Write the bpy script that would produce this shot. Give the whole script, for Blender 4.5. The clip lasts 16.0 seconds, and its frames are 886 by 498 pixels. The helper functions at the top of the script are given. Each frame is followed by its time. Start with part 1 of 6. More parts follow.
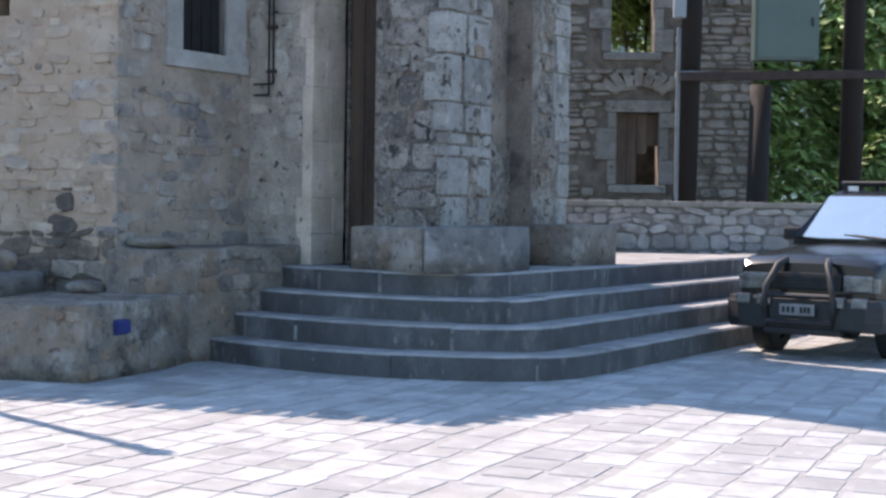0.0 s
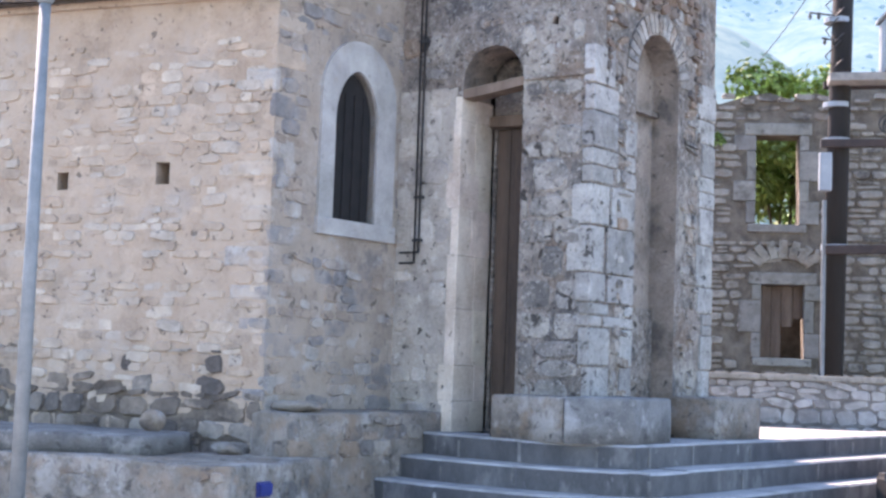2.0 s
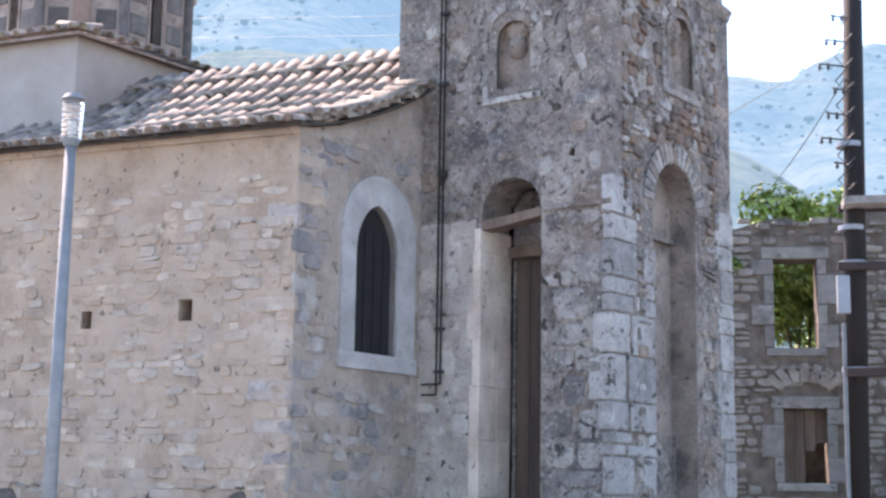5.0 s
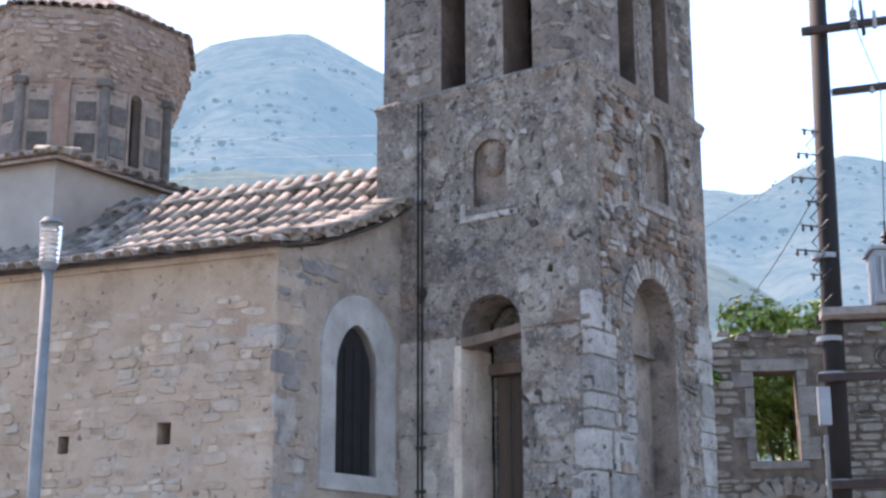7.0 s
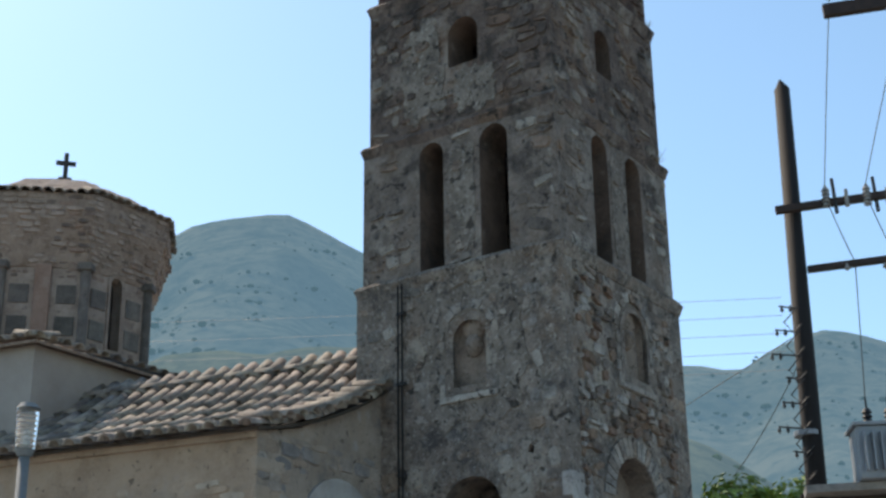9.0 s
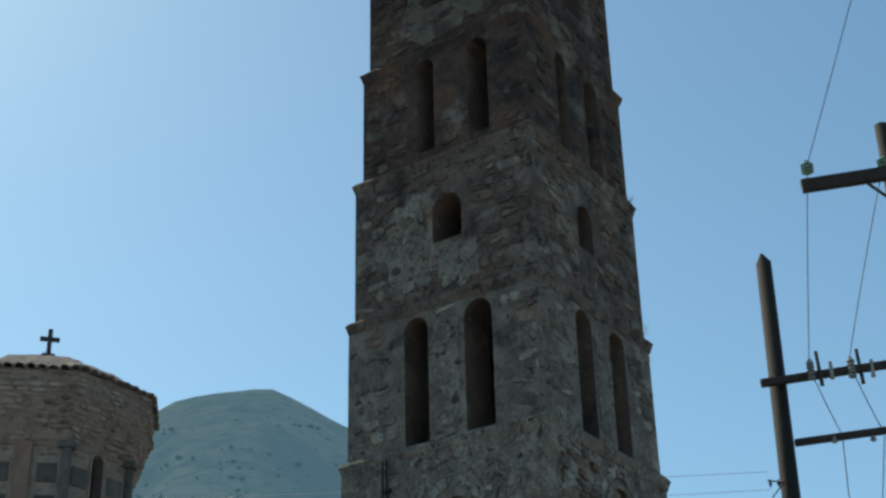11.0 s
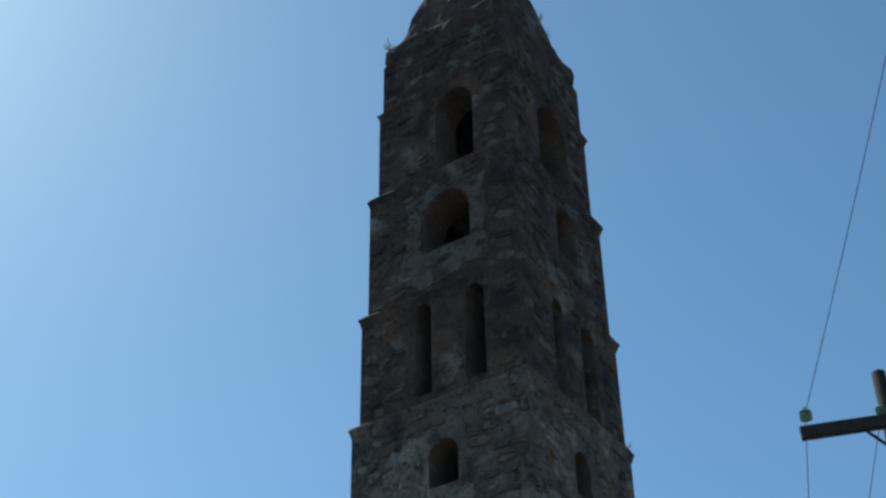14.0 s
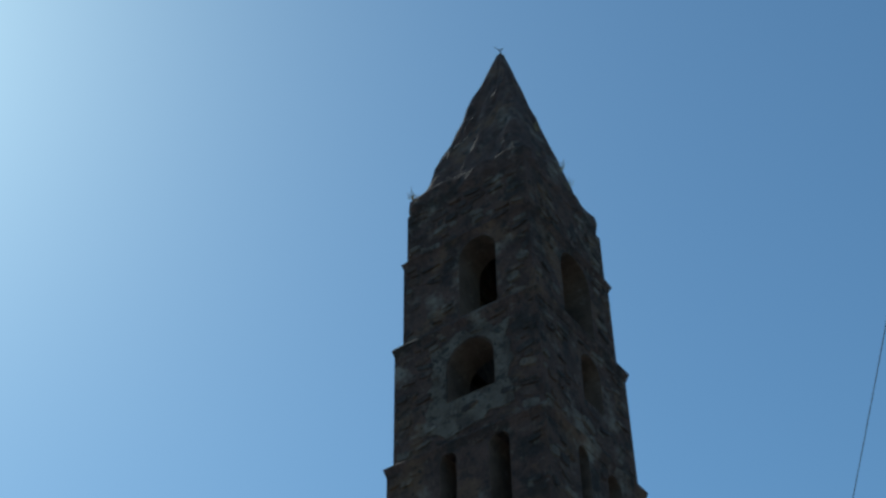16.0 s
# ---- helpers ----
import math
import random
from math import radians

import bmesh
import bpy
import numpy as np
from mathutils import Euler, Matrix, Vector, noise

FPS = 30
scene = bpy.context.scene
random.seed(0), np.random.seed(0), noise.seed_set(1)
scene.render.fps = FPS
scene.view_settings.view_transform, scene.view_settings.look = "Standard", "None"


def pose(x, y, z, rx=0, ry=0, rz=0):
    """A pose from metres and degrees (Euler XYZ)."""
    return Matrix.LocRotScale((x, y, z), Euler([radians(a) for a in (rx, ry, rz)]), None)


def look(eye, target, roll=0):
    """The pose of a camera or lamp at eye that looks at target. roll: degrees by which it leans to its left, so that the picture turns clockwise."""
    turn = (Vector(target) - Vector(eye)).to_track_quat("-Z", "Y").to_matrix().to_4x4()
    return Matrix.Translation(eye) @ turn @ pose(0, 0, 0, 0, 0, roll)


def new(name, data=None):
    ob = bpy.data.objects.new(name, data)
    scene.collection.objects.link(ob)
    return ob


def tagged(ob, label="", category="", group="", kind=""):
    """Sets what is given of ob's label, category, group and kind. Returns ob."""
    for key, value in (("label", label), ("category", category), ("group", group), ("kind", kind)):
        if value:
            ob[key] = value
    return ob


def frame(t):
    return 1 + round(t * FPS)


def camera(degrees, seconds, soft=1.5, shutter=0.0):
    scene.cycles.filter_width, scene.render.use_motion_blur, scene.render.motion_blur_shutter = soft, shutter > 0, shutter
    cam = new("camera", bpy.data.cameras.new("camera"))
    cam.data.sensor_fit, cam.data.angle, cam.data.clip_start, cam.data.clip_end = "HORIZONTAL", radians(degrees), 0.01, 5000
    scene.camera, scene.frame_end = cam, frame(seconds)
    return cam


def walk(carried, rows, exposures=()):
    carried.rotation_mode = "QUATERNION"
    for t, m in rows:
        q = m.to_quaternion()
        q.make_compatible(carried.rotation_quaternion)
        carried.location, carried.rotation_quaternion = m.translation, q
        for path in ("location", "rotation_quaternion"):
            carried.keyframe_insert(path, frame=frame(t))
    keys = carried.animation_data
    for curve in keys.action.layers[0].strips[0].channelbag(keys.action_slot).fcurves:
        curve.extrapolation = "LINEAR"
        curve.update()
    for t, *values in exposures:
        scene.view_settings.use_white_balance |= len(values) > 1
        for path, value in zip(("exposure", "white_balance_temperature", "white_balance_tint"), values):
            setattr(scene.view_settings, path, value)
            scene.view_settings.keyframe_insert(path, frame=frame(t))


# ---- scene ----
cam = camera(33.6, 16.0, soft=2.7)
PATH = [
    (0, (0.053, 0.194, 1.506), (0.052, 14.187, 1.064), 0.8),
    (0.5, (0.042, 0.166, 1.512), (-0.099, 14.165, 1.627), 1.22),
    (1, (0.034, 0.14, 1.519), (-0.549, 14.117, 2.085), 1.25),
    (1.5, (0.047, 0.106, 1.516), (-0.925, 14.041, 2.44), 1.3),
    (2, (0.05, 0.079, 1.523), (-1.324, 13.967, 2.635), 2.01),
    (2.5, (0.03, 0.04, 1.519), (-1.418, 13.914, 2.718), 1.8),
    (3, (0.019, 0.015, 1.52), (-1.275, 13.898, 2.783), 1.32),
    (3.5, (0.017, 0.004, 1.527), (-1.405, 13.855, 2.986), 1.49),
    (4, (0.02, -0.008, 1.53), (-1.506, 13.797, 3.288), 1.57),
    (6.5, (0, 0, 1.55), (-1.398, 13.575, 4.676), -0.14),
    (7, (0.004, -0.001, 1.552), (-1.317, 13.512, 4.969), -0.09),
    (7.5, (0.007, -0.008, 1.559), (-1.259, 13.421, 5.31), 0.02),
    (8, (0.009, -0.021, 1.559), (-1.217, 13.287, 5.731), 0.07),
    (8.5, (0.017, -0.033, 1.564), (-1.154, 13.14, 6.157), -0.4),
    (9, (0.02, -0.026, 1.568), (-1.06, 12.992, 6.605), -0.88),
    (9.5, (0.026, -0.036, 1.573), (-0.958, 12.83, 7.003), -1.18),
    (12, (0.013, -0.038, 1.588), (-0.804, 11.921, 8.819), -1.38),
    (12.5, (0.012, -0.04, 1.599), (-0.765, 11.713, 9.168), -1.16),
    (13, (0.006, -0.035, 1.605), (-0.708, 11.491, 9.52), -0.79),
    (13.5, (0.007, -0.034, 1.604), (-0.674, 11.291, 9.806), -0.73),
    (14, (0.007, -0.036, 1.597), (-0.675, 11.079, 10.081), -1.2),
    (14.5, (-0.002, -0.036, 1.599), (-0.716, 10.882, 10.334), -1.38),
    (15, (0.01, -0.019, 1.581), (-0.746, 10.64, 10.626), -1.33),
    (15.5, (0.02, -0.022, 1.576), (-0.765, 10.389, 10.903), -1.18),
    (16, (0.021, -0.021, 1.574), (-0.809, 10.156, 11.152), -0.99),
]
EXPOSURE = [(0.0, 0.99, 7250, 25), (1.0, 1.82, 7500, 32), (2.5, 2.05, 7550, 34), (4.0, 1.88, 7550, 34), (6.5, 1.47, 7450, 33), (7.5, 1.13, 7500, 32),
            (8.5, 0.48, 7600, 30), (9.5, -0.14, 7750, 1), (12.0, -0.55, 6900, 5), (14.0, -0.79, 6250, 3), (16.0, -0.92, 6050, 0)]
walk(cam, [(t, look(eye, target, roll)) for t, eye, target, roll in PATH], EXPOSURE)

# ---- daylight: sun behind the church, to its left ----
SUN_DIR = Vector((-0.686, 0.728, 0.0)).normalized()
SUN_EL = radians(48.3)
world = bpy.data.worlds.new("sky")
scene.world = world
world.use_nodes = True
wn = world.node_tree
sky = wn.nodes.new("ShaderNodeTexSky")
sky.sky_type = "NISHITA"
sky.sun_disc = False
sky.sun_elevation = SUN_EL
sky.sun_rotation = math.atan2(SUN_DIR.x, SUN_DIR.y)
sky.altitude = 300
sky.air_density, sky.dust_density, sky.ozone_density = 1.0, 0.65, 0.8
wn.nodes["Background"].inputs["Strength"].default_value = 0.19
haze = wn.nodes.new("ShaderNodeMix")
haze.data_type, haze.blend_type = "RGBA", "MULTIPLY"
haze.inputs["Factor"].default_value = 1.0
haze.inputs["B"].default_value = (0.76, 1.03, 1.12, 1)
wn.links.new(sky.outputs["Color"], haze.inputs["A"])
wn.links.new(haze.outputs["Result"], wn.nodes["Background"].inputs["Color"])
sun_data = bpy.data.lights.new("sun", "SUN")
sun_data.energy, sun_data.angle, sun_data.color = 4.5, radians(0.53), (1.0, 0.95, 0.87)
sun = new("sun", sun_data)
to_sun = SUN_DIR * math.cos(SUN_EL) + Vector((0, 0, math.sin(SUN_EL)))
sun.matrix_world = look(to_sun * 60, (0, 0, 0))

# ---- helpers ----
PLACE = {}


def thing(name, at, label, category, group="", kind=""):
    ob = new(name)
    ob.empty_display_size = 0.3
    ob.location = at
    PLACE[ob] = Matrix.Translation(at)
    return tagged(ob, label, category, group, kind)


def mesh_object(name, bm, material):
    me = bpy.data.meshes.new(name)
    bm.normal_update()
    bm.to_mesh(me)
    bm.free()
    if material:
        me.materials.append(material)
    return new(name, me)


def part(name, bm, material, parent, label=""):
    ob = mesh_object(name, bm, material)
    ob.parent = parent
    if parent in PLACE:
        ob.matrix_parent_inverse = PLACE[parent].inverted()
    return tagged(ob, label)


def solo(name, bm, material, label, category, kind="", group=""):
    return tagged(mesh_object(name, bm, material), label, category, group, kind)


def smooth(ob):
    for p in ob.data.polygons:
        p.use_smooth = True
    return ob


class Face:
    """A wall plane: origin, direction along it, outward normal; (a, z, out) gives a place."""

    def __init__(self, origin, along, out):
        self.o, self.u, self.n = Vector(origin), Vector(along).normalized(), Vector(out).normalized()

    def at(self, a, z, out=0.0):
        return self.o + self.u * a + Vector((0, 0, z)) + self.n * out


def add_box(bm, m, sx, sy, sz, bevel=0.0):
    """A box of that size with its base's middle at m."""
    r = bmesh.ops.create_cube(bm, size=1.0, matrix=m @ Matrix.Translation((0, 0, sz / 2)) @ Matrix.Diagonal((sx, sy, sz, 1)))
    if bevel:
        edges = list({e for v in r["verts"] for e in v.link_edges})
        bmesh.ops.bevel(bm, geom=edges, offset=bevel, segments=2, affect="EDGES", profile=0.6)
    return bm


def box(m, sx, sy, sz, bevel=0.0):
    return add_box(bmesh.new(), m, sx, sy, sz, bevel)


def face_box(face, a0, a1, z0, z1, o0, o1, bevel=0.0):
    """A box lying on a wall plane, from o0 to o1 outward."""
    m = Matrix.Identity(4)
    m.col[0][:3], m.col[1][:3] = face.u, face.n
    m.translation = face.at((a0 + a1) / 2, z0, (o0 + o1) / 2)
    return box(m, abs(a1 - a0), abs(o1 - o0), z1 - z0, bevel)


def rod(bm, a, b, r0, r1=None, n=10):
    a, b = Vector(a), Vector(b)
    d = b - a
    m = Matrix.Translation((a + b) / 2) @ d.to_track_quat("Z", "Y").to_matrix().to_4x4()
    bmesh.ops.create_cone(bm, cap_ends=True, segments=n, radius1=r0, radius2=r0 if r1 is None else r1, depth=d.length, matrix=m)
    return bm


def tube(pts, r, n=6, closed=False):
    """One bent tube through points."""
    bm = bmesh.new()
    pts = [Vector(p) for p in pts]
    m = len(pts)
    rings = []
    for i, p in enumerate(pts):
        a, b = (pts[i - 1], pts[(i + 1) % m]) if closed else (pts[max(i - 1, 0)], pts[min(i + 1, m - 1)])
        q = (b - a).to_track_quat("Z", "Y")
        rings.append([bm.verts.new(p + q @ Vector((r * math.cos(math.tau * k / n), r * math.sin(math.tau * k / n), 0))) for k in range(n)])
    for i in range(m if closed else m - 1):
        r0, r1 = rings[i], rings[(i + 1) % m]
        turn = min(range(n), key=lambda k: (r1[k].co - r0[0].co).length)
        for k in range(n):
            bm.faces.new((r0[k], r0[(k + 1) % n], r1[(k + 1 + turn) % n], r1[(k + turn) % n]))
    if not closed:
        bm.faces.new(rings[0][::-1])
        bm.faces.new(rings[-1])
    bmesh.ops.recalc_face_normals(bm, faces=bm.faces)
    return bm


def prism(points, z0, z1):
    """An upright solid over a plan outline."""
    bm = bmesh.new()
    lo = [bm.verts.new((x, y, z0)) for x, y in points]
    hi = [bm.verts.new((x, y, z1)) for x, y in points]
    n = len(points)
    bm.faces.new(hi)
    bm.faces.new(lo[::-1])
    for i in range(n):
        bm.faces.new((lo[i], lo[(i + 1) % n], hi[(i + 1) % n], hi[i]))
    bmesh.ops.recalc_face_normals(bm, faces=bm.faces)
    return bm


def panel(face, outline, holes, depth, floor_out=0.0):
    """A wall with thickness behind a face plane, with openings that go through it."""
    bm = bmesh.new()

    def ring(loop, out):
        return [bm.verts.new(face.at(a, z, out)) for a, z in loop]

    layers = []
    for out in (floor_out, floor_out - depth):
        rings = [ring(loop, out) for loop in [outline] + holes]
        edges = [bm.edges.new((r[i], r[(i + 1) % len(r)])) for r in rings for i in range(len(r))]
        bmesh.ops.triangle_fill(bm, use_beauty=True, use_dissolve=False, edges=edges, normal=face.n)
        layers.append(rings)
    for k, (f, b) in enumerate(zip(*layers)):
        for i in range(len(f)):
            j = (i + 1) % len(f)
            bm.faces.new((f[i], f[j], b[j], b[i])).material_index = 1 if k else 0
    bmesh.ops.recalc_face_normals(bm, faces=bm.faces)
    return bm


def rect(a0, a1, z0, z1):
    return [(a0, z0), (a1, z0), (a1, z1), (a0, z1)]


def arched(a0, a1, z0, z1, n=10, point=0.0):
    """An opening outline with a round (or pointed) head whose crown is at z1."""
    r, mid = (a1 - a0) / 2, (a0 + a1) / 2
    rise = r * (1 + point)
    pts = [(a0, z0), (a1, z0)]
    for i in range(n + 1):
        t = math.pi * i / n
        x = math.cos(t)
        y = math.sin(t)
        if point:
            y = math.sin(t) * (1 - 0.25 * point) + 0.25 * point * (1 - abs(x)) 
        pts.append((mid + r * x, z1 - rise + rise * y))
    return pts


# ---- materials ----
def socket(node, name, value):
    node.inputs[name].default_value = value


TONE = 0.84  # how pale the whole palette is


def material(name, low, high, scale=6.0, rough=0.85, bump=0.3, fine=60.0, metal=0.0, spots=None, random_tint=0.0, island=False, spot_scale=1.2, spot_edge=0.55, streak=1.0, distance=0.02, pits=(), palette=()):
    """Two scales of noise between two colours, optional patches of a third, relief from the same noises."""
    def toned(c):
        return tuple(TONE * v for v in c)

    if palette:
        palette = [toned(c) for c in palette]
    else:
        low, high = toned(low), toned(high)
    spots = [(toned(c), s, e, a) for c, s, e, a in spots or []]
    m = bpy.data.materials.new(name)
    m.use_nodes = True
    t = m.node_tree
    b = t.nodes["Principled BSDF"]
    socket(b, "Roughness", rough)
    socket(b, "Metallic", metal)
    geo = t.nodes.new("ShaderNodeNewGeometry")
    mp = t.nodes.new("ShaderNodeMapping")
    socket(mp, "Scale", (1.0, 1.0, streak))
    t.links.new(geo.outputs["Position"], mp.inputs["Vector"])

    def noise_node(s, detail, rgh=0.6):
        n = t.nodes.new("ShaderNodeTexNoise")
        socket(n, "Scale", s)
        socket(n, "Detail", detail)
        socket(n, "Roughness", rgh)
        t.links.new(mp.outputs["Vector"], n.inputs["Vector"])
        return n

    big, small = noise_node(scale, 5.0), noise_node(fine, 6.0, 0.7)
    ramp = t.nodes.new("ShaderNodeValToRGB")
    ramp.color_ramp.elements[0].position, ramp.color_ramp.elements[1].position = 0.3, 0.7
    ramp.color_ramp.elements[0].color, ramp.color_ramp.elements[1].color = (*low, 1), (*high, 1)
    add = t.nodes.new("ShaderNodeMath")
    add.operation = "MULTIPLY_ADD"
    t.links.new(small.outputs["Fac"], add.inputs[0])
    add.inputs[1].default_value = 0.5
    sub = t.nodes.new("ShaderNodeMath")
    sub.operation = "SUBTRACT"
    t.links.new(big.outputs["Fac"], sub.inputs[0])
    sub.inputs[1].default_value = 0.25
    t.links.new(sub.outputs[0], add.inputs[2])
    t.links.new(add.outputs[0], ramp.inputs["Fac"])
    colour = ramp.outputs["Color"]
    if palette:
        # each piece takes one stone colour of its own; the noises only shade it
        src = geo.outputs["Random Per Island"]
        if not island:
            src = t.nodes.new("ShaderNodeObjectInfo").outputs["Random"]
        pick = t.nodes.new("ShaderNodeValToRGB")
        pick.color_ramp.interpolation = "CONSTANT"
        ring = pick.color_ramp.elements
        for k, c in enumerate(palette):
            e = ring[k] if k < 2 else ring.new(k / len(palette))
            e.position, e.color = k / len(palette), (*c, 1)
        t.links.new(src, pick.inputs["Fac"])
        mul = t.nodes.new("ShaderNodeMix")
        mul.data_type, mul.blend_type = "RGBA", "MULTIPLY"
        socket(mul, "Factor", 1.0)
        t.links.new(colour, mul.inputs["A"])
        t.links.new(pick.outputs["Color"], mul.inputs["B"])
        colour = mul.outputs["Result"]
    if random_tint:
        src = geo.outputs["Random Per Island"]
        if not island:
            info = t.nodes.new("ShaderNodeObjectInfo")
            src = info.outputs["Random"]
        hsv = t.nodes.new("ShaderNodeHueSaturation")
        mr = t.nodes.new("ShaderNodeMapRange")
        socket(mr, "To Min", 1 - random_tint)
        socket(mr, "To Max", 1 + random_tint)
        t.links.new(src, mr.inputs["Value"])
        t.links.new(mr.outputs["Result"], hsv.inputs["Value"])
        wav = t.nodes.new("ShaderNodeMath")
        wav.operation = "PINGPONG"
        wav.inputs[1].default_value = 0.09
        t.links.new(src, wav.inputs[0])
        hue = t.nodes.new("ShaderNodeMath")
        hue.operation = "MULTIPLY_ADD"
        hue.inputs[1].default_value, hue.inputs[2].default_value = 0.35, 0.485
        t.links.new(wav.outputs[0], hue.inputs[0])
        t.links.new(hue.outputs[0], hsv.inputs["Hue"])
        t.links.new(colour, hsv.inputs["Color"])
        colour = hsv.outputs["Color"]
    for k, (tint, s, edge, amount) in enumerate(spots):
        n = noise_node(s, 7.0, 0.65)
        r2 = t.nodes.new("ShaderNodeValToRGB")
        r2.color_ramp.elements[0].position, r2.color_ramp.elements[1].position = edge, edge + 0.1
        r2.color_ramp.elements[0].color, r2.color_ramp.elements[1].color = (0, 0, 0, 1), (amount, amount, amount, 1)
        off = t.nodes.new("ShaderNodeVectorMath")
        off.operation = "ADD"
        off.inputs[1].default_value = (7.3 * (k + 1), 3.1, 5.7 * k)
        t.links.new(mp.outputs["Vector"], off.inputs[0])
        t.links.new(off.outputs[0], n.inputs["Vector"])
        t.links.new(n.outputs["Fac"], r2.inputs["Fac"])
        mix = t.nodes.new("ShaderNodeMix")
        mix.data_type = "RGBA"
        t.links.new(r2.outputs["Color"], mix.inputs["Factor"])
        t.links.new(colour, mix.inputs["A"])
        mix.inputs["B"].default_value = (*tint, 1)
        colour = mix.outputs["Result"]
    height = add.outputs[0]
    for k, (s, edge, amount) in enumerate(pits):
        # eroded holes between the stones: sunk in the relief, their inner shade painted dark
        n = noise_node(s, 4.0, 0.55)
        socket(n, "Distortion", 0.6)
        off = t.nodes.new("ShaderNodeVectorMath")
        off.operation = "ADD"
        off.inputs[1].default_value = (2.7 + 4.1 * k, 9.2, 1.3 * k)
        t.links.new(mp.outputs["Vector"], off.inputs[0])
        t.links.new(off.outputs[0], n.inputs["Vector"])
        hole = t.nodes.new("ShaderNodeMapRange")
        socket(hole, "From Min", edge)
        socket(hole, "From Max", edge + 0.05)
        socket(hole, "To Max", amount)
        t.links.new(n.outputs["Fac"], hole.inputs["Value"])
        mix = t.nodes.new("ShaderNodeMix")
        mix.data_type = "RGBA"
        t.links.new(hole.outputs["Result"], mix.inputs["Factor"])
        t.links.new(colour, mix.inputs["A"])
        mix.inputs["B"].default_value = (0.03, 0.024, 0.02, 1)
        colour = mix.outputs["Result"]
        sink = t.nodes.new("ShaderNodeMath")
        sink.operation = "MULTIPLY_ADD"
        sink.inputs[1].default_value = -0.45
        t.links.new(hole.outputs["Result"], sink.inputs[0])
        t.links.new(height, sink.inputs[2])
        height = sink.outputs[0]
    t.links.new(colour, b.inputs["Base Color"])
    if bump:
        bp = t.nodes.new("ShaderNodeBump")
        socket(bp, "Strength", bump)
        socket(bp, "Distance", distance)
        t.links.new(height, bp.inputs["Height"])
        t.links.new(bp.outputs["Normal"], b.inputs["Normal"])
    return m


DARK, PALE, OCHRE = (0.045, 0.042, 0.04), (0.56, 0.52, 0.46), (0.40, 0.29, 0.17)
SOOT, BUFF, RUST = (0.035, 0.03, 0.027), (0.43, 0.375, 0.315), (0.24, 0.135, 0.075)
TOWER_SPOTS = [(RUST, 1.3, 0.53, 0.45), (BUFF, 1.5, 0.53, 0.8), ((0.075, 0.07, 0.068), 1.7, 0.53, 0.75), (BUFF, 6.0, 0.56, 0.6), (SOOT, 7.0, 0.585, 0.75), (SOOT, 14.0, 0.59, 0.8)]
# The same patches, darkened storey by storey for the shaded upper stone.
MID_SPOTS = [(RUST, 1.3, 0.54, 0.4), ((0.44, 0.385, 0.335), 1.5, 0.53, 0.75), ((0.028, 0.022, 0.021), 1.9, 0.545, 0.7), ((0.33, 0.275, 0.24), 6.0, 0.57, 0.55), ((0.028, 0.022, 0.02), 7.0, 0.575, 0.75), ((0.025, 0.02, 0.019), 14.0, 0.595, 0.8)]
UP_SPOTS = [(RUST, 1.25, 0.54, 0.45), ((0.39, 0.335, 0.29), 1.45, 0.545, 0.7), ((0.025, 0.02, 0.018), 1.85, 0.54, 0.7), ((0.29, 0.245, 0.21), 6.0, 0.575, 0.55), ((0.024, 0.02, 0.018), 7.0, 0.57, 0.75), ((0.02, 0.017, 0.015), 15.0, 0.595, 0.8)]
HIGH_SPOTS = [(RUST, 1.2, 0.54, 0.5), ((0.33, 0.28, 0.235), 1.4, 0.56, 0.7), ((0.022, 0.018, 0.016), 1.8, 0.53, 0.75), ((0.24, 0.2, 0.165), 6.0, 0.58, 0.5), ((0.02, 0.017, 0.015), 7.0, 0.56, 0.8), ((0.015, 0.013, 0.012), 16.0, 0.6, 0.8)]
WASH = [((0.5, 0.46, 0.41), 18.0, 0.56, 0.65), ((0.05, 0.043, 0.038), 13.0, 0.56, 0.6), ((0.56, 0.52, 0.47), 30.0, 0.6, 0.7)]
CHURCH_SPOTS = [((0.455, 0.345, 0.262), 2.0, 0.475, 0.75), ((0.55, 0.46, 0.375), 1.4, 0.56, 0.55), ((0.27, 0.205, 0.155), 2.6, 0.56, 0.6), ((0.17, 0.125, 0.095), 9.0, 0.605, 0.65), ((0.4, 0.35, 0.31), 0.9, 0.57, 0.45)]
END_SPOTS = [((0.35, 0.275, 0.215), 1.9, 0.49, 0.55), ((0.14, 0.13, 0.135), 2.0, 0.55, 0.65), ((0.43, 0.33, 0.255), 1.3, 0.53, 0.65), ((0.46, 0.43, 0.4), 4.0, 0.575, 0.6), (DARK, 9.0, 0.6, 0.6)]
PIER_SPOTS = [((0.47, 0.41, 0.35), 2.4, 0.49, 0.7), ((0.22, 0.185, 0.16), 1.8, 0.57, 0.6), ((0.6, 0.55, 0.49), 6.0, 0.57, 0.7), (SOOT, 10.0, 0.61, 0.7)]
TOWER_STONES = [(0.34, 0.3, 0.265), (0.25, 0.205, 0.17), (0.44, 0.4, 0.355), (0.2, 0.175, 0.155), (0.33, 0.24, 0.18), (0.29, 0.262, 0.24)]
CHURCH_STONES = [(0.46, 0.345, 0.26), (0.5, 0.39, 0.3), (0.4, 0.295, 0.218), (0.45, 0.375, 0.31), (0.47, 0.345, 0.255), (0.53, 0.435, 0.35), (0.38, 0.285, 0.215)]
END_STONES = [(0.4, 0.33, 0.28), (0.29, 0.265, 0.25), (0.45, 0.4, 0.355), (0.36, 0.275, 0.215), (0.25, 0.23, 0.222), (0.42, 0.34, 0.28)]
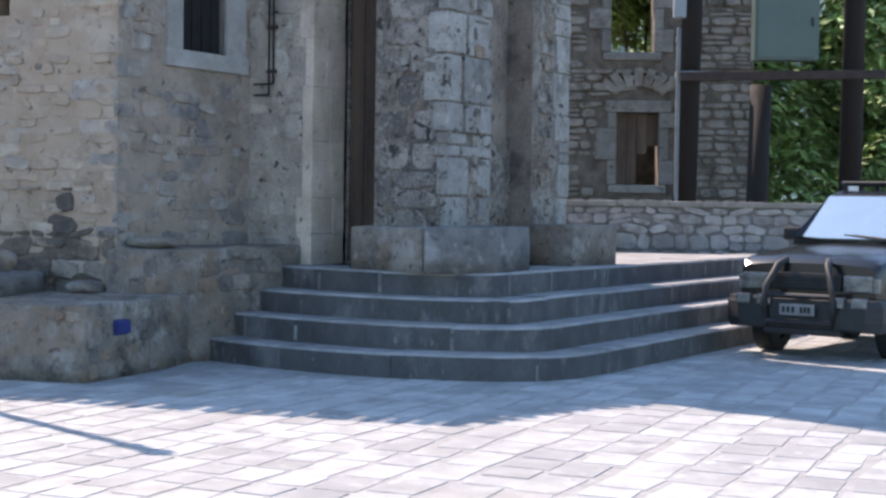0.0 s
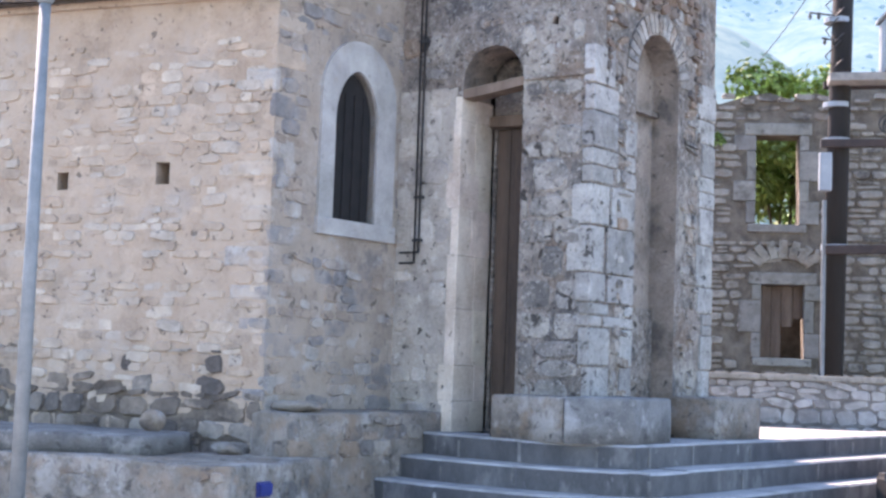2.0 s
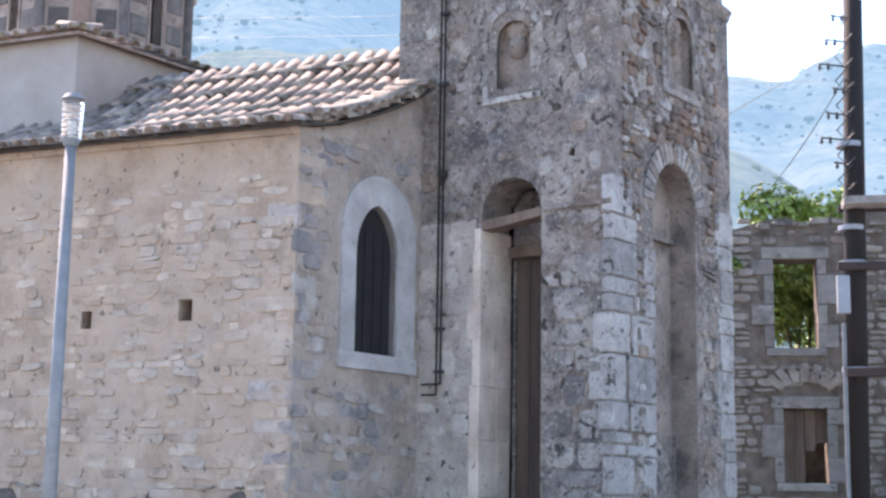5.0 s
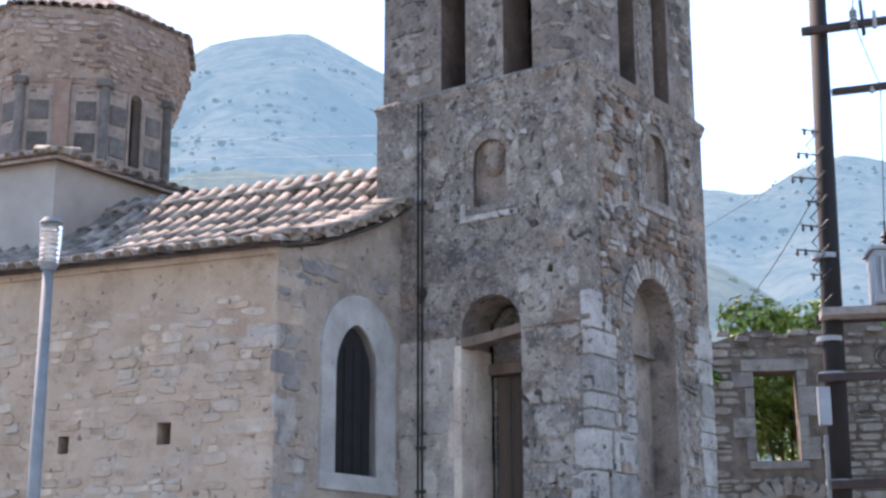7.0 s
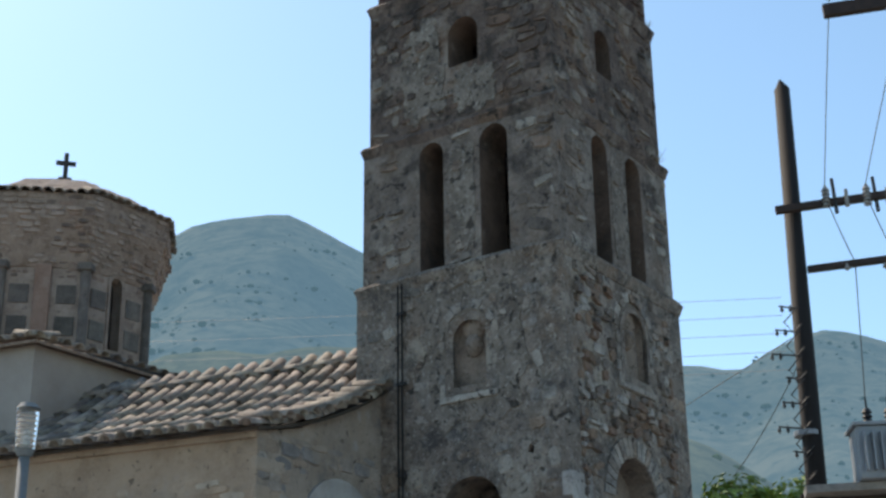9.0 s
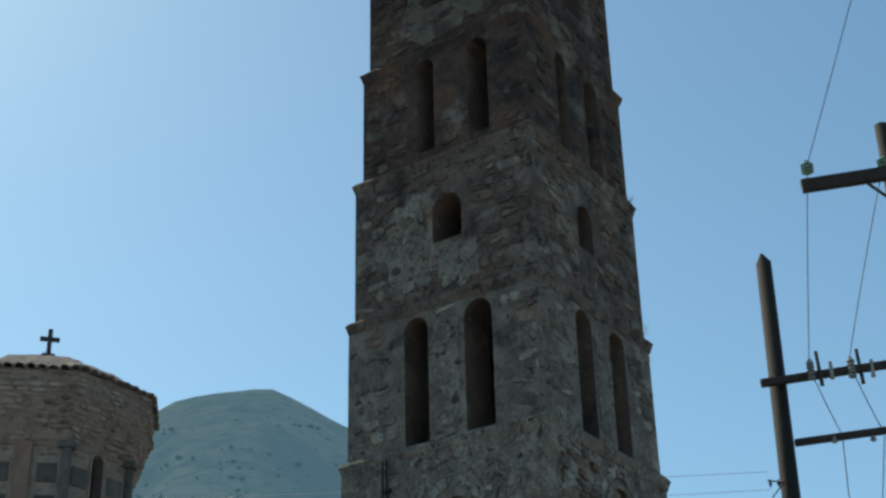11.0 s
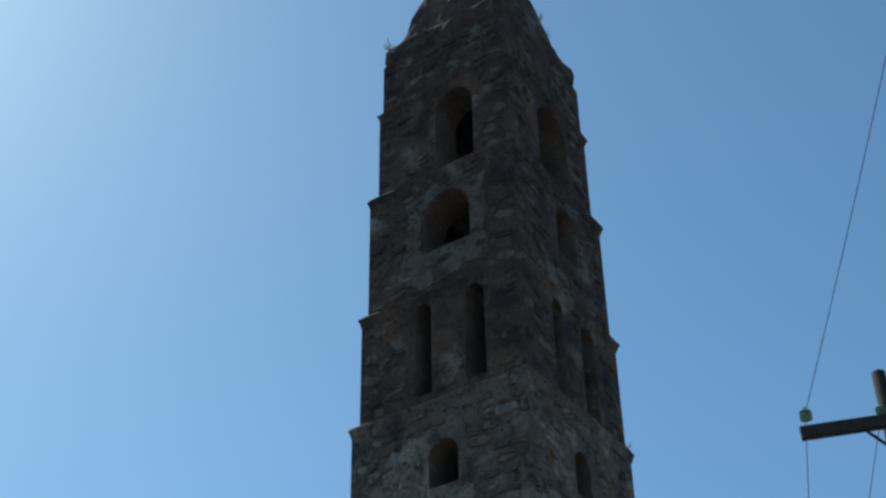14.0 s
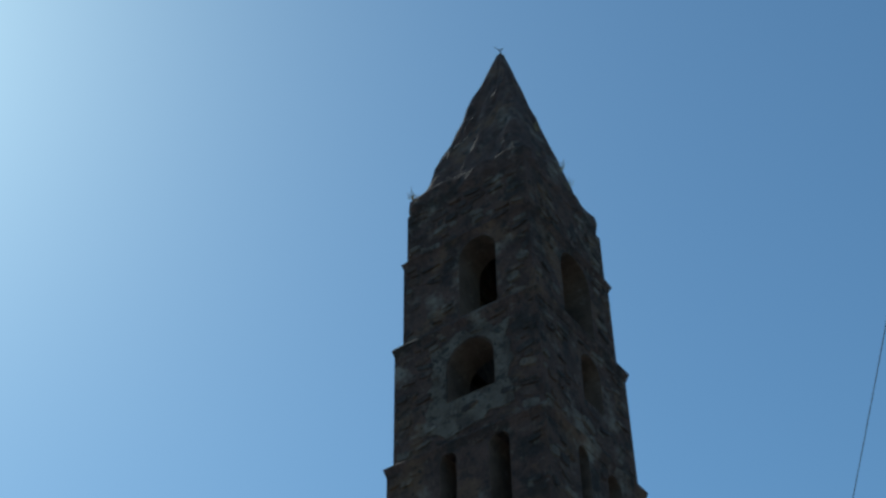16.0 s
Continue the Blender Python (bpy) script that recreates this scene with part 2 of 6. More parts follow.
M_TOWER = material("tower_render", (0.15, 0.122, 0.103), (0.335, 0.275, 0.232), 3.0, 0.95, 1.0, 24.0, spots=TOWER_SPOTS + WASH, distance=0.07, pits=[(6.0, 0.64, 0.85), (15.0, 0.645, 0.85)])
M_TOWER_STONE = material("tower_stone", (0.62, 0.62, 0.62), (1.25, 1.25, 1.25), 5.0, 0.92, 0.9, 35.0, spots=TOWER_SPOTS + WASH, palette=TOWER_STONES, island=False, distance=0.05, pits=[(6.0, 0.64, 0.85), (15.0, 0.645, 0.85)])
M_TOWER_RUBBLE = material("tower_rubble", (0.62, 0.62, 0.62), (1.25, 1.25, 1.25), 5.0, 0.92, 0.9, 35.0, spots=TOWER_SPOTS + WASH, palette=TOWER_STONES, island=True, distance=0.05, pits=[(6.0, 0.64, 0.85), (15.0, 0.645, 0.85)])
# High, mid and up sets copy the tower stone with upper storeys' shade painted in.
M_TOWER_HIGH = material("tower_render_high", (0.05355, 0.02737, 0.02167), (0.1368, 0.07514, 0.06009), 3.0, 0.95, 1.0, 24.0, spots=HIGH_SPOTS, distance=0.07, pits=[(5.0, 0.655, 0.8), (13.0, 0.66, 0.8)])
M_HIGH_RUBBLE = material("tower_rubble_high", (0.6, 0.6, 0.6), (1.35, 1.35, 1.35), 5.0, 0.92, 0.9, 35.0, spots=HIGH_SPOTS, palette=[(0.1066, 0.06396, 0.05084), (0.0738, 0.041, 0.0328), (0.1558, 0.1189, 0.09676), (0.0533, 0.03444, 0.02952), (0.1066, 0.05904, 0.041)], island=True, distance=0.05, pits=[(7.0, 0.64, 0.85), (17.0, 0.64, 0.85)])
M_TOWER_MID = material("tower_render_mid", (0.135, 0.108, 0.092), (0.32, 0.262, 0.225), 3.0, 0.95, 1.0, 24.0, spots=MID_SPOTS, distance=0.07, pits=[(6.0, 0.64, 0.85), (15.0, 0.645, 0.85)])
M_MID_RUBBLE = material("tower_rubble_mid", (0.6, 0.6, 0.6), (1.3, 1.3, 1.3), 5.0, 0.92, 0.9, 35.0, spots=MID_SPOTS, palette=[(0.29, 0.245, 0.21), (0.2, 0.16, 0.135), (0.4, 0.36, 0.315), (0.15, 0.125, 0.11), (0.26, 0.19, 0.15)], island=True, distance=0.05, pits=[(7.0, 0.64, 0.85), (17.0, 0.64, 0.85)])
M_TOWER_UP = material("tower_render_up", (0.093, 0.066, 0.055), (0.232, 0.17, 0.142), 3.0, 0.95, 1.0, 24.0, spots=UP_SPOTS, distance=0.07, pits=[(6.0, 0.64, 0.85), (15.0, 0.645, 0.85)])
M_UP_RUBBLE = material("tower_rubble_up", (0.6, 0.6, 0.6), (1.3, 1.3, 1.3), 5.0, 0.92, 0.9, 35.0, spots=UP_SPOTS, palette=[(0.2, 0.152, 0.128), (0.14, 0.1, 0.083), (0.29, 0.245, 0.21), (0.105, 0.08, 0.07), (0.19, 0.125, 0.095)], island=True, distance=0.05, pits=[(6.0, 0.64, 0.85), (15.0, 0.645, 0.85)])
M_QUOIN = material("quoin_stone", (0.23, 0.215, 0.197), (0.42, 0.395, 0.365), 3.0, 0.9, 0.8, 30.0, spots=[((0.14, 0.125, 0.11), 2.0, 0.54, 0.6), ((0.52, 0.49, 0.45), 5.0, 0.58, 0.6), (DARK, 9.0, 0.58, 0.7), ((0.1, 0.09, 0.08), 16.0, 0.57, 0.6)], random_tint=0.2, distance=0.05, pits=[(6.0, 0.63, 0.85), (15.0, 0.64, 0.85)])
M_CHURCH = material("church_render", (0.33, 0.235, 0.17), (0.51, 0.385, 0.29), 2.5, 0.95, 0.8, 28.0, spots=CHURCH_SPOTS, distance=0.05, pits=[(11.0, 0.64, 0.6)])
M_CHURCH_STONE = material("church_stone", (0.72, 0.72, 0.72), (1.18, 1.18, 1.18), 4.0, 0.92, 0.8, 40.0, spots=CHURCH_SPOTS, palette=CHURCH_STONES, island=False, distance=0.04, pits=[(11.0, 0.64, 0.6)])
M_CHURCH_RUBBLE = material("church_rubble", (0.72, 0.72, 0.72), (1.18, 1.18, 1.18), 4.0, 0.92, 0.8, 40.0, spots=CHURCH_SPOTS, palette=CHURCH_STONES, island=True, distance=0.04, pits=[(11.0, 0.64, 0.6)])
M_END = material("end_wall_render", (0.25, 0.195, 0.155), (0.47, 0.38, 0.31), 2.8, 0.95, 0.8, 30.0, spots=END_SPOTS, distance=0.05, pits=[(9.0, 0.64, 0.6)])
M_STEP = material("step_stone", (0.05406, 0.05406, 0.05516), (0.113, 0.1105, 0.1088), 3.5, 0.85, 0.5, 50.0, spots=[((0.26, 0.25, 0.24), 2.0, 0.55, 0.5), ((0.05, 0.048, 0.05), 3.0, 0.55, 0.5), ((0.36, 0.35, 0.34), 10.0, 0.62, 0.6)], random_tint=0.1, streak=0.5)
PLINTH_SPOTS = [(DARK, 2.4, 0.55, 0.65), ((0.46, 0.425, 0.39), 1.8, 0.53, 0.65), ((0.27, 0.18, 0.12), 2.2, 0.54, 0.55), (DARK, 8.0, 0.58, 0.6), ((0.5, 0.47, 0.44), 6.0, 0.6, 0.6), ((0.29, 0.19, 0.125), 4.5, 0.55, 0.55), ((0.07, 0.06, 0.052), 12.0, 0.58, 0.6)]
M_PLINTH = material("plinth_render", (0.14, 0.118, 0.098), (0.33, 0.28, 0.235), 2.6, 0.95, 0.9, 30.0, spots=PLINTH_SPOTS, distance=0.05, pits=[(6.0, 0.63, 0.6)])
M_SLAB = material("paving_stone", (0.3, 0.3, 0.29), (0.46, 0.462, 0.455), 3.0, 0.85, 0.5, 45.0, spots=[((0.25, 0.255, 0.26), 1.6, 0.52, 0.55), ((0.6, 0.585, 0.56), 3.0, 0.57, 0.65), ((0.22, 0.22, 0.22), 7.0, 0.6, 0.5), ((0.33, 0.3, 0.26), 0.8, 0.57, 0.4)], random_tint=0.2, distance=0.015)
M_SLAB_FAR = material("paving_stone_far", (0.3, 0.3, 0.29), (0.46, 0.462, 0.455), 3.0, 0.85, 0.5, 45.0, spots=[((0.25, 0.255, 0.26), 1.6, 0.52, 0.55), ((0.6, 0.585, 0.56), 3.0, 0.57, 0.65), ((0.22, 0.22, 0.22), 7.0, 0.6, 0.5), ((0.33, 0.3, 0.26), 0.8, 0.57, 0.4)], random_tint=0.2, island=True, distance=0.015)
M_JOINT = material("paving_joint", (0.26, 0.255, 0.245), (0.4, 0.39, 0.375), 8.0, 0.95, 0.3)
M_SURROUND = material("window_stone", (0.3, 0.283, 0.265), (0.46, 0.437, 0.412), 3.0, 0.85, 0.5, 40.0, spots=[((0.22, 0.2, 0.18), 1.8, 0.55, 0.5), ((0.36, 0.3, 0.24), 3.0, 0.58, 0.4), ((0.16, 0.145, 0.13), 9.0, 0.6, 0.5)], random_tint=0.1)
# Bed under the barrel tiles, blackened for the shade in the gaps between them.
M_TILE = material("roof_tile", (0.035, 0.026, 0.02), (0.09, 0.066, 0.05), 5.0, 0.85, 0.4, 40.0, random_tint=0.3, island=True)
# Plaster of the fifth storey: the old plaster with shade put into its colour.
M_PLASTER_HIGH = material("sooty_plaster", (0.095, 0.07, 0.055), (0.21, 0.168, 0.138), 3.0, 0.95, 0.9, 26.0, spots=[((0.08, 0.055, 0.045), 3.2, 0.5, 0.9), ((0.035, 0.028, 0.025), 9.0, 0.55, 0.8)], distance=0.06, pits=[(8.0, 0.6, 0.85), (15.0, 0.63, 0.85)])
M_NICHE = material("niche_render", (0.19, 0.148, 0.12), (0.39, 0.312, 0.258), 2.6, 0.95, 0.9, 26.0, spots=[((0.08, 0.072, 0.066), 1.6, 0.54, 0.7), ((0.4, 0.34, 0.29), 5.0, 0.59, 0.6), (SOOT, 10.0, 0.59, 0.7)], distance=0.05, pits=[(9.0, 0.63, 0.8)])
M_DOOR = material("old_wood", (0.042, 0.026, 0.019), (0.125, 0.08, 0.055), 4.0, 0.75, 0.5, 60.0, spots=[((0.2, 0.14, 0.1), 2.0, 0.6, 0.4)], streak=0.12)
M_PLANK = material("plank_wood", (0.096, 0.06, 0.0416), (0.216, 0.148, 0.108), 5.0, 0.8, 0.4, 60.0, streak=0.12)
M_POLE = material("creosote_wood", (0.007, 0.0046, 0.0036), (0.018, 0.012, 0.0096), 4.0, 0.85, 0.4, 60.0, streak=0.1)
M_BEAM = material("rusted_steel", (0.022, 0.0135, 0.0115), (0.06, 0.033, 0.026), 6.0, 0.75, 0.3)
M_DARK = material("black_wood", (0.007, 0.006, 0.006), (0.016, 0.013, 0.013), 8.0, 0.9, 0.1)
M_IRON = material("wrought_iron", (0.02, 0.018, 0.018), (0.05, 0.045, 0.042), 10.0, 0.6, 0.2)
M_GALV = material("galvanised_steel", (0.15, 0.165, 0.17), (0.24, 0.255, 0.26), 5.0, 0.72, 0.15, metal=0.1)
M_BRICK = material("drum_brick", (0.6, 0.6, 0.6), (1.3, 1.3, 1.3), 5.0, 0.92, 0.7, 35.0, spots=[((0.42, 0.33, 0.28), 2.2, 0.53, 0.6), ((0.16, 0.12, 0.1), 6.0, 0.59, 0.6)], palette=[(0.31, 0.21, 0.165), (0.24, 0.165, 0.135), (0.4, 0.31, 0.26), (0.2, 0.15, 0.13), (0.33, 0.2, 0.15)], island=True)
M_PLASTER = material("pale_plaster", (0.33, 0.28, 0.25), (0.45, 0.4, 0.36), 1.5, 0.9, 0.25)
M_RUIN = material("ruin_stone", (0.19, 0.165, 0.135), (0.37, 0.33, 0.285), 4.0, 0.93, 0.7, 35.0, spots=[(RUST, 1.2, 0.55, 0.4), (SOOT, 1.6, 0.54, 0.7), ((0.4, 0.37, 0.33), 3.0, 0.58, 0.6)], random_tint=0.42, island=True, distance=0.04)
M_RUIN_BED = material("ruin_mortar", (0.098, 0.077, 0.0595), (0.238, 0.196, 0.154), 4.0, 0.95, 0.8, 30.0, distance=0.05)
M_WALLSTONE = material("boundary_stone", (0.257, 0.249, 0.236), (0.429, 0.416, 0.395), 6.0, 0.9, 0.5, 40.0, spots=[((0.16, 0.15, 0.14), 4.0, 0.56, 0.6)], random_tint=0.3)
M_MORTAR = material("boundary_mortar", (0.13, 0.122, 0.112), (0.25, 0.235, 0.215), 6.0, 0.95, 0.5)
M_GREEN = material("green_paint", (0.06, 0.1, 0.085), (0.075, 0.115, 0.1), 2.0, 0.45, 0.05)
M_GREYPAINT = material("grey_paint", (0.255, 0.281, 0.306), (0.34, 0.365, 0.391), 3.0, 0.5, 0.1)
M_BLUE = material("blue_paint", (0.012, 0.025, 0.14), (0.018, 0.035, 0.19), 6.0, 0.45, 0.05)
M_CERAMIC = material("porcelain", (0.28, 0.265, 0.24), (0.42, 0.4, 0.37), 6.0, 0.25, 0.05)
M_GLASSY = material("insulator_glass", (0.2, 0.38, 0.3), (0.34, 0.5, 0.42), 6.0, 0.12, 0.05)
M_LEAF = material("leaf", (0.085, 0.165, 0.045), (0.3, 0.45, 0.125), 1.5, 0.6, 0.0, random_tint=0.45, island=True)
M_BARK = material("bark", (0.08, 0.06, 0.045), (0.18, 0.14, 0.1), 8.0, 0.95, 0.5)
M_EARTH = material("dry_earth", (0.165, 0.15, 0.0975), (0.27, 0.247, 0.173), 0.6, 0.95, 0.3, 12.0, spots=[((0.1, 0.13, 0.05), 0.5, 0.55, 0.7)])
M_PAINT = material("black_car_paint", (0.008, 0.008, 0.009), (0.014, 0.014, 0.015), 2.0, 0.22, 0.0)
M_RUBBER = material("rubber", (0.012, 0.012, 0.012), (0.022, 0.022, 0.022), 10.0, 0.8, 0.1)
M_PLASTIC = material("grey_plastic", (0.014, 0.014, 0.015), (0.026, 0.026, 0.027), 10.0, 0.6, 0.05)
M_LENS = material("headlight_lens", (0.11, 0.11, 0.11), (0.25, 0.25, 0.25), 14.0, 0.12, 0.3, metal=0.6)
M_PLATE = material("plate_white", (0.192, 0.192, 0.192), (0.24, 0.24, 0.24), 20.0, 0.4, 0.0)
M_WINDSCREEN = material("car_glass", (0.5, 0.57, 0.6), (0.58, 0.65, 0.68), 2.0, 0.05, 0.0, metal=0.85)
M_END_STONE = material("end_stone", (0.66, 0.66, 0.66), (1.22, 1.22, 1.22), 4.0, 0.92, 0.8, 40.0, spots=END_SPOTS, palette=END_STONES, island=False, distance=0.04, pits=[(9.0, 0.64, 0.6)])
M_END_RUBBLE = material("end_rubble", (0.66, 0.66, 0.66), (1.22, 1.22, 1.22), 4.0, 0.92, 0.8, 40.0, spots=END_SPOTS, palette=END_STONES, island=True, distance=0.04, pits=[(9.0, 0.64, 0.6)])
M_JAMB = material("jamb_stone", (0.55, 0.445, 0.355), (0.84, 0.715, 0.59), 2.5, 0.92, 0.8, 30.0, spots=[((0.34, 0.28, 0.23), 2.0, 0.57, 0.5), (RUST, 1.6, 0.6, 0.2), ((0.2, 0.16, 0.13), 9.0, 0.61, 0.6)], random_tint=0.1, distance=0.05, pits=[(10.0, 0.66, 0.7)])
M_PIER = material("pier_stone", (0.7, 0.7, 0.7), (1.2, 1.2, 1.2), 3.5, 0.93, 0.9, 28.0, spots=PIER_SPOTS, palette=[(0.5, 0.43, 0.36), (0.42, 0.36, 0.3), (0.54, 0.48, 0.42), (0.38, 0.33, 0.29)], distance=0.05, pits=[(9.0, 0.64, 0.85)])
M_PIER_BED = material("pier_render", (0.3, 0.26, 0.22), (0.52, 0.455, 0.39), 3.5, 0.93, 0.9, 28.0, spots=PIER_SPOTS, distance=0.05, pits=[(9.0, 0.62, 0.85)])
# Reddish plaster inside the upper openings, darkened to paint in some of their shade.
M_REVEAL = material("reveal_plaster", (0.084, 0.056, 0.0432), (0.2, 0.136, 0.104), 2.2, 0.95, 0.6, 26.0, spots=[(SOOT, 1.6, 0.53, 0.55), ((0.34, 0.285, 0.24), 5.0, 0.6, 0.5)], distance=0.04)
M_OLD_PLASTER = material("old_plaster", (0.165, 0.132, 0.108), (0.32, 0.272, 0.23), 3.0, 0.95, 0.9, 26.0, spots=[((0.15, 0.122, 0.103), 3.2, 0.51, 0.9), ((0.1, 0.085, 0.075), 9.0, 0.55, 0.8)] + WASH, distance=0.06, pits=[(8.0, 0.6, 0.85), (15.0, 0.63, 0.85)])
M_PALE = material("dressed_stone", (0.192, 0.176, 0.152), (0.32, 0.296, 0.264), 4.0, 0.9, 0.5, 40.0, spots=[((0.1, 0.088, 0.075), 2.5, 0.55, 0.6), ((0.05, 0.045, 0.04), 9.0, 0.58, 0.7)], random_tint=0.22, distance=0.04)
M_STEP_PALE = material("block_stone", (0.1, 0.096, 0.092), (0.235, 0.224, 0.213), 3.0, 0.88, 0.7, 45.0, spots=[((0.42, 0.405, 0.39), 2.6, 0.54, 0.6), ((0.06, 0.057, 0.055), 2.0, 0.56, 0.6), ((0.42, 0.4, 0.38), 9.0, 0.6, 0.6), (DARK, 7.0, 0.6, 0.6)], distance=0.04, pits=[(6.0, 0.63, 0.6)])
M_BRICK_BED = material("drum_mortar", (0.24, 0.17, 0.135), (0.42, 0.325, 0.27), 4.0, 0.95, 0.9, 20.0, spots=[((0.14, 0.1, 0.08), 5.0, 0.55, 0.7), ((0.42, 0.33, 0.28), 2.2, 0.54, 0.6)], distance=0.04)
M_COLUMN = material("dark_stone", (0.085, 0.073, 0.066), (0.185, 0.162, 0.145), 5.0, 0.9, 0.6, 40.0, spots=[((0.26, 0.2, 0.17), 6.0, 0.58, 0.6)], random_tint=0.25)
M_WHITE = material("white_plastic", (0.66, 0.66, 0.64), (0.78, 0.78, 0.76), 8.0, 0.5, 0.05)
M_GREYWOOD = material("grey_timber", (0.2, 0.18, 0.16), (0.38, 0.35, 0.32), 5.0, 0.85, 0.4, 60.0)
M_WIRE = material("pale_wire", (0.22, 0.23, 0.24), (0.3, 0.31, 0.32), 5.0, 0.6, 0.0)
M_LEAF_LIGHT = material("fig_leaf", (0.121, 0.203, 0.0304), (0.304, 0.425, 0.101), 1.5, 0.55, 0.0, random_tint=0.35, island=True)
M_DRYGRASS = material("dry_stem", (0.24, 0.19, 0.1), (0.4, 0.33, 0.19), 8.0, 0.9, 0.0)
M_CLEAR = bpy.data.materials.new("clear_glass")
M_CLEAR.use_nodes = True
socket(M_CLEAR.node_tree.nodes["Principled BSDF"], "Transmission Weight", 1.0)
socket(M_CLEAR.node_tree.nodes["Principled BSDF"], "Roughness", 0.05)
socket(M_CLEAR.node_tree.nodes["Principled BSDF"], "IOR", 1.3)
M_PLINTH_STONE = material("plinth_stone", (0.65, 0.65, 0.65), (1.25, 1.25, 1.25), 4.0, 0.93, 0.8, 35.0, spots=PLINTH_SPOTS, palette=[(0.26, 0.225, 0.19), (0.2, 0.165, 0.14), (0.34, 0.295, 0.25), (0.28, 0.21, 0.16), (0.18, 0.16, 0.145)], distance=0.05, pits=[(6.0, 0.63, 0.6)])
M_RED = material("red_brick", (0.24, 0.145, 0.11), (0.36, 0.235, 0.185), 5.0, 0.92, 0.7, 30.0, spots=[((0.4, 0.31, 0.26), 4.0, 0.57, 0.5)])
M_FOOT = material("footing_stone", (0.55, 0.55, 0.55), (1.3, 1.3, 1.3), 4.0, 0.95, 0.9, 30.0, spots=[(DARK, 2.0, 0.55, 0.6), ((0.4, 0.33, 0.27), 4.0, 0.59, 0.5)], palette=[(0.22, 0.18, 0.15), (0.18, 0.14, 0.112), (0.3, 0.255, 0.215), (0.14, 0.115, 0.1), (0.27, 0.21, 0.165)], distance=0.05)
M_FOOT_BED = material("footing_earth", (0.06, 0.045, 0.036), (0.2, 0.155, 0.12), 5.0, 0.95, 0.9, 30.0, spots=[((0.32, 0.25, 0.195), 2.4, 0.56, 0.6)], distance=0.05)
M_FLANK = material("flank_rubble", (0.6, 0.6, 0.6), (1.35, 1.35, 1.35), 6.0, 0.94, 1.0, 30.0, spots=[(RUST, 2.0, 0.54, 0.5), ((0.5, 0.46, 0.42), 10.0, 0.6, 0.7), (SOOT, 8.0, 0.58, 0.7)], palette=[(0.24, 0.155, 0.115), (0.33, 0.28, 0.24), (0.16, 0.122, 0.1), (0.27, 0.185, 0.135), (0.42, 0.385, 0.35), (0.2, 0.165, 0.145)], island=True, distance=0.06, pits=[(9.0, 0.61, 0.9)])
M_ASHLAR = material("front_ashlar", (0.6, 0.6, 0.6), (1.2, 1.2, 1.2), 3.5, 0.93, 0.9, 28.0, spots=[((0.11, 0.098, 0.088), 1.5, 0.5, 0.7), ((0.5, 0.46, 0.4), 7.0, 0.59, 0.6), (SOOT, 9.0, 0.57, 0.75)] + WASH, palette=[(0.33, 0.3, 0.27), (0.24, 0.215, 0.195), (0.37, 0.33, 0.285), (0.21, 0.185, 0.165), (0.33, 0.295, 0.26)], distance=0.05, pits=[(6.0, 0.61, 0.9), (15.0, 0.62, 0.9)])
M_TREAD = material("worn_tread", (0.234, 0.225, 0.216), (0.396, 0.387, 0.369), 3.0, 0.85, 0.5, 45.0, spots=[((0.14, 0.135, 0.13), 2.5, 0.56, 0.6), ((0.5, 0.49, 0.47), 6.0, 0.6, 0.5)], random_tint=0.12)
M_DRUM_MORTAR = material("drum_render", (0.27, 0.2, 0.165), (0.44, 0.345, 0.29), 4.0, 0.95, 0.8, 24.0, spots=[((0.22, 0.14, 0.11), 2.2, 0.56, 0.6), ((0.12, 0.09, 0.075), 8.0, 0.58, 0.6)], distance=0.04)

# ---- stones and slabs ----
STONE_SHAPES = []
for _k in range(22):
    _ring = []
    for _i in range(11):
        _t = math.tau * (_i + random.uniform(-0.3, 0.3)) / 11
        _c, _s = math.cos(_t), math.sin(_t)
        _r = 0.5 / max(abs(_c), abs(_s)) * random.uniform(0.9, 1.0) * (0.96 if abs(abs(_c) - abs(_s)) < 0.3 else 1.0)
        _ring.append((_r * _c, _r * _s))
    STONE_SHAPES.append(_ring)


def stone_verts(shape, tilt=0.0):
    """A stone about 1 x 1 x 1: outline ring at the back, a rough shoulder, and a face that is nearly flat."""
    n = len(shape)
    vs = [(x, y, 0.0) for x, y in shape] + [(x * 0.97, y * 0.97, 0.6) for x, y in shape] + [(x * 0.84, y * 0.82, 1.0 + tilt * x) for x, y in shape]
    fs = [(i, (i + 1) % n, n + (i + 1) % n, n + i) for i in range(n)] + [(n + i, n + (i + 1) % n, 2 * n + (i + 1) % n, 2 * n + i) for i in range(n)]
    fs.append(tuple(range(2 * n, 3 * n)))
    return vs, fs


STONE_MESHES = {}


def stone_mesh(k, mat, name):
    key = (k, mat.name, name)
    if key not in STONE_MESHES:
        me = bpy.data.meshes.new(name)
        vs, fs = stone_verts(STONE_SHAPES[k], random.uniform(-0.3, 0.3))
        me.from_pydata(vs, [], fs)
        me.materials.append(mat)
        STONE_MESHES[key] = me
    return STONE_MESHES[key]


def inside(poly, x, y):
    hit = False
    for (x0, y0), (x1, y1) in zip(poly, poly[1:] + poly[:1]):
        if (y0 > y) != (y1 > y) and x < (x1 - x0) * (y - y0) / (y1 - y0) + x0:
            hit = not hit
    return hit


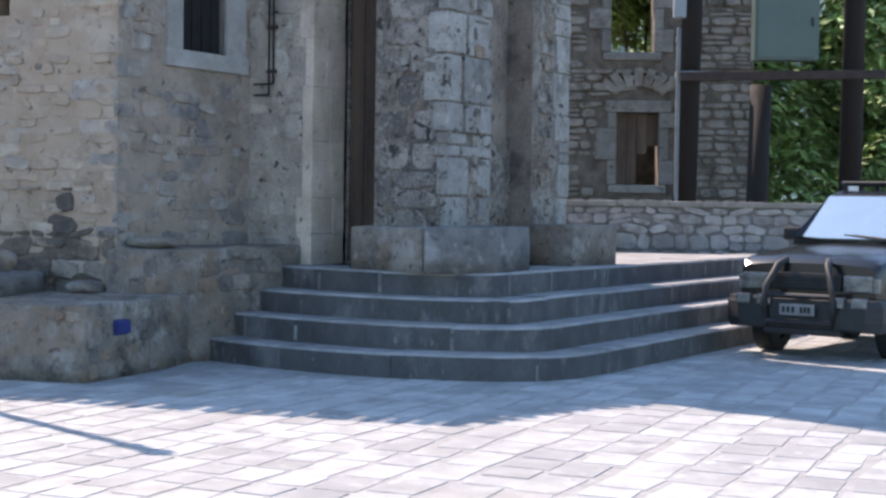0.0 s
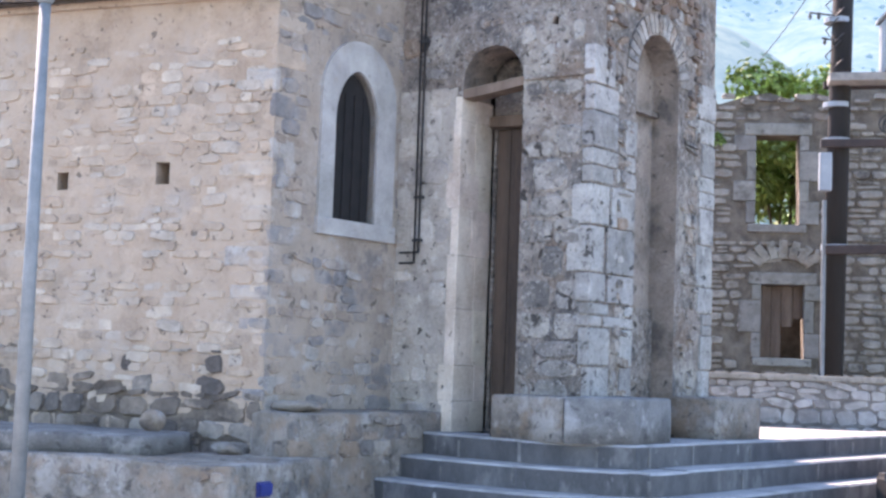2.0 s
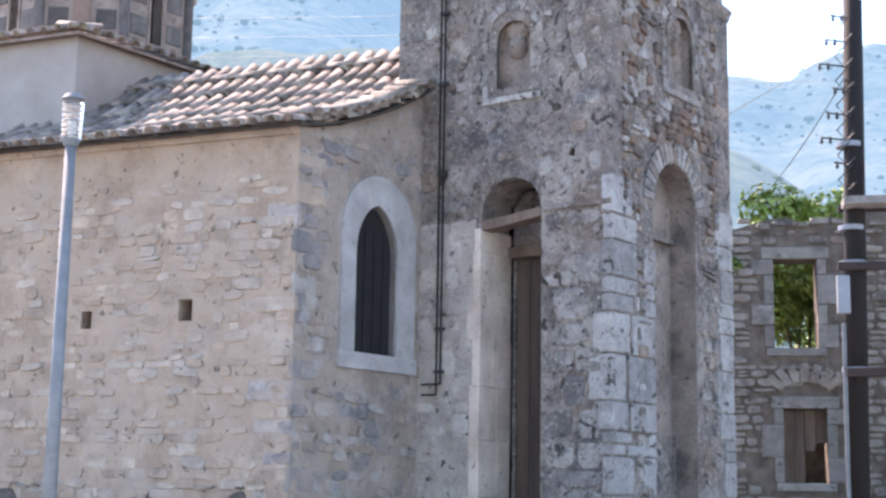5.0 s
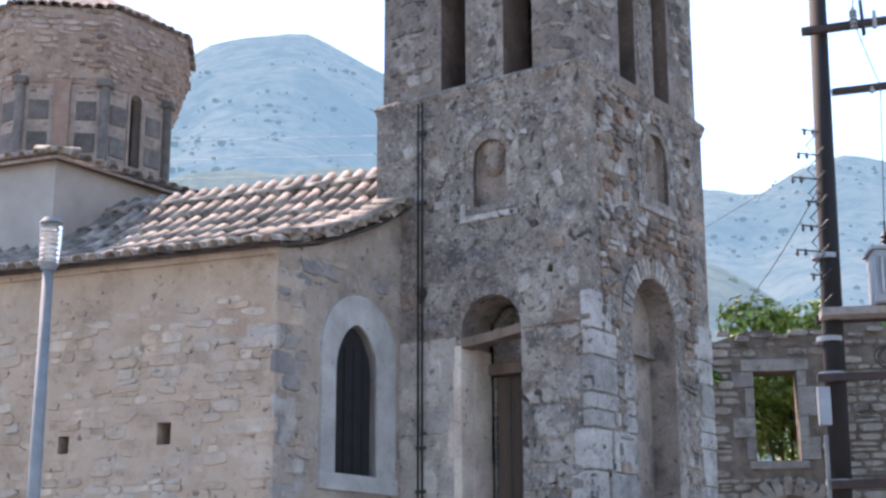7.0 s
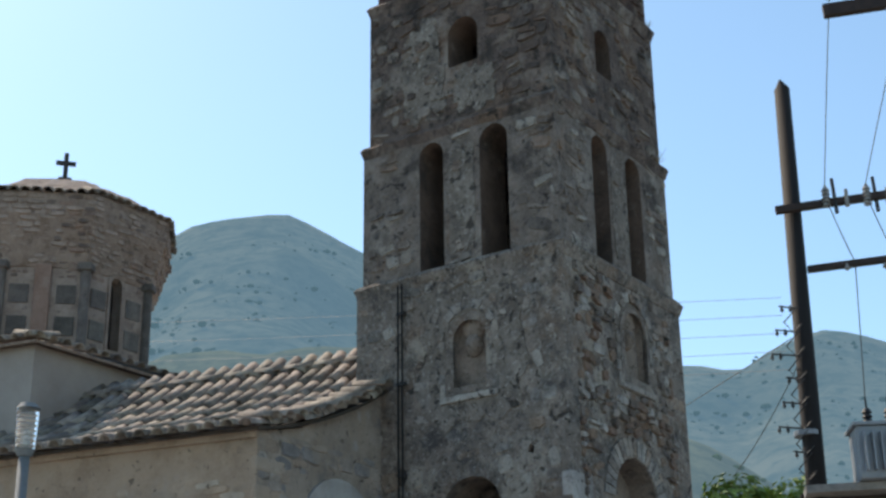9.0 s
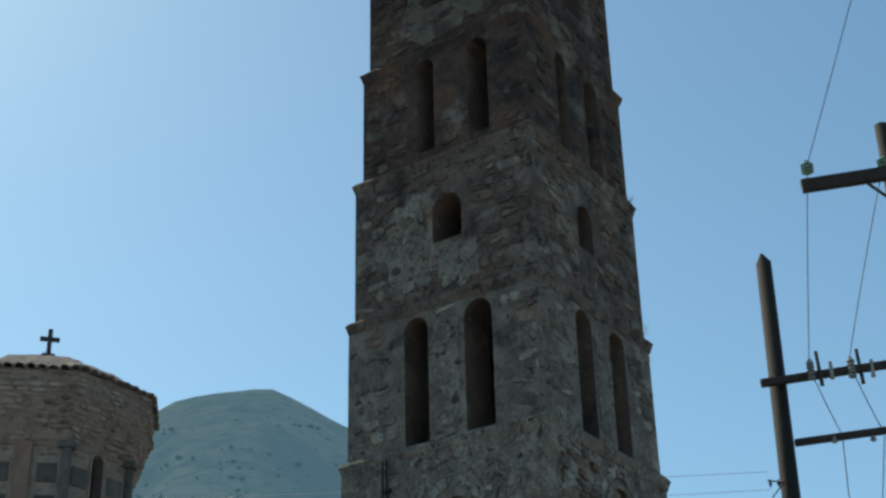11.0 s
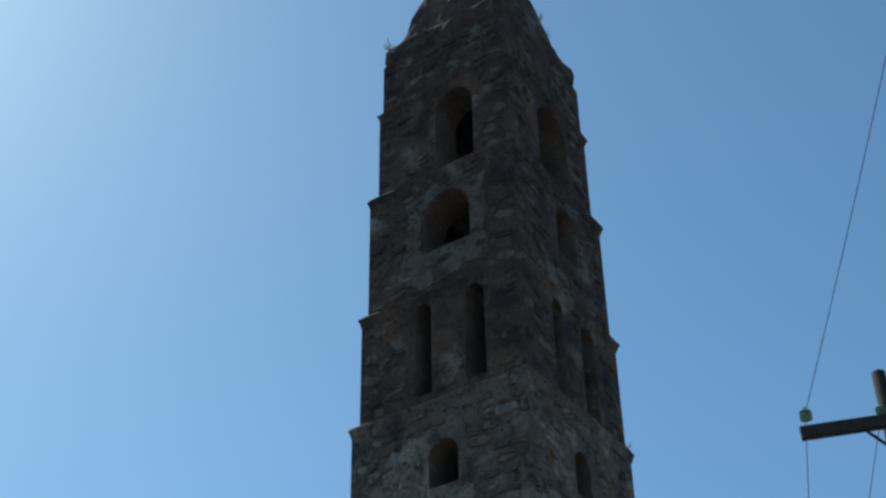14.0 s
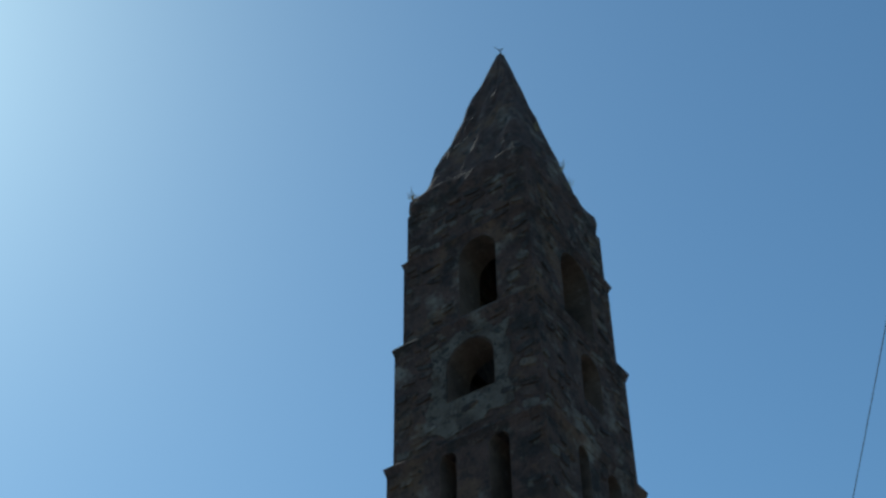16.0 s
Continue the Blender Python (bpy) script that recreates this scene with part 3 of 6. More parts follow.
def courses(a0, a1, z0, z1, w, h, rnd):
    """Irregular courses of stones over a rectangle: middles and sizes."""
    cells, z = [], z0
    while z < z1 - 0.03:
        ch = min(h * rnd.uniform(0.65, 1.35), z1 - z)
        a = a0 - rnd.uniform(0, w)
        while a < a1:
            cw = w * rnd.uniform(0.5, 1.6)
            lo, hi = max(a, a0), min(a + cw, a1)
            if hi - lo > 0.05:
                if ch > 0.75 * h and rnd.random() < 0.18:
                    cells.append(((lo + hi) / 2, z + ch * 0.26, hi - lo, ch * 0.5))
                    cells.append(((lo + hi) / 2, z + ch * 0.76, hi - lo, ch * 0.5))
                else:
                    cells.append(((lo + hi) / 2, z + ch / 2, hi - lo, ch))
            a += cw
        z += ch
    return cells


def lay(face, cells, parent, name, mat, mat_rest, rnd, proud=(0.008, 0.03), joint=0.025, holes=(), keep=1.0, limit=300, pick=None, out=0.0, turn=0.07):
    """Stones on a wall: those picked are objects of their own, the rest one joined mesh."""
    base = Matrix.Identity(4)
    base.col[0][:3], base.col[1][:3], base.col[2][:3] = face.u, (0, 0, 1), face.n
    verts, faces, made = [], [], 0
    for a, z, w, h in cells:
        if rnd.random() > keep or any(inside(p, a + dx * w * 0.5, z + dz * h * 0.5) for p in holes for dx in (-1, 0, 1) for dz in (-1, 0, 1)):
            continue
        k = rnd.randrange(len(STONE_SHAPES))
        m = base.copy()
        m.translation = face.at(a, z, out - 0.03)
        m = m @ Matrix.Rotation(rnd.uniform(-turn, turn), 4, "Z") @ Matrix.Diagonal((max(w - joint, 0.03), max(h - joint, 0.03), 0.03 + rnd.uniform(*proud), 1))
        if made < limit and (pick is None or pick(a, z)):
            ob = new(name, stone_mesh(k, mat, name))
            ob.parent = parent
            if parent in PLACE:
                ob.matrix_parent_inverse = PLACE[parent].inverted()
            ob.matrix_basis = m
            made += 1
        else:
            vs, fs = stone_verts(STONE_SHAPES[k], rnd.uniform(-0.3, 0.3))
            n = len(verts)
            verts += [tuple(m @ Vector(v)) for v in vs]
            faces += [tuple(n + i for i in f) for f in fs]
    if verts:
        rest = "brickwork" if name == "brick" else "rubble"
        me = bpy.data.meshes.new(rest)
        me.from_pydata(verts, [], faces)
        me.materials.append(mat_rest)
        ob = new(rest, me)
        ob.parent = parent
        if parent in PLACE:
            ob.matrix_parent_inverse = PLACE[parent].inverted()
        tagged(ob, kind="stuff")


def grow(poly, d):
    """An outline pushed outward by about d."""
    cx, cz = sum(p[0] for p in poly) / len(poly), sum(p[1] for p in poly) / len(poly)
    return [(a + math.copysign(d, a - cx), z + math.copysign(d, z - cz)) for a, z in poly]


# ---- ground and far land ----
def ridge_land(name, profile, far, near, rough_amp, mat, label, seed, bush_mat, bushes, bush=1.0):
    """Land that climbs from the valley floor to a skyline given as (azimuth to the left, elevation) in degrees."""
    noise.seed_set(seed)
    bm = bmesh.new()
    n_az, n_r = 150, 46
    az0, az1 = profile[0][0], profile[-1][0]
    grid = []
    xs, ys = [p[0] for p in profile], [p[1] for p in profile]
    for i in range(n_az + 1):
        a = az0 + (az1 - az0) * i / n_az
        el = float(np.interp(a, xs, ys))
        row = []
        for j in range(n_r + 1):
            f = j / n_r
            r = near + (far - near) * f
            top = math.tan(radians(el)) * far
            h = top * (f ** 1.25)
            p = Vector((-math.sin(radians(a)) * r, math.cos(radians(a)) * r, 0))
            k = noise.fractal(p / (far * 0.12), 1.0, 2.0, 6) * rough_amp * far * f * (0.35 + 1.6 * min(1.0, 4 * (1 - f)))
            if j == n_r:
                k += noise.noise(p / (far * 0.012)) * far * 0.0014
            row.append(bm.verts.new((p.x, p.y, 1.5 + h + k - (12 if j == 0 else 0))))
        p = Vector((-math.sin(radians(a)) * far * 1.25, math.cos(radians(a)) * far * 1.25, -10))
        row.append(bm.verts.new(p))
        grid.append(row)
    for i in range(n_az):
        for j in range(n_r + 1):
            bm.faces.new((grid[i][j], grid[i][j + 1], grid[i + 1][j + 1], grid[i + 1][j]))
    bmesh.ops.recalc_face_normals(bm, faces=bm.faces)
    spots = [tuple(v.co) for row in grid for v in row[2:-4]]
    ob = solo(name, bm, mat, label, "hill", "structure")
    smooth(ob)
    # scrub: low rounded bushes in patches
    rnd = random.Random(seed)
    tmp = bmesh.new()
    bmesh.ops.create_icosphere(tmp, subdivisions=1, radius=1.0)
    ico = [v.co.copy() for v in tmp.verts], [tuple(v.index for v in f.verts) for f in tmp.faces]
    tmp.free()
    verts, faces = [], []
    for _ in range(bushes):
        p = Vector(rnd.choice(spots)) + Vector((rnd.uniform(-1, 1), rnd.uniform(-1, 1), -0.25)) * far * 0.006
        if noise.noise(p / (far * 0.05)) < -0.05:
            continue
        r = bush * far * rnd.choice((0.0006, 0.0007, 0.0009, 0.0012, 0.002)) * rnd.uniform(0.6, 1.2)
        n = len(verts)
        verts += [tuple(p + Vector((c.x * r * rnd.uniform(0.8, 1.3), c.y * r, c.z * r * rnd.uniform(0.5, 0.9)))) for c in ico[0]]
        faces += [tuple(n + i for i in f) for f in ico[1]]
    me = bpy.data.meshes.new("scrub")
    me.from_pydata(verts, [], faces)
    me.materials.append(bush_mat)
    tagged(new("scrub", me), "scattered dark green bushes on the slope", "scrub", "", "stuff")
    return ob


def land_material(name, dry, scrub, air, amount, s1, s2, s3):
    """Dry slopes with scrub; haze of sunlit air is a blue glow mixed in."""
    m = bpy.data.materials.new(name)
    m.use_nodes = True
    t = m.node_tree
    b = t.nodes["Principled BSDF"]
    socket(b, "Roughness", 1.0)
    socket(b, "Specular IOR Level", 0.0)
    geo = t.nodes.new("ShaderNodeNewGeometry")
    cols = (*dry, 1), (*scrub, 1)
    prev = None
    for s, lo, hi in ((s1, 0.46, 0.68), (s2, 0.46, 0.66), (s3, 0.49, 0.68)):
        n = t.nodes.new("ShaderNodeTexNoise")
        socket(n, "Scale", s)
        socket(n, "Detail", 8.0)
        socket(n, "Roughness", 0.7)
        t.links.new(geo.outputs["Position"], n.inputs["Vector"])
        r = t.nodes.new("ShaderNodeValToRGB")
        r.color_ramp.elements[0].position, r.color_ramp.elements[1].position = lo, hi
        t.links.new(n.outputs["Fac"], r.inputs["Fac"])
        mix = t.nodes.new("ShaderNodeMix")
        mix.data_type = "RGBA"
        t.links.new(r.outputs["Color"], mix.inputs["Factor"])
        mix.inputs["A"].default_value = cols[0]
        if prev:
            t.links.new(prev, mix.inputs["A"])
        mix.inputs["B"].default_value = cols[1]
        prev = mix.outputs["Result"]
    t.links.new(prev, b.inputs["Base Color"])
    # haze put in as emission, the same over the whole slope
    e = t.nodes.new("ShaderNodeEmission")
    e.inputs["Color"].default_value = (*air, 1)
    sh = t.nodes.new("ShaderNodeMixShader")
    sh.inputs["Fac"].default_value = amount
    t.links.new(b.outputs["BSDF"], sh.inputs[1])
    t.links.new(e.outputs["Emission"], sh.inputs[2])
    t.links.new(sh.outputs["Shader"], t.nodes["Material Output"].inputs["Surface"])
    return m


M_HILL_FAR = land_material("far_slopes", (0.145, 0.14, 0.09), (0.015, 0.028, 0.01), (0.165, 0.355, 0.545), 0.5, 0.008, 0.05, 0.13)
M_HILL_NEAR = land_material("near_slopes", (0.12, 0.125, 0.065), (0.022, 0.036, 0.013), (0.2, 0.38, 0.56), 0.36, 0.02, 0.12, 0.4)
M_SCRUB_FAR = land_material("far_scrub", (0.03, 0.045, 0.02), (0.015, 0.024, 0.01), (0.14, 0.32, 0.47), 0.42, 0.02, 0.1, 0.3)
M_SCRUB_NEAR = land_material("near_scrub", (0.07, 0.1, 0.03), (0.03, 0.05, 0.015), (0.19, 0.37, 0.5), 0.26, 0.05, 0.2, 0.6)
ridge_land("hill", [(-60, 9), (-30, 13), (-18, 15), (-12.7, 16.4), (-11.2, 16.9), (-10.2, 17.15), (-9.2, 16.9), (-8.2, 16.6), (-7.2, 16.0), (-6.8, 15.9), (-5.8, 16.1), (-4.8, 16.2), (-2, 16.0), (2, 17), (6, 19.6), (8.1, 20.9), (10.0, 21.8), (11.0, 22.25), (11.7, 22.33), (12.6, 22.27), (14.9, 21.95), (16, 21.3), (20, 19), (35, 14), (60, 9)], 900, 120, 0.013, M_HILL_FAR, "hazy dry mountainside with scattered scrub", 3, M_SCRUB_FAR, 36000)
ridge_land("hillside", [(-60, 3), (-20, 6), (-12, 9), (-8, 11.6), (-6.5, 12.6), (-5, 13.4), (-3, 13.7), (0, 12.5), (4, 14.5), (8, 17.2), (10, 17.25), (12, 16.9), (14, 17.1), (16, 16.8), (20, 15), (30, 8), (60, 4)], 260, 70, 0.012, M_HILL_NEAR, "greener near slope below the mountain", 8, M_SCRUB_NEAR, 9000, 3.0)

bm = bmesh.new()
bmesh.ops.create_grid(bm, x_segments=8, y_segments=8, size=2500)
bmesh.ops.translate(bm, verts=bm.verts, vec=(0, 0, -0.06))
solo("ground", bm, M_EARTH, "dry earth with sparse grass around the square", "ground", "structure")

# ---- the square: slabs in rows ----
rnd = random.Random(5)
paving = tagged(mesh_object("pavement", prism([(-14, -12), (16, -12), (16, 30), (-14, 30)], -0.2, -0.0045), M_JOINT), "square paved with pale worn stone slabs", "paving", "", "structure")
ROW = Matrix.Rotation(radians(65), 4, "Z")


def slab_mesh(mat, name):
    me = bpy.data.meshes.new(name)
    ring = [(-0.47, -0.5), (0.44, -0.49), (0.5, -0.45), (0.49, 0.47), (0.45, 0.5), (-0.46, 0.49), (-0.5, 0.44), (-0.49, -0.46)]
    vs = [(x * k, y * k, z) for z, k in ((-0.06, 1.0), (-0.01, 1.0), (0.0, 0.965)) for x, y in ring]
    fs = [(r * 8 + i, r * 8 + (i + 1) % 8, r * 8 + 8 + (i + 1) % 8, r * 8 + 8 + i) for r in (0, 1) for i in range(8)] + [tuple(range(16, 24))]
    me.from_pydata(vs, [], fs)
    me.materials.append(mat)
    return me


SLAB, far_v, far_f, near_n = slab_mesh(M_SLAB, "slab"), [], [], 0
y = -16.0
while y < 19:
    d = rnd.uniform(0.24, 0.36)
    x = -15.0 + rnd.uniform(-0.6, 0)
    while x < 28:
        w = rnd.uniform(0.26, 0.52)
        m = ROW @ Matrix.Translation((x + w / 2, y + d / 2 + rnd.uniform(-0.02, 0.02), rnd.uniform(-0.0015, 0.0015))) @ Matrix.Rotation(rnd.uniform(-0.07, 0.07), 4, "Z") @ Matrix.Diagonal((w - rnd.uniform(0.004, 0.03), d * rnd.uniform(0.86, 1.08) - 0.02, 1, 1))
        p = m.translation
        if near_n < 300 and 7.3 < p.y < 12.8 and abs(p.x) < 4.3:
            ob = new("slab", SLAB)
            ob.parent = paving
            ob.matrix_basis = m
            near_n += 1
        elif -13.6 < p.x < 15.6 and -11.6 < p.y < 24:
            n = len(far_v)
            far_v += [tuple(m @ v.co) for v in SLAB.vertices]
            far_f += [tuple(n + i for i in q.vertices) for q in SLAB.polygons]
        x += w
    y += d
me = bpy.data.meshes.new("slabs")
me.from_pydata(far_v, [], far_f)
me.materials.append(M_SLAB_FAR)
ob = new("slabs", me)
ob.parent = paving
tagged(ob, kind="stuff")

# ---- steps and landing round the tower ----
RISE, TREAD, LANDING = 0.215, 0.345, 0.86


def step_line(inset):
    """The front of a flight: a bowed front, a rounded corner and a straight flank, moved inward by inset."""
    pts = []
    for i in range(9):
        t = i / 8
        pts.append(Vector((-2.9 + 3.4 * t, 14.9 - 2.35 * math.sin(t * math.pi / 2) ** 0.8)))
    for i in range(1, 8):
        t = radians(-90 + 60 * i / 7)
        pts.append(Vector((0.5 + 1.05 * math.cos(t), 13.6 + 1.05 * math.sin(t))))
    q = pts[-1]
    for i in range(1, 8):
        pts.append(q + Vector((0.535, 0.845)) * (1.15 * i))
    out = []
    for i, p in enumerate(pts):
        d = (pts[min(i + 1, len(pts) - 1)] - pts[max(i - 1, 0)]).normalized()
        out.append(p + Vector((-d.y, d.x)) * inset)
    return out


def worn_lit_top(ob):
    """Upper faces of a step go paler: foot wear, with skylight painted in."""
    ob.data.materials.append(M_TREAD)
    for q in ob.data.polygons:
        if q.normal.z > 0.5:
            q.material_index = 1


stairs = thing("steps", (0, 14, 0), "four worn grey stone steps rounding the tower base", "steps", "", "structure")
rnd = random.Random(11)
for k in range(4):
    line, inner = step_line(k * TREAD), step_line((k + 1) * TREAD + 0.25)
    z0, z1 = k * RISE, (k + 1) * RISE
    core = step_line(k * TREAD + 0.02)
    worn_lit_top(part("step_core", prism([(p.x, p.y) for p in core] + [(4.5, 24), (-3.5, 24)], z0 - 0.05, z1 - 0.012), M_STEP, stairs))
    lengths = [0.0]
    for a, b in zip(line, line[1:]):
        lengths.append(lengths[-1] + (b - a).length)

    def along(pts, s):
        i = min(max(int(np.searchsorted(lengths, s)) - 1, 0), len(pts) - 2)
        f = (s - lengths[i]) / (lengths[i + 1] - lengths[i])
        return pts[i].lerp(pts[i + 1], f)

    s = rnd.uniform(-0.4, 0)
    while s < lengths[-1]:
        w = rnd.uniform(0.6, 1.3)
        s0, s1 = max(s, 0) + 0.0015, min(s + w, lengths[-1]) - 0.0015
        if s1 - s0 > 0.1:
            n = 4
            f_pts = [along(line, s0 + (s1 - s0) * i / n) for i in range(n + 1)]
            b_pts = [along(inner, s0 + (s1 - s0) * i / n) for i in range(n + 1)]
            bm = bmesh.new()
            rings = []
            jog = rnd.uniform(-0.004, 0.004)
            for q in ((0.0, z0), (0.0, z1 - 0.02), (0.02, z1)):
                rings.append([bm.verts.new((*(p + (c - p).normalized() * (q[0] + jog)), q[1] + (jog if q[1] > z0 else 0))) for p, c in zip(f_pts, b_pts)])
            rings.append([bm.verts.new((p.x, p.y, z1 + jog)) for p in b_pts])
            for r0, r1 in zip(rings, rings[1:]):
                for i in range(n):
                    bm.faces.new((r0[i], r0[i + 1], r1[i + 1], r1[i]))
            for e, flip in ((0, 1), (n, 0)):
                loop = [r[e] for r in rings]
                bm.faces.new(loop[::-1] if flip else loop)
            bmesh.ops.recalc_face_normals(bm, faces=bm.faces)
            worn_lit_top(part("step_stone", bm, M_STEP, stairs))
            p, q = along(line, s1), along(line, s1 - 0.05)
            if rnd.random() < 0.75:
                d = (p - q).normalized()
                m = Matrix.Identity(4)
                m.col[0][:3], m.col[1][:3] = (d.x, d.y, 0), (-d.y, d.x, 0)
                m.translation = (p.x, p.y, z0 + 0.004)
                part("mortar_joint", box(m, rnd.uniform(0.02, 0.05), 0.014, RISE * rnd.uniform(0.6, 0.93), 0.005), M_STEP_PALE, stairs)
        s += w

# ---- the bell tower ----
TC, TU, TV = Vector((-0.41, 16.0, 0)), Vector((0.866, -0.5, 0)), Vector((0.5, 0.866, 0))


LEAN = (TU + TV) * 0.0042


def axis(z):
    """The tower's middle at a height: it leans a little."""
    return TC + LEAN * max(z - 5.0, 0.0)


EXTRA = (0.07, 0.105, 0.08, 0.02, 0.0, 0.0, 0.0)  # how far each storey runs on past its two hidden corners


def tower_face(w, side, z=0.0):
    """Plane of one side of the tower at width w; positions run from its middle."""
    TC = axis(z)
    if side == "front":
        return Face(TC - TV * (w / 2), TU, -TV)
    if side == "flank":
        return Face(TC + TU * (w / 2), TV, TU)
    if side == "back":
        return Face(TC + TV * (w / 2), -TU, TV)
    return Face(TC - TU * (w / 2), -TV, -TU)


tower = thing("bell_tower", (TC.x, TC.y, LANDING), "tall weathered rubble-stone bell tower with stepped storeys and spire", "tower")
DOORWAY = arched(-0.24, 0.5, LANDING, 4.80)
NICHE = arched(-0.45, 0.5, LANDING, 5.05)
PUTLOGS = [[(0.81, 4.95), (0.88, 4.93), (0.9, 5.0), (0.84, 5.03)], [(0.58, 6.83), (0.66, 6.82), (0.66, 6.9), (0.59, 6.9)], [(-0.85, 6.3), (-0.79, 6.3), (-0.78, 6.36), (-0.84, 6.37)]]
TIERS = [
    # width, base, top, front openings, flank openings
    (2.62, LANDING, 7.04, [DOORWAY, arched(-0.06, 0.36, 5.76, 6.48)] + PUTLOGS, [NICHE, arched(-0.06, 0.46, 5.95, 6.71)]),
    (2.50, 7.16, 8.80, [arched(-0.55, -0.22, 7.2, 8.85 - 0.12), arched(0.27, 0.64, 7.2, 8.73)], [arched(-0.46, -0.1, 7.2, 8.72), arched(0.33, 0.69, 7.2, 8.72)]),
    (2.44, 8.92, 10.70, [arched(-0.16, 0.25, 9.63, 10.24)], [arched(-0.2, 0.16, 9.6, 10.2)]),
    (2.39, 10.82, 12.34, [arched(-0.38, -0.13, 10.95, 12.3), arched(0.36, 0.66, 10.95, 12.3)], [arched(-0.45, -0.2, 10.9, 12.28), arched(0.25, 0.6, 10.9, 12.25)]),
    (2.31, 12.46, 14.30, [arched(-0.28, 0.45, 13.12, 14.0)], [arched(-0.1, 0.4, 13.2, 14.05)]),
    (2.16, 14.44, 15.95, [arched(-0.12, 0.5, 14.55, 15.88)], [arched(-0.3, 0.48, 14.55, 15.88)]),
    (2.10, 16.04, 17.0, [], []),
]
rnd = random.Random(21)
for i, (w, z0, z1, front, flank) in enumerate(TIERS):
    thick = 0.52
    for side, holes in (("front", front), ("flank", flank), ("back", []), ("side", [])):
        f, x = tower_face(w, side, z0), EXTRA[i]
        e = w / 2 if side in ("front", "back") else w / 2 - thick
        lo, hi = {"front": (-e - x, e), "flank": (-e, e + x), "back": (-e, e + x), "side": (-e - x, e)}[side]
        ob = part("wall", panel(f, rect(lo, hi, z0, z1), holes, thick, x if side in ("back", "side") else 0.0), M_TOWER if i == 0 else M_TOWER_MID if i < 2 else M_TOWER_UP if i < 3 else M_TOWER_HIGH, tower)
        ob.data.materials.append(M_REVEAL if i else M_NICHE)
    if i + 1 < len(TIERS):
        # projecting string course between two storeys
        zt = TIERS[i + 1][1]
        bm = bmesh.new()
        rings = []
        for half, z in ((w / 2 - 0.3, z1 - 0.05), (w / 2 + 0.002, z1 - 0.05), (w / 2 + 0.022, z1 + 0.02), (w / 2 + 0.042, (z1 + zt) / 2 + 0.02), (w / 2 + 0.012, zt), (w / 2 - 0.55, zt + 0.004)):
            ring = []
            for sa, sb in ((-1, -1), (1, -1), (1, 1), (-1, 1)):
                n = 14
                nx, ny = {(-1, -1): (1, -1), (1, -1): (1, 1), (1, 1): (-1, 1), (-1, 1): (-1, -1)}[(sa, sb)]
                a, b = Vector((sa, sb)), Vector((nx, ny))
                for q in range(n):
                    c = a.lerp(b, q / n) * half
                    wob = 0.012 * noise.noise(Vector((c.x * 6, c.y * 6, z * 5 + i)))
                    c *= 1 + wob / half
                    c += Vector((-EXTRA[i] if c.x < 0 else 0.0, EXTRA[i] if c.y > 0 else 0.0))
                    ring.append(bm.verts.new(axis(z1) + TU * c.x + TV * c.y + Vector((0, 0, z + wob))))
            rings.append(ring)
        for r0, r1 in zip(rings, rings[1:]):
            for q in range(len(r0)):
                bm.faces.new((r0[q], r0[(q + 1) % len(r0)], r1[(q + 1) % len(r0)], r1[q]))
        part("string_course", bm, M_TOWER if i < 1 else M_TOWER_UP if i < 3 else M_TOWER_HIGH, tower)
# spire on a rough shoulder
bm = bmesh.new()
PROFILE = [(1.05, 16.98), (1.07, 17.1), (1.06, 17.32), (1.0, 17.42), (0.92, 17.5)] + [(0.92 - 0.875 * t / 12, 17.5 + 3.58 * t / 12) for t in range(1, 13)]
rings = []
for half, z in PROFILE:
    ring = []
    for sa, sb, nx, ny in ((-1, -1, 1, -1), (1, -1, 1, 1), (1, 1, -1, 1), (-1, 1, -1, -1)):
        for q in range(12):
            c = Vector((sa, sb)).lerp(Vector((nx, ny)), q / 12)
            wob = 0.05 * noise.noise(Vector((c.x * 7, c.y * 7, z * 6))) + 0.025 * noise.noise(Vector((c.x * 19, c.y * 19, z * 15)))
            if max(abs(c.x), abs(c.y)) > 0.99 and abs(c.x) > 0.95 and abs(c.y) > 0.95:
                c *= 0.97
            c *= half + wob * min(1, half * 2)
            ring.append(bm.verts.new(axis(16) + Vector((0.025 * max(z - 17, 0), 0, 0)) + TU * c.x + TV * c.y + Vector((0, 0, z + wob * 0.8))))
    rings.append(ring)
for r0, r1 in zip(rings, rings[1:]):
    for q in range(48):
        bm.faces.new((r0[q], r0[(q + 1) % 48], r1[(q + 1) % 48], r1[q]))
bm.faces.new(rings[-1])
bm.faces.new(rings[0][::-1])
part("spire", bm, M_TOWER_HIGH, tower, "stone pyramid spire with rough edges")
bm = bmesh.new()
top = axis(16) + Vector((0.1, 0, 21.0))
rod(bm, top, top + Vector((0.0, 0, 0.26)), 0.012, 0.008, 6)
rod(bm, top + Vector((0, 0, 0.2)), top + Vector((-0.09, 0, 0.33)), 0.008, 0.006, 6)
rod(bm, top + Vector((0, 0, 0.2)), top + Vector((0.05, 0.02, 0.3)), 0.008, 0.006, 6)
part("finial", bm, M_IRON, tower, "bent iron remains of a cross")

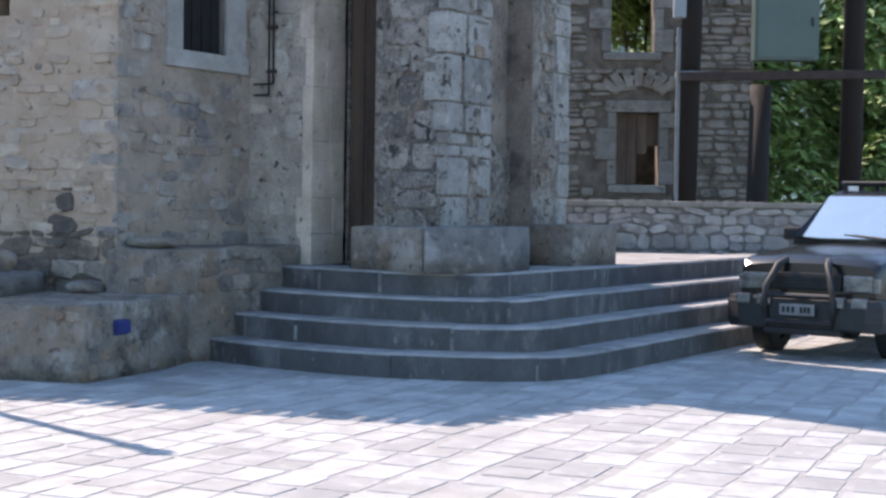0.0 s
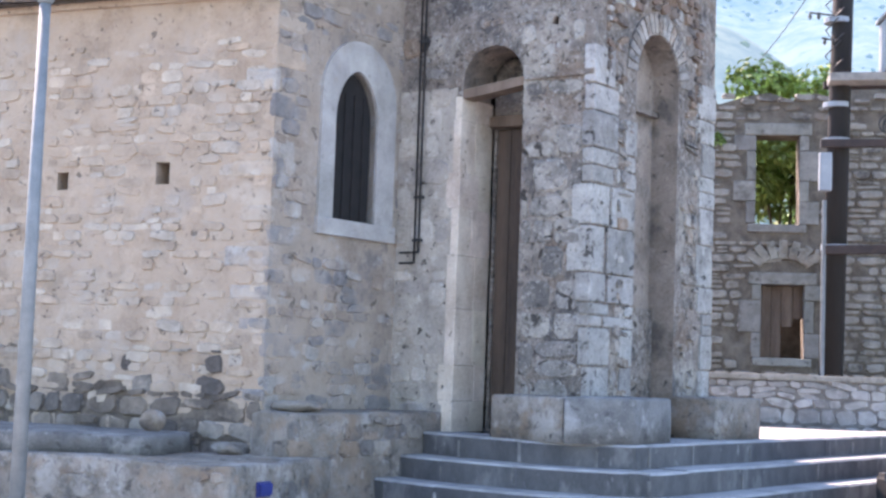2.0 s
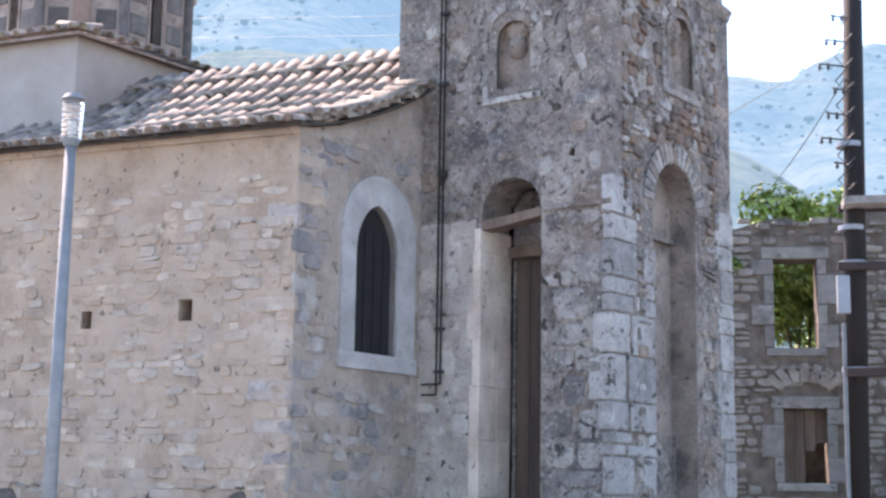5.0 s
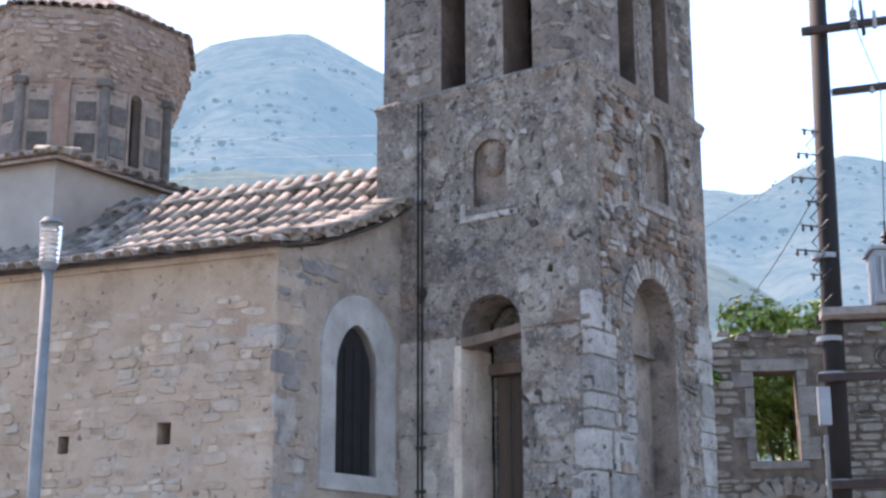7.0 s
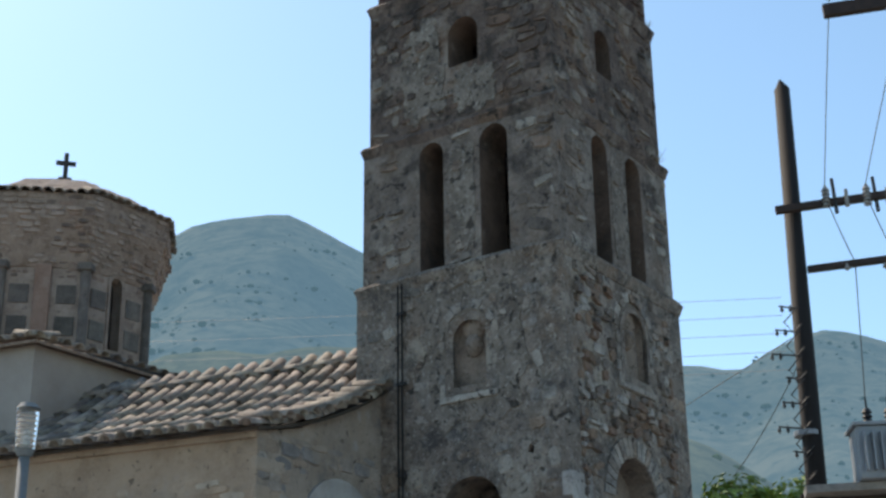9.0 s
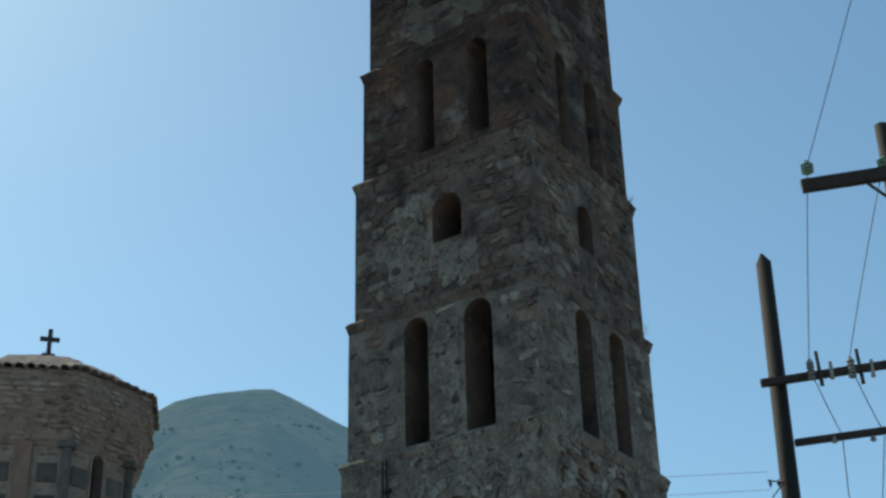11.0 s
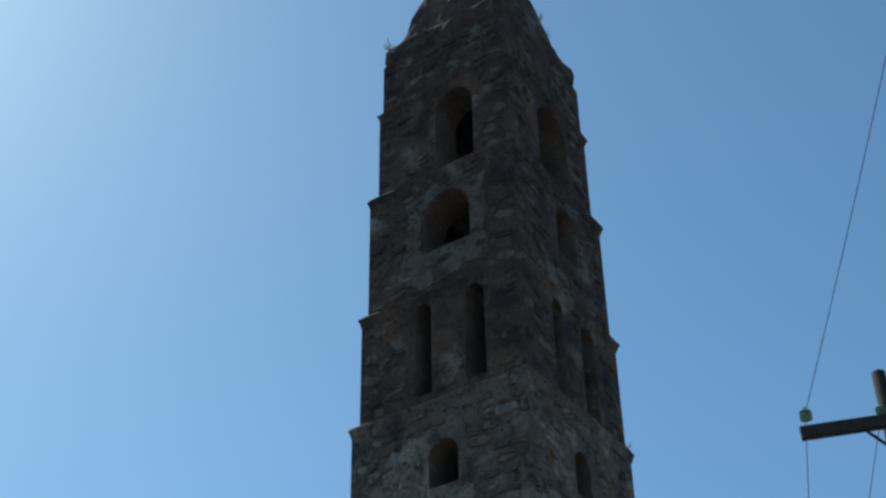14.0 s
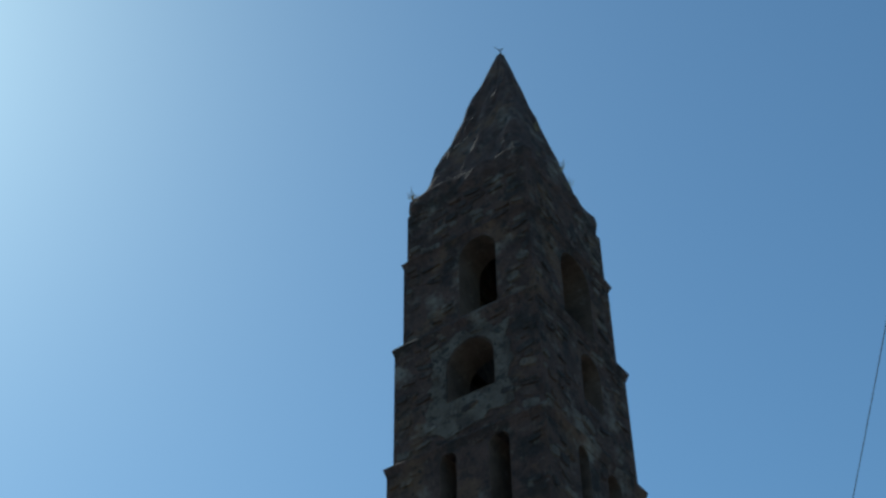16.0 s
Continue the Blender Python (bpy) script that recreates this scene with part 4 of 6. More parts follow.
# ---- the church ----
CORNER = Vector((-2.95, 13.67, 0))
A17 = radians(17)
ALONG = Vector((-math.cos(A17), math.sin(A17), 0))
BACK = Vector((0.5, 0.866, 0))
church = thing("church", (-5, 15, 0), "old stone church with rubble walls and tiled roofs", "church")
LONG = Face(CORNER, ALONG, (-math.sin(A17), -math.cos(A17), 0))
END = Face(CORNER, BACK, (0.866, -0.5, 0))
END_WINDOW = arched(0.88, 1.56, 2.95, 4.49, 14, 0.5)
HOLES = [rect(2.34, 2.47, 3.16, 3.34), rect(1.14, 1.3, 3.2, 3.42)]
part("wall", panel(LONG, rect(0, 12, 0.0, 5.10), HOLES, 0.6), M_CHURCH, church, "warm beige rubble wall with remains of render")
part("wall", panel(END, [(0.0, 0), (3.4, 0), (3.4, 6.9), (2.6, 6.28), (1.9, 5.83), (1.2, 5.46), (0.6, 5.21), (0.0, 5.06)], [END_WINDOW], 0.6, -0.003), M_END, church, "greyer end wall in shade")


def roof_height(b):
    return 5.14 + 0.2 * b + 0.105 * b * abs(b)


bm = bmesh.new()
grid = []
for i in range(2):
    a = -0.1 + 12.3 * i
    grid.append([bm.verts.new(CORNER + ALONG * a + BACK * b + Vector((0, 0, roof_height(b) - 0.03))) for b in [-0.12 + 0.294 * j for j in range(11)]])
for j in range(10):
    bm.faces.new((grid[0][j], grid[1][j], grid[1][j + 1], grid[0][j + 1]))
ext = bmesh.ops.extrude_face_region(bm, geom=bm.faces[:])
bmesh.ops.translate(bm, verts=[v for v in ext["geom"] if isinstance(v, bmesh.types.BMVert)], vec=(0, 0, -0.035))
bmesh.ops.recalc_face_normals(bm, faces=bm.faces)
roof = part("roof", bm, M_TILE, church, "clay barrel tiles, bleached and mossy")

# ---- roof tiles ----
def barrel(name, mat, r0=0.085, r1=0.068, length=0.46, n=7):
    """A half-round clay tile, open below, thick at its lip."""
    vs, fs = [], []
    for y, r in ((0.0, r0), (length, r1)):
        for k, q in ((0, r), (1, r - 0.016)):
            for i in range(n):
                t = math.pi * i / (n - 1)
                vs.append((q * math.cos(t), y, q * math.sin(t) * 0.9))
    for i in range(n - 1):
        fs += [(i, i + 1, 2 * n + i + 1, 2 * n + i), (n + i + 1, n + i, 3 * n + i, 3 * n + i + 1), (i + 1, i, n + i, n + i + 1), (2 * n + i, 2 * n + i + 1, 3 * n + i + 1, 3 * n + i)]
    me = bpy.data.meshes.new(name)
    me.from_pydata(vs, [], fs)
    me.materials.append(mat)
    for q in me.polygons:
        q.use_smooth = True
    return me


M_TILE_ONE = material("clay_tile", (0.125, 0.096, 0.076), (0.39, 0.328, 0.268), 6.0, 0.85, 0.5, 40.0, spots=[((0.08, 0.065, 0.052), 3.0, 0.54, 0.65), ((0.05, 0.045, 0.04), 10.0, 0.58, 0.6)], random_tint=0.38)
TILE = barrel("tile", M_TILE_ONE, 0.08, 0.068)
rnd = random.Random(31)


def put(me, parent, m):
    ob = new(me.name, me)
    ob.parent = parent
    if parent in PLACE:
        ob.matrix_parent_inverse = PLACE[parent].inverted()
    ob.matrix_basis = m
    return ob


def frame_matrix(at, y_dir, up, lift=0.0):
    y = Vector(y_dir).normalized()
    x = y.cross(Vector(up)).normalized()
    z = x.cross(y)
    m = Matrix.Identity(4)
    m.col[0][:3], m.col[1][:3], m.col[2][:3] = x, y, z
    m.translation = Vector(at) + z * lift
    return m


PERP = Vector((math.sin(A17), math.cos(A17), 0))
for c in range(-5, 26):
    a, b = -0.06 + 0.2 * c, -0.32
    while b < 2.72:
        if a > -0.231 * b - 0.17:
            slope = (roof_height((b + 0.4) / 0.974) - roof_height(b / 0.974)) / 0.4
            d = PERP + Vector((0, 0, slope - 0.01))
            p = CORNER + ALONG * (a + rnd.uniform(-0.018, 0.018)) + PERP * b + Vector((0, 0, roof_height(b / 0.974) - 0.01))
            put(TILE, roof, frame_matrix(p, d + ALONG * rnd.uniform(-0.05, 0.05), (0, 0, 1), rnd.uniform(0, 0.012)))
        b += 0.37
for k in range(10):
    b = 0.05 + 0.2 * k
    p = END.at(b, roof_height(b) + 0.0, 0.2)
    put(TILE, roof, frame_matrix(p, Vector((-0.866, 0.5, 0.16)) + ALONG * 0.1, (0, 0, 1), 0.03))
for k in range(13):
    p = CORNER + ALONG * (-0.2 + 0.4 * k) + BACK * 2.8 + Vector((0, 0, roof_height(2.8)))
    put(TILE, roof, frame_matrix(p, ALONG, (0, 0, 1), 0.02))
# short cover of the far slope of the aisle
bm = bmesh.new()
q = [CORNER + ALONG * a + BACK * b + Vector((0, 0, z)) for a, b, z in ((-0.2, 2.78, roof_height(2.78)), (12, 2.78, roof_height(2.78)), (12, 6.0, 5.2), (-0.2, 6.0, 5.2))]
bm.faces.new([bm.verts.new(v) for v in q])
part("roof", bm, M_TILE, church)

# ---- stonework of the church ----
part("sill_course", face_box(LONG, -0.02, 6.0, 5.0, 5.10, 0.0, 0.05, 0.01), M_CHURCH, church)
rnd = random.Random(41)
lay(LONG, courses(0.02, 4.6, 0.5, 4.62, 0.22, 0.1, rnd), church, "stone", M_CHURCH_STONE, M_CHURCH_RUBBLE, rnd, (-0.006, 0.026), -0.012, [grow(h, 0.05) for h in HOLES], 0.93, 220, lambda a, z: z < 3.6 and a < 3.6, -0.004, turn=0.14)
lay(END, courses(0.02, 2.1, 0.9, 5.1, 0.22, 0.13, rnd), church, "end_stone", M_END_STONE, M_END_RUBBLE, rnd, (-0.004, 0.028), -0.012, [grow(END_WINDOW, 0.3)], 0.9, 80, None, -0.006, turn=0.16)
z = 0.9
k = 0
while z < 4.9:
    h = rnd.uniform(0.12, 0.26)
    w = rnd.uniform(0.2, 0.5)
    if rnd.random() < 0.75:
        part("corner_stone", face_box(LONG if k % 2 else END, -0.012, w, z + 0.01, z + h - 0.01, -0.2, rnd.uniform(0.006, 0.016), 0.025), M_END_STONE if rnd.random() < 0.6 else M_CHURCH_STONE, church)
    z += h
    k += 1
# rough bulging footing along the wall base
part("footing", panel(LONG, [(0.02, 0.5), (5.5, 0.5)] + [(5.5 - 0.23 * q, 1.16 + rnd.uniform(-0.2, 0.16)) for q in range(24)], [], 0.05, 0.008), M_FOOT_BED, church, "dark damp-stained rubble footing")
lay(LONG, courses(0.0, 4.6, 0.62, 1.2, 0.26, 0.17, rnd), church, "footing_stone", M_FOOT, M_FOOT, rnd, (0.005, 0.055), 0.0, (), 0.92, 60, turn=0.25)
lay(LONG, courses(0.0, 4.6, 1.15, 1.6, 0.24, 0.16, rnd), church, "footing_stone", M_FOOT, M_FOOT, rnd, (0.01, 0.04), 0.02, (), 0.3, 40, turn=0.25)

# arched stone window in the end wall
window = thing("window_arched", tuple(END.at(1.22, 2.9)), "pointed dark window in a pale arched stone surround", "window", "", "structure")
SURR_IN, SURR_OUT = arched(0.88, 1.56, 2.95, 4.49, 14, 0.5), arched(0.66, 1.86, 2.80, 4.80, 14)


def ring_piece(face, inner, outer, i0, i1, o0, o1):
    """One stone of a surround between two outlines."""
    b = bmesh.new()
    idx = [i % len(inner) for i in range(i0, i1 + 1)]
    front = [[b.verts.new(face.at(*inner[i], o1)) for i in idx], [b.verts.new(face.at(*outer[i], o1)) for i in idx]]
    back = [[b.verts.new(face.at(*inner[i], o0)) for i in idx], [b.verts.new(face.at(*outer[i], o1 - 0.06)) for i in idx]]
    m = len(idx)
    for i in range(m - 1):
        b.faces.new((front[0][i], front[0][i + 1], front[1][i + 1], front[1][i]))
        b.faces.new((front[0][i + 1], front[0][i], back[0][i], back[0][i + 1]))
        b.faces.new((front[1][i], front[1][i + 1], back[1][i + 1], back[1][i]))
    for i in (0, m - 1):
        b.faces.new((front[0][i], front[1][i], back[1][i], back[0][i]))
    bmesh.ops.recalc_face_normals(b, faces=b.faces)
    return b


def subdivide_jambs(poly, extra=4):
    """The same outline with more points up the two straight sides."""
    a, b, rest = poly[0], poly[1], poly[2:]
    right = [(b[0], b[1] + (rest[0][1] - b[1]) * i / extra) for i in range(extra)]
    left = [(a[0], rest[-1][1] + (a[1] - rest[-1][1]) * i / extra) for i in range(1, extra + 1)]
    return right + rest + left


SI, SO = subdivide_jambs(SURR_IN), subdivide_jambs(SURR_OUT)
steps_at = [0, 2, 4, 7, 10, 13, 16, 18, 20, len(SI) - 1]
for i0, i1 in zip(steps_at, steps_at[1:]):
    part("surround_stone", ring_piece(END, SI, SO, i0, i1, -0.2, 0.03), M_SURROUND, window)
part("sill", face_box(END, 0.64, 1.9, 2.78, 2.95, -0.2, 0.045, 0.012), M_SURROUND, window)
part("window_board", panel(END, arched(0.86, 1.58, 2.94, 4.5, 14, 0.5), [], 0.03, -0.075), M_DARK, window, "dark weathered shutter")
for k in range(4):
    part("bar", rod(bmesh.new(), END.at(0.97 + 0.15 * k, 2.95, -0.06), END.at(0.97 + 0.15 * k, 4.25, -0.06), 0.008, None, 6), M_DARK, window)

# ---- tower stonework ----
front0, flank0 = tower_face(2.62, "front"), tower_face(2.62, "flank")
rnd = random.Random(51)
PANEL_F, PANEL_K = arched(-0.2, 0.45, 5.66, 6.62), arched(-0.2, 0.55, 5.85, 6.85)
lay(front0, courses(0.52, 1.22, LANDING, 4.38, 0.4, 0.27, rnd), tower, "stone", M_ASHLAR, M_ASHLAR, rnd, (-0.004, 0.022), 0.0, (), 0.9, 60, turn=0.04)
lay(front0, courses(-1.35, -0.36, LANDING, 4.38, 0.34, 0.24, rnd), tower, "stone", M_PIER, M_PIER, rnd, (-0.004, 0.02), -0.01, (), 0.95, 80, turn=0.06)
part("pier_render", panel(front0, rect(-1.375, -0.31, LANDING, 4.4), [], 0.02, 0.006), M_PIER_BED, tower)
lay(front0, courses(-1.35, 1.2, 4.5, 7.0, 0.24, 0.17, rnd), tower, "stone", M_TOWER_STONE, M_TOWER_RUBBLE, rnd, (-0.006, 0.02), 0.0, [grow(DOORWAY, 0.04), grow(PANEL_F, 0.05)] + [grow(h, 0.03) for h in PUTLOGS], 0.5, 120, turn=0.3)
lay(flank0, courses(-1.1, 1.05, 4.4, 7.0, 0.15, 0.11, rnd), tower, "high_stone", M_FLANK, M_FLANK, rnd, (0.0, 0.05), 0.0, [grow(NICHE, 0.2), grow(PANEL_K, 0.03)], 0.88, 0, turn=0.45)
lay(flank0, courses(-0.85, 1.0, LANDING, 4.4, 0.24, 0.15, rnd), tower, "stone", M_TOWER_STONE, M_TOWER_RUBBLE, rnd, (0.006, 0.04), 0.025, [grow(NICHE, 0.04), grow(PANEL_K, 0.05)], 0.8, 120, lambda a, z: z < 4.6, turn=0.25)
for i, (w, z0, z1, fr, fl) in enumerate(TIERS[1:]):
    for side, holes in (("front", fr), ("flank", fl)):
        f = tower_face(w, side, z0)
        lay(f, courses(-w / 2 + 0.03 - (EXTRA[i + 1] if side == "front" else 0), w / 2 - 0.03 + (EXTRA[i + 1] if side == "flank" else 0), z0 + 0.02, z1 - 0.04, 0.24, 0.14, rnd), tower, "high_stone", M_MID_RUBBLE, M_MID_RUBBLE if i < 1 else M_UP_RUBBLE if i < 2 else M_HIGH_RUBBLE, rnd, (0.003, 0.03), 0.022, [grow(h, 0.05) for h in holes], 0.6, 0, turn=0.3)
# remains of pale plaster, ragged at the edge, with the stones showing through
def plaster(face, a0, a1, z0, z1, holes, mat, out=0.012):
    mid, mz = (a0 + a1) / 2, (z0 + z1) / 2
    ring = []
    for k in range(34):
        t = math.tau * k / 34
        c, q = math.cos(t), math.sin(t)
        r = 1 / max(abs(c), abs(q)) ** 0.6 * rnd.uniform(0.72, 1.0)
        ring.append((mid + (a1 - a0) / 2 * c * r, mz + (z1 - z0) / 2 * q * r))
    part("plaster_patch", panel(face, ring, holes, 0.02, out), mat, tower, "remains of pale lime plaster")


def storey(i, side):
    return tower_face(TIERS[i][0], side, TIERS[i][1])


plaster(storey(0, "front"), -0.62, 0.95, 5.2, 7.0, [arched(-0.1, 0.4, 5.72, 6.53)], M_OLD_PLASTER)
plaster(storey(1, "front"), -0.19, 0.24, 7.22, 8.72, [], M_OLD_PLASTER)
plaster(storey(2, "front"), -0.85, -0.2, 8.98, 10.35, [], M_OLD_PLASTER)
plaster(storey(2, "front"), -0.12, 0.5, 8.96, 9.6, [], M_OLD_PLASTER)
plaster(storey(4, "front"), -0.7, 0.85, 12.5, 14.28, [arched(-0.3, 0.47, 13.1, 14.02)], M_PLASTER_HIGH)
plaster(storey(1, "flank"), -0.08, 0.31, 7.25, 8.7, [], M_OLD_PLASTER)
# quoins: alternating long and short ashlar at the two visible corners
A0 = TC + (TU - TV) * 1.31
R0 = TC + TU * 1.31 + TV * 1.38
z = LANDING
k = 0
while z < 6.9:
    h = rnd.choice((0.13, 0.2, 0.28, 0.36, 0.42)) * rnd.uniform(0.85, 1.1) if z < 4.4 else rnd.uniform(0.14, 0.28)
    h = min(h, 7.0 - z)
    lu, lv = (rnd.uniform(0.12, 0.3), rnd.uniform(0.24, 0.36)) if rnd.random() < 0.5 else (rnd.uniform(0.06, 0.14), rnd.uniform(0.36, 0.56))
    pr = rnd.uniform(0.006, 0.024)
    m = Matrix.Identity(4)
    m.col[0][:3], m.col[1][:3] = TU, TV
    m.translation = A0 - TU * (lu / 2 - pr) + TV * (lv / 2 - pr) + Vector((0, 0, z + 0.006))
    if z > 4.5:
        pr = rnd.uniform(-0.01, 0.006)
        m.translation = A0 - TU * (lu / 2 - pr) + TV * (lv / 2 - pr) + Vector((0, 0, z + 0.006))
    part("quoin", box(m, lu, lv, h - 0.018, 0.018), M_TOWER if z > 4.5 else M_QUOIN, tower)
    lv2 = rnd.uniform(0.24, 0.48)
    m2 = m.copy()
    m2.translation = R0 - TU * (0.2 - pr) - TV * (lv2 / 2 - pr) + Vector((0, 0, z + 0.006))
    part("quoin", box(m2, 0.4, lv2, h - 0.008, 0.022), M_QUOIN if z < 5.2 else M_TOWER_STONE, tower)
    if 4.0 > z:
        # dressed stones of the niche's near jamb
        lw = rnd.uniform(0.16, 0.26) if lv > 0.4 or rnd.random() < 0.4 else 0.83 - lv
        part("jamb_stone", face_box(flank0, -0.45 - lw, -0.452, z + 0.006, z + h - 0.01, -0.2, rnd.uniform(0.012, 0.028), 0.015), M_QUOIN, tower)
    z += h
    k += 1
# ledge over the door storey
part("ledge", face_box(front0, 0.52, 1.32, 4.4, 4.46, -0.05, 0.028, 0.012), M_TOWER, tower)


def voussoirs(face, a0, a1, crown, depth, count, mat, name, out=0.02, inset=-0.25):
    r, mid = (a1 - a0) / 2, (a0 + a1) / 2
    zc = crown - r
    for i in range(count):
        t0, t1 = math.pi * i / count + 0.015, math.pi * (i + 1) / count - 0.015
        pts = [(mid + q * math.cos(t), zc + q * math.sin(t)) for q, t in ((r + 0.002, t0), (r + depth, t0), (r + depth, t1), (r + 0.002, t1))]
        part(name, panel(face, pts, [], 0.25, out), mat, tower)


voussoirs(front0, -0.24, 0.5, 4.8, 0.2, 11, M_TOWER, "arch_stone", 0.008)
voussoirs(flank0, -0.45, 0.5, 5.05, 0.22, 19, M_TOWER_STONE, "arch_stone", 0.02)
# doorway: pale jamb, wooden lintel, inner door
zz = LANDING
while zz < 4.28:
    h = min(rnd.uniform(0.3, 0.6), 4.3 - zz)
    cut = rnd.uniform(-0.36, -0.2)
    part("jamb_stone", face_box(front0, -0.3 - rnd.uniform(0, 0.16), -0.232 + rnd.uniform(-0.008, 0.004), zz, zz + h - 0.002, cut + 0.002, rnd.uniform(0.012, 0.022), 0.005), M_JAMB, tower)
    part("jamb_stone", face_box(front0, -0.3, -0.232 + rnd.uniform(-0.008, 0.004), zz, zz + h - 0.002, -0.56, cut, 0.005), M_JAMB, tower)
    zz += h
part("lintel", panel(front0, [(-0.3, 4.27), (0.02, 4.3), (0.53, 4.37), (0.53, 4.46), (0.2, 4.42), (-0.3, 4.37)], [], 0.2, -0.004), M_PLANK, tower, "weathered timber lintel")
part("lintel", face_box(front0, -0.3, 0.5, 4.05, 4.17, -0.62, -0.5, 0.012), M_PLANK, tower, "inner timber lintel")
inner_wall = panel(front0, rect(-0.235, 0.495, LANDING, 4.78), [rect(-0.2, 0.46, LANDING + 0.02, 4.05)], 0.1, -0.6)
part("door_frame", inner_wall, M_TOWER, tower)
for k in range(4):
    a = -0.2 + 0.165 * k
    part("door_plank", face_box(front0, a + 0.003, a + 0.162, LANDING + 0.02, 4.04, -0.655, -0.625, 0.006), M_DOOR, tower)
part("door_back", panel(front0, rect(-0.235, 0.495, LANDING, 4.78), [], 0.04, -0.705), M_DOOR, tower)
# niche: recessed back, thicker infill below
part("niche_back", panel(flank0, rect(-0.44, 0.49, LANDING, 5.03), [], 0.1, -0.30), M_NICHE, tower)
part("niche_infill", panel(flank0, rect(-0.44, 0.49, LANDING, 2.2), [], 0.1, -0.25), M_TOWER, tower)
part("niche_shelf", face_box(flank0, -0.44, 0.49, 4.26, 4.32, -0.3, -0.22, 0.01), M_TOWER_STONE, tower)
# blind relief panels above: a worn arch of small stones round a sunk, round-headed field
for face, pl in ((front0, PANEL_F), (flank0, PANEL_K)):
    a0, a1 = pl[0][0], pl[1][0]
    zb, zt = pl[0][1], max(z for _, z in pl)
    mid, r = (a0 + a1) / 2, (a1 - a0) / 2
    inner = arched(a0 + 0.14, a1 - 0.09, zb + 0.1, zt - 0.14)
    part("relief_field", panel(face, arched(a0 + 0.05, a1 - 0.02, zb + 0.02, zt - 0.06), [inner], 0.06, 0.02), M_TOWER, tower)
    part("relief_back", panel(face, grow(inner, 0.01), [], 0.03, -0.11), M_NICHE, tower)
    for k in range(9):
        t0, t1 = math.pi * k / 9 + 0.01, math.pi * (k + 1) / 9 - 0.01
        o = rnd.uniform(0.05, 0.09)
        pts = [(mid + q * math.cos(t), zt - r + q * math.sin(t)) for q, t in ((r - 0.02, t0), (r + o, t0), (r + o, t1), (r - 0.02, t1))]
        part("relief_arch_stone", panel(face, pts, [], 0.08, rnd.uniform(0.012, 0.035)), M_TOWER_STONE, tower)
    zz = zb
    while zz < zt - r - 0.06:
        h = rnd.uniform(0.1, 0.2)
        for e0, e1 in ((a0 - rnd.uniform(0.03, 0.08), a0 + 0.03), (a1 - 0.03, a1 + rnd.uniform(0.02, 0.08))):
            part("relief_side_stone", face_box(face, e0, e1, zz, min(zz + h - 0.01, zt - r), -0.05, rnd.uniform(0.008, 0.03), 0.008), M_TOWER_STONE, tower)
        zz += h
    part("relief_sill", face_box(face, a0 - 0.03, a1 + 0.04, zb - 0.06, zb + 0.01, -0.05, 0.04, 0.012), M_TOWER_STONE, tower)
    bm = bmesh.new()
    base = frame_matrix(face.at(mid + 0.02, (zb + zt) / 2 + 0.08, -0.1), face.u, face.n)
    bmesh.ops.create_uvsphere(bm, u_segments=14, v_segments=9, radius=1.0, matrix=base @ Matrix.Diagonal((0.13, 0.11, 0.09, 1)))
    bmesh.ops.create_uvsphere(bm, u_segments=14, v_segments=9, radius=1.0, matrix=base @ Matrix.Translation((-0.24, 0.0, 0)) @ Matrix.Diagonal((0.2, 0.16, 0.07, 1)))
    for v in bm.verts:
        v.co += face.n * 0.03 * noise.noise(v.co * 14)
    part("relief_boss", bm, M_NICHE, tower)
# twin conduits down the tower front
conduit = thing("conduit", tuple(front0.at(-0.73, 2.6, 0.05)), "pair of thin dark cables clipped to the tower wall", "cable")
for da in (0.0, 0.055):
    bm = bmesh.new()
    rod(bm, front0.at(-0.76 + da, 7.05, 0.06), front0.at(-0.76 + da, 2.58 + da * 2, 0.05), 0.011, None, 6)
    rod(bm, front0.at(-0.76 + da, 2.58 + da * 2, 0.06), front0.at(-0.95, 2.58 + da * 2, 0.05), 0.011, None, 6)
    part("cable", bm, M_DARK, conduit)
for zz in (2.8, 3.25, 4.9, 5.9, 6.7):
    part("clip", face_box(front0, -0.79, -0.68, zz, zz + 0.035, 0.0, 0.06, 0.005), M_IRON, conduit)

# ---- benches and plinths at the foot ----
def block(name, pts, z0, z1, mat, label, category="bench", rough=0.012):
    """A worn masonry block over a plan outline: rounded arrises, uneven faces."""
    bm = prism(pts, z0, z1)
    edges = [e for e in bm.edges if all(abs(v.co.z - z1) < 1e-4 for v in e.verts)] + [e for e in bm.edges if abs(e.verts[0].co.z - e.verts[1].co.z) > 0.05]
    bmesh.ops.bevel(bm, geom=edges, offset=0.03, segments=2, affect="EDGES", profile=0.6)
    for _ in range(4):
        long_edges = [e for e in bm.edges if e.calc_length() > 0.22]
        if long_edges:
            bmesh.ops.subdivide_edges(bm, edges=long_edges, cuts=1, use_grid_fill=True)
    bmesh.ops.triangulate(bm, faces=[f for f in bm.faces if len(f.verts) > 4])
    for v in bm.verts:
        if v.co.z > z0 + 0.01:
            v.co += Vector((noise.noise(v.co * 4.0), noise.noise(v.co * 4.0 + Vector((9, 0, 0))), 0.7 * noise.noise(v.co * 4.0 + Vector((0, 9, 0))))) * rough * 1.6
    return smooth(solo(name, bm, mat, label, category))


def tw(u, v):
    p = TC + TU * u + TV * v
    return (p.x, p.y)


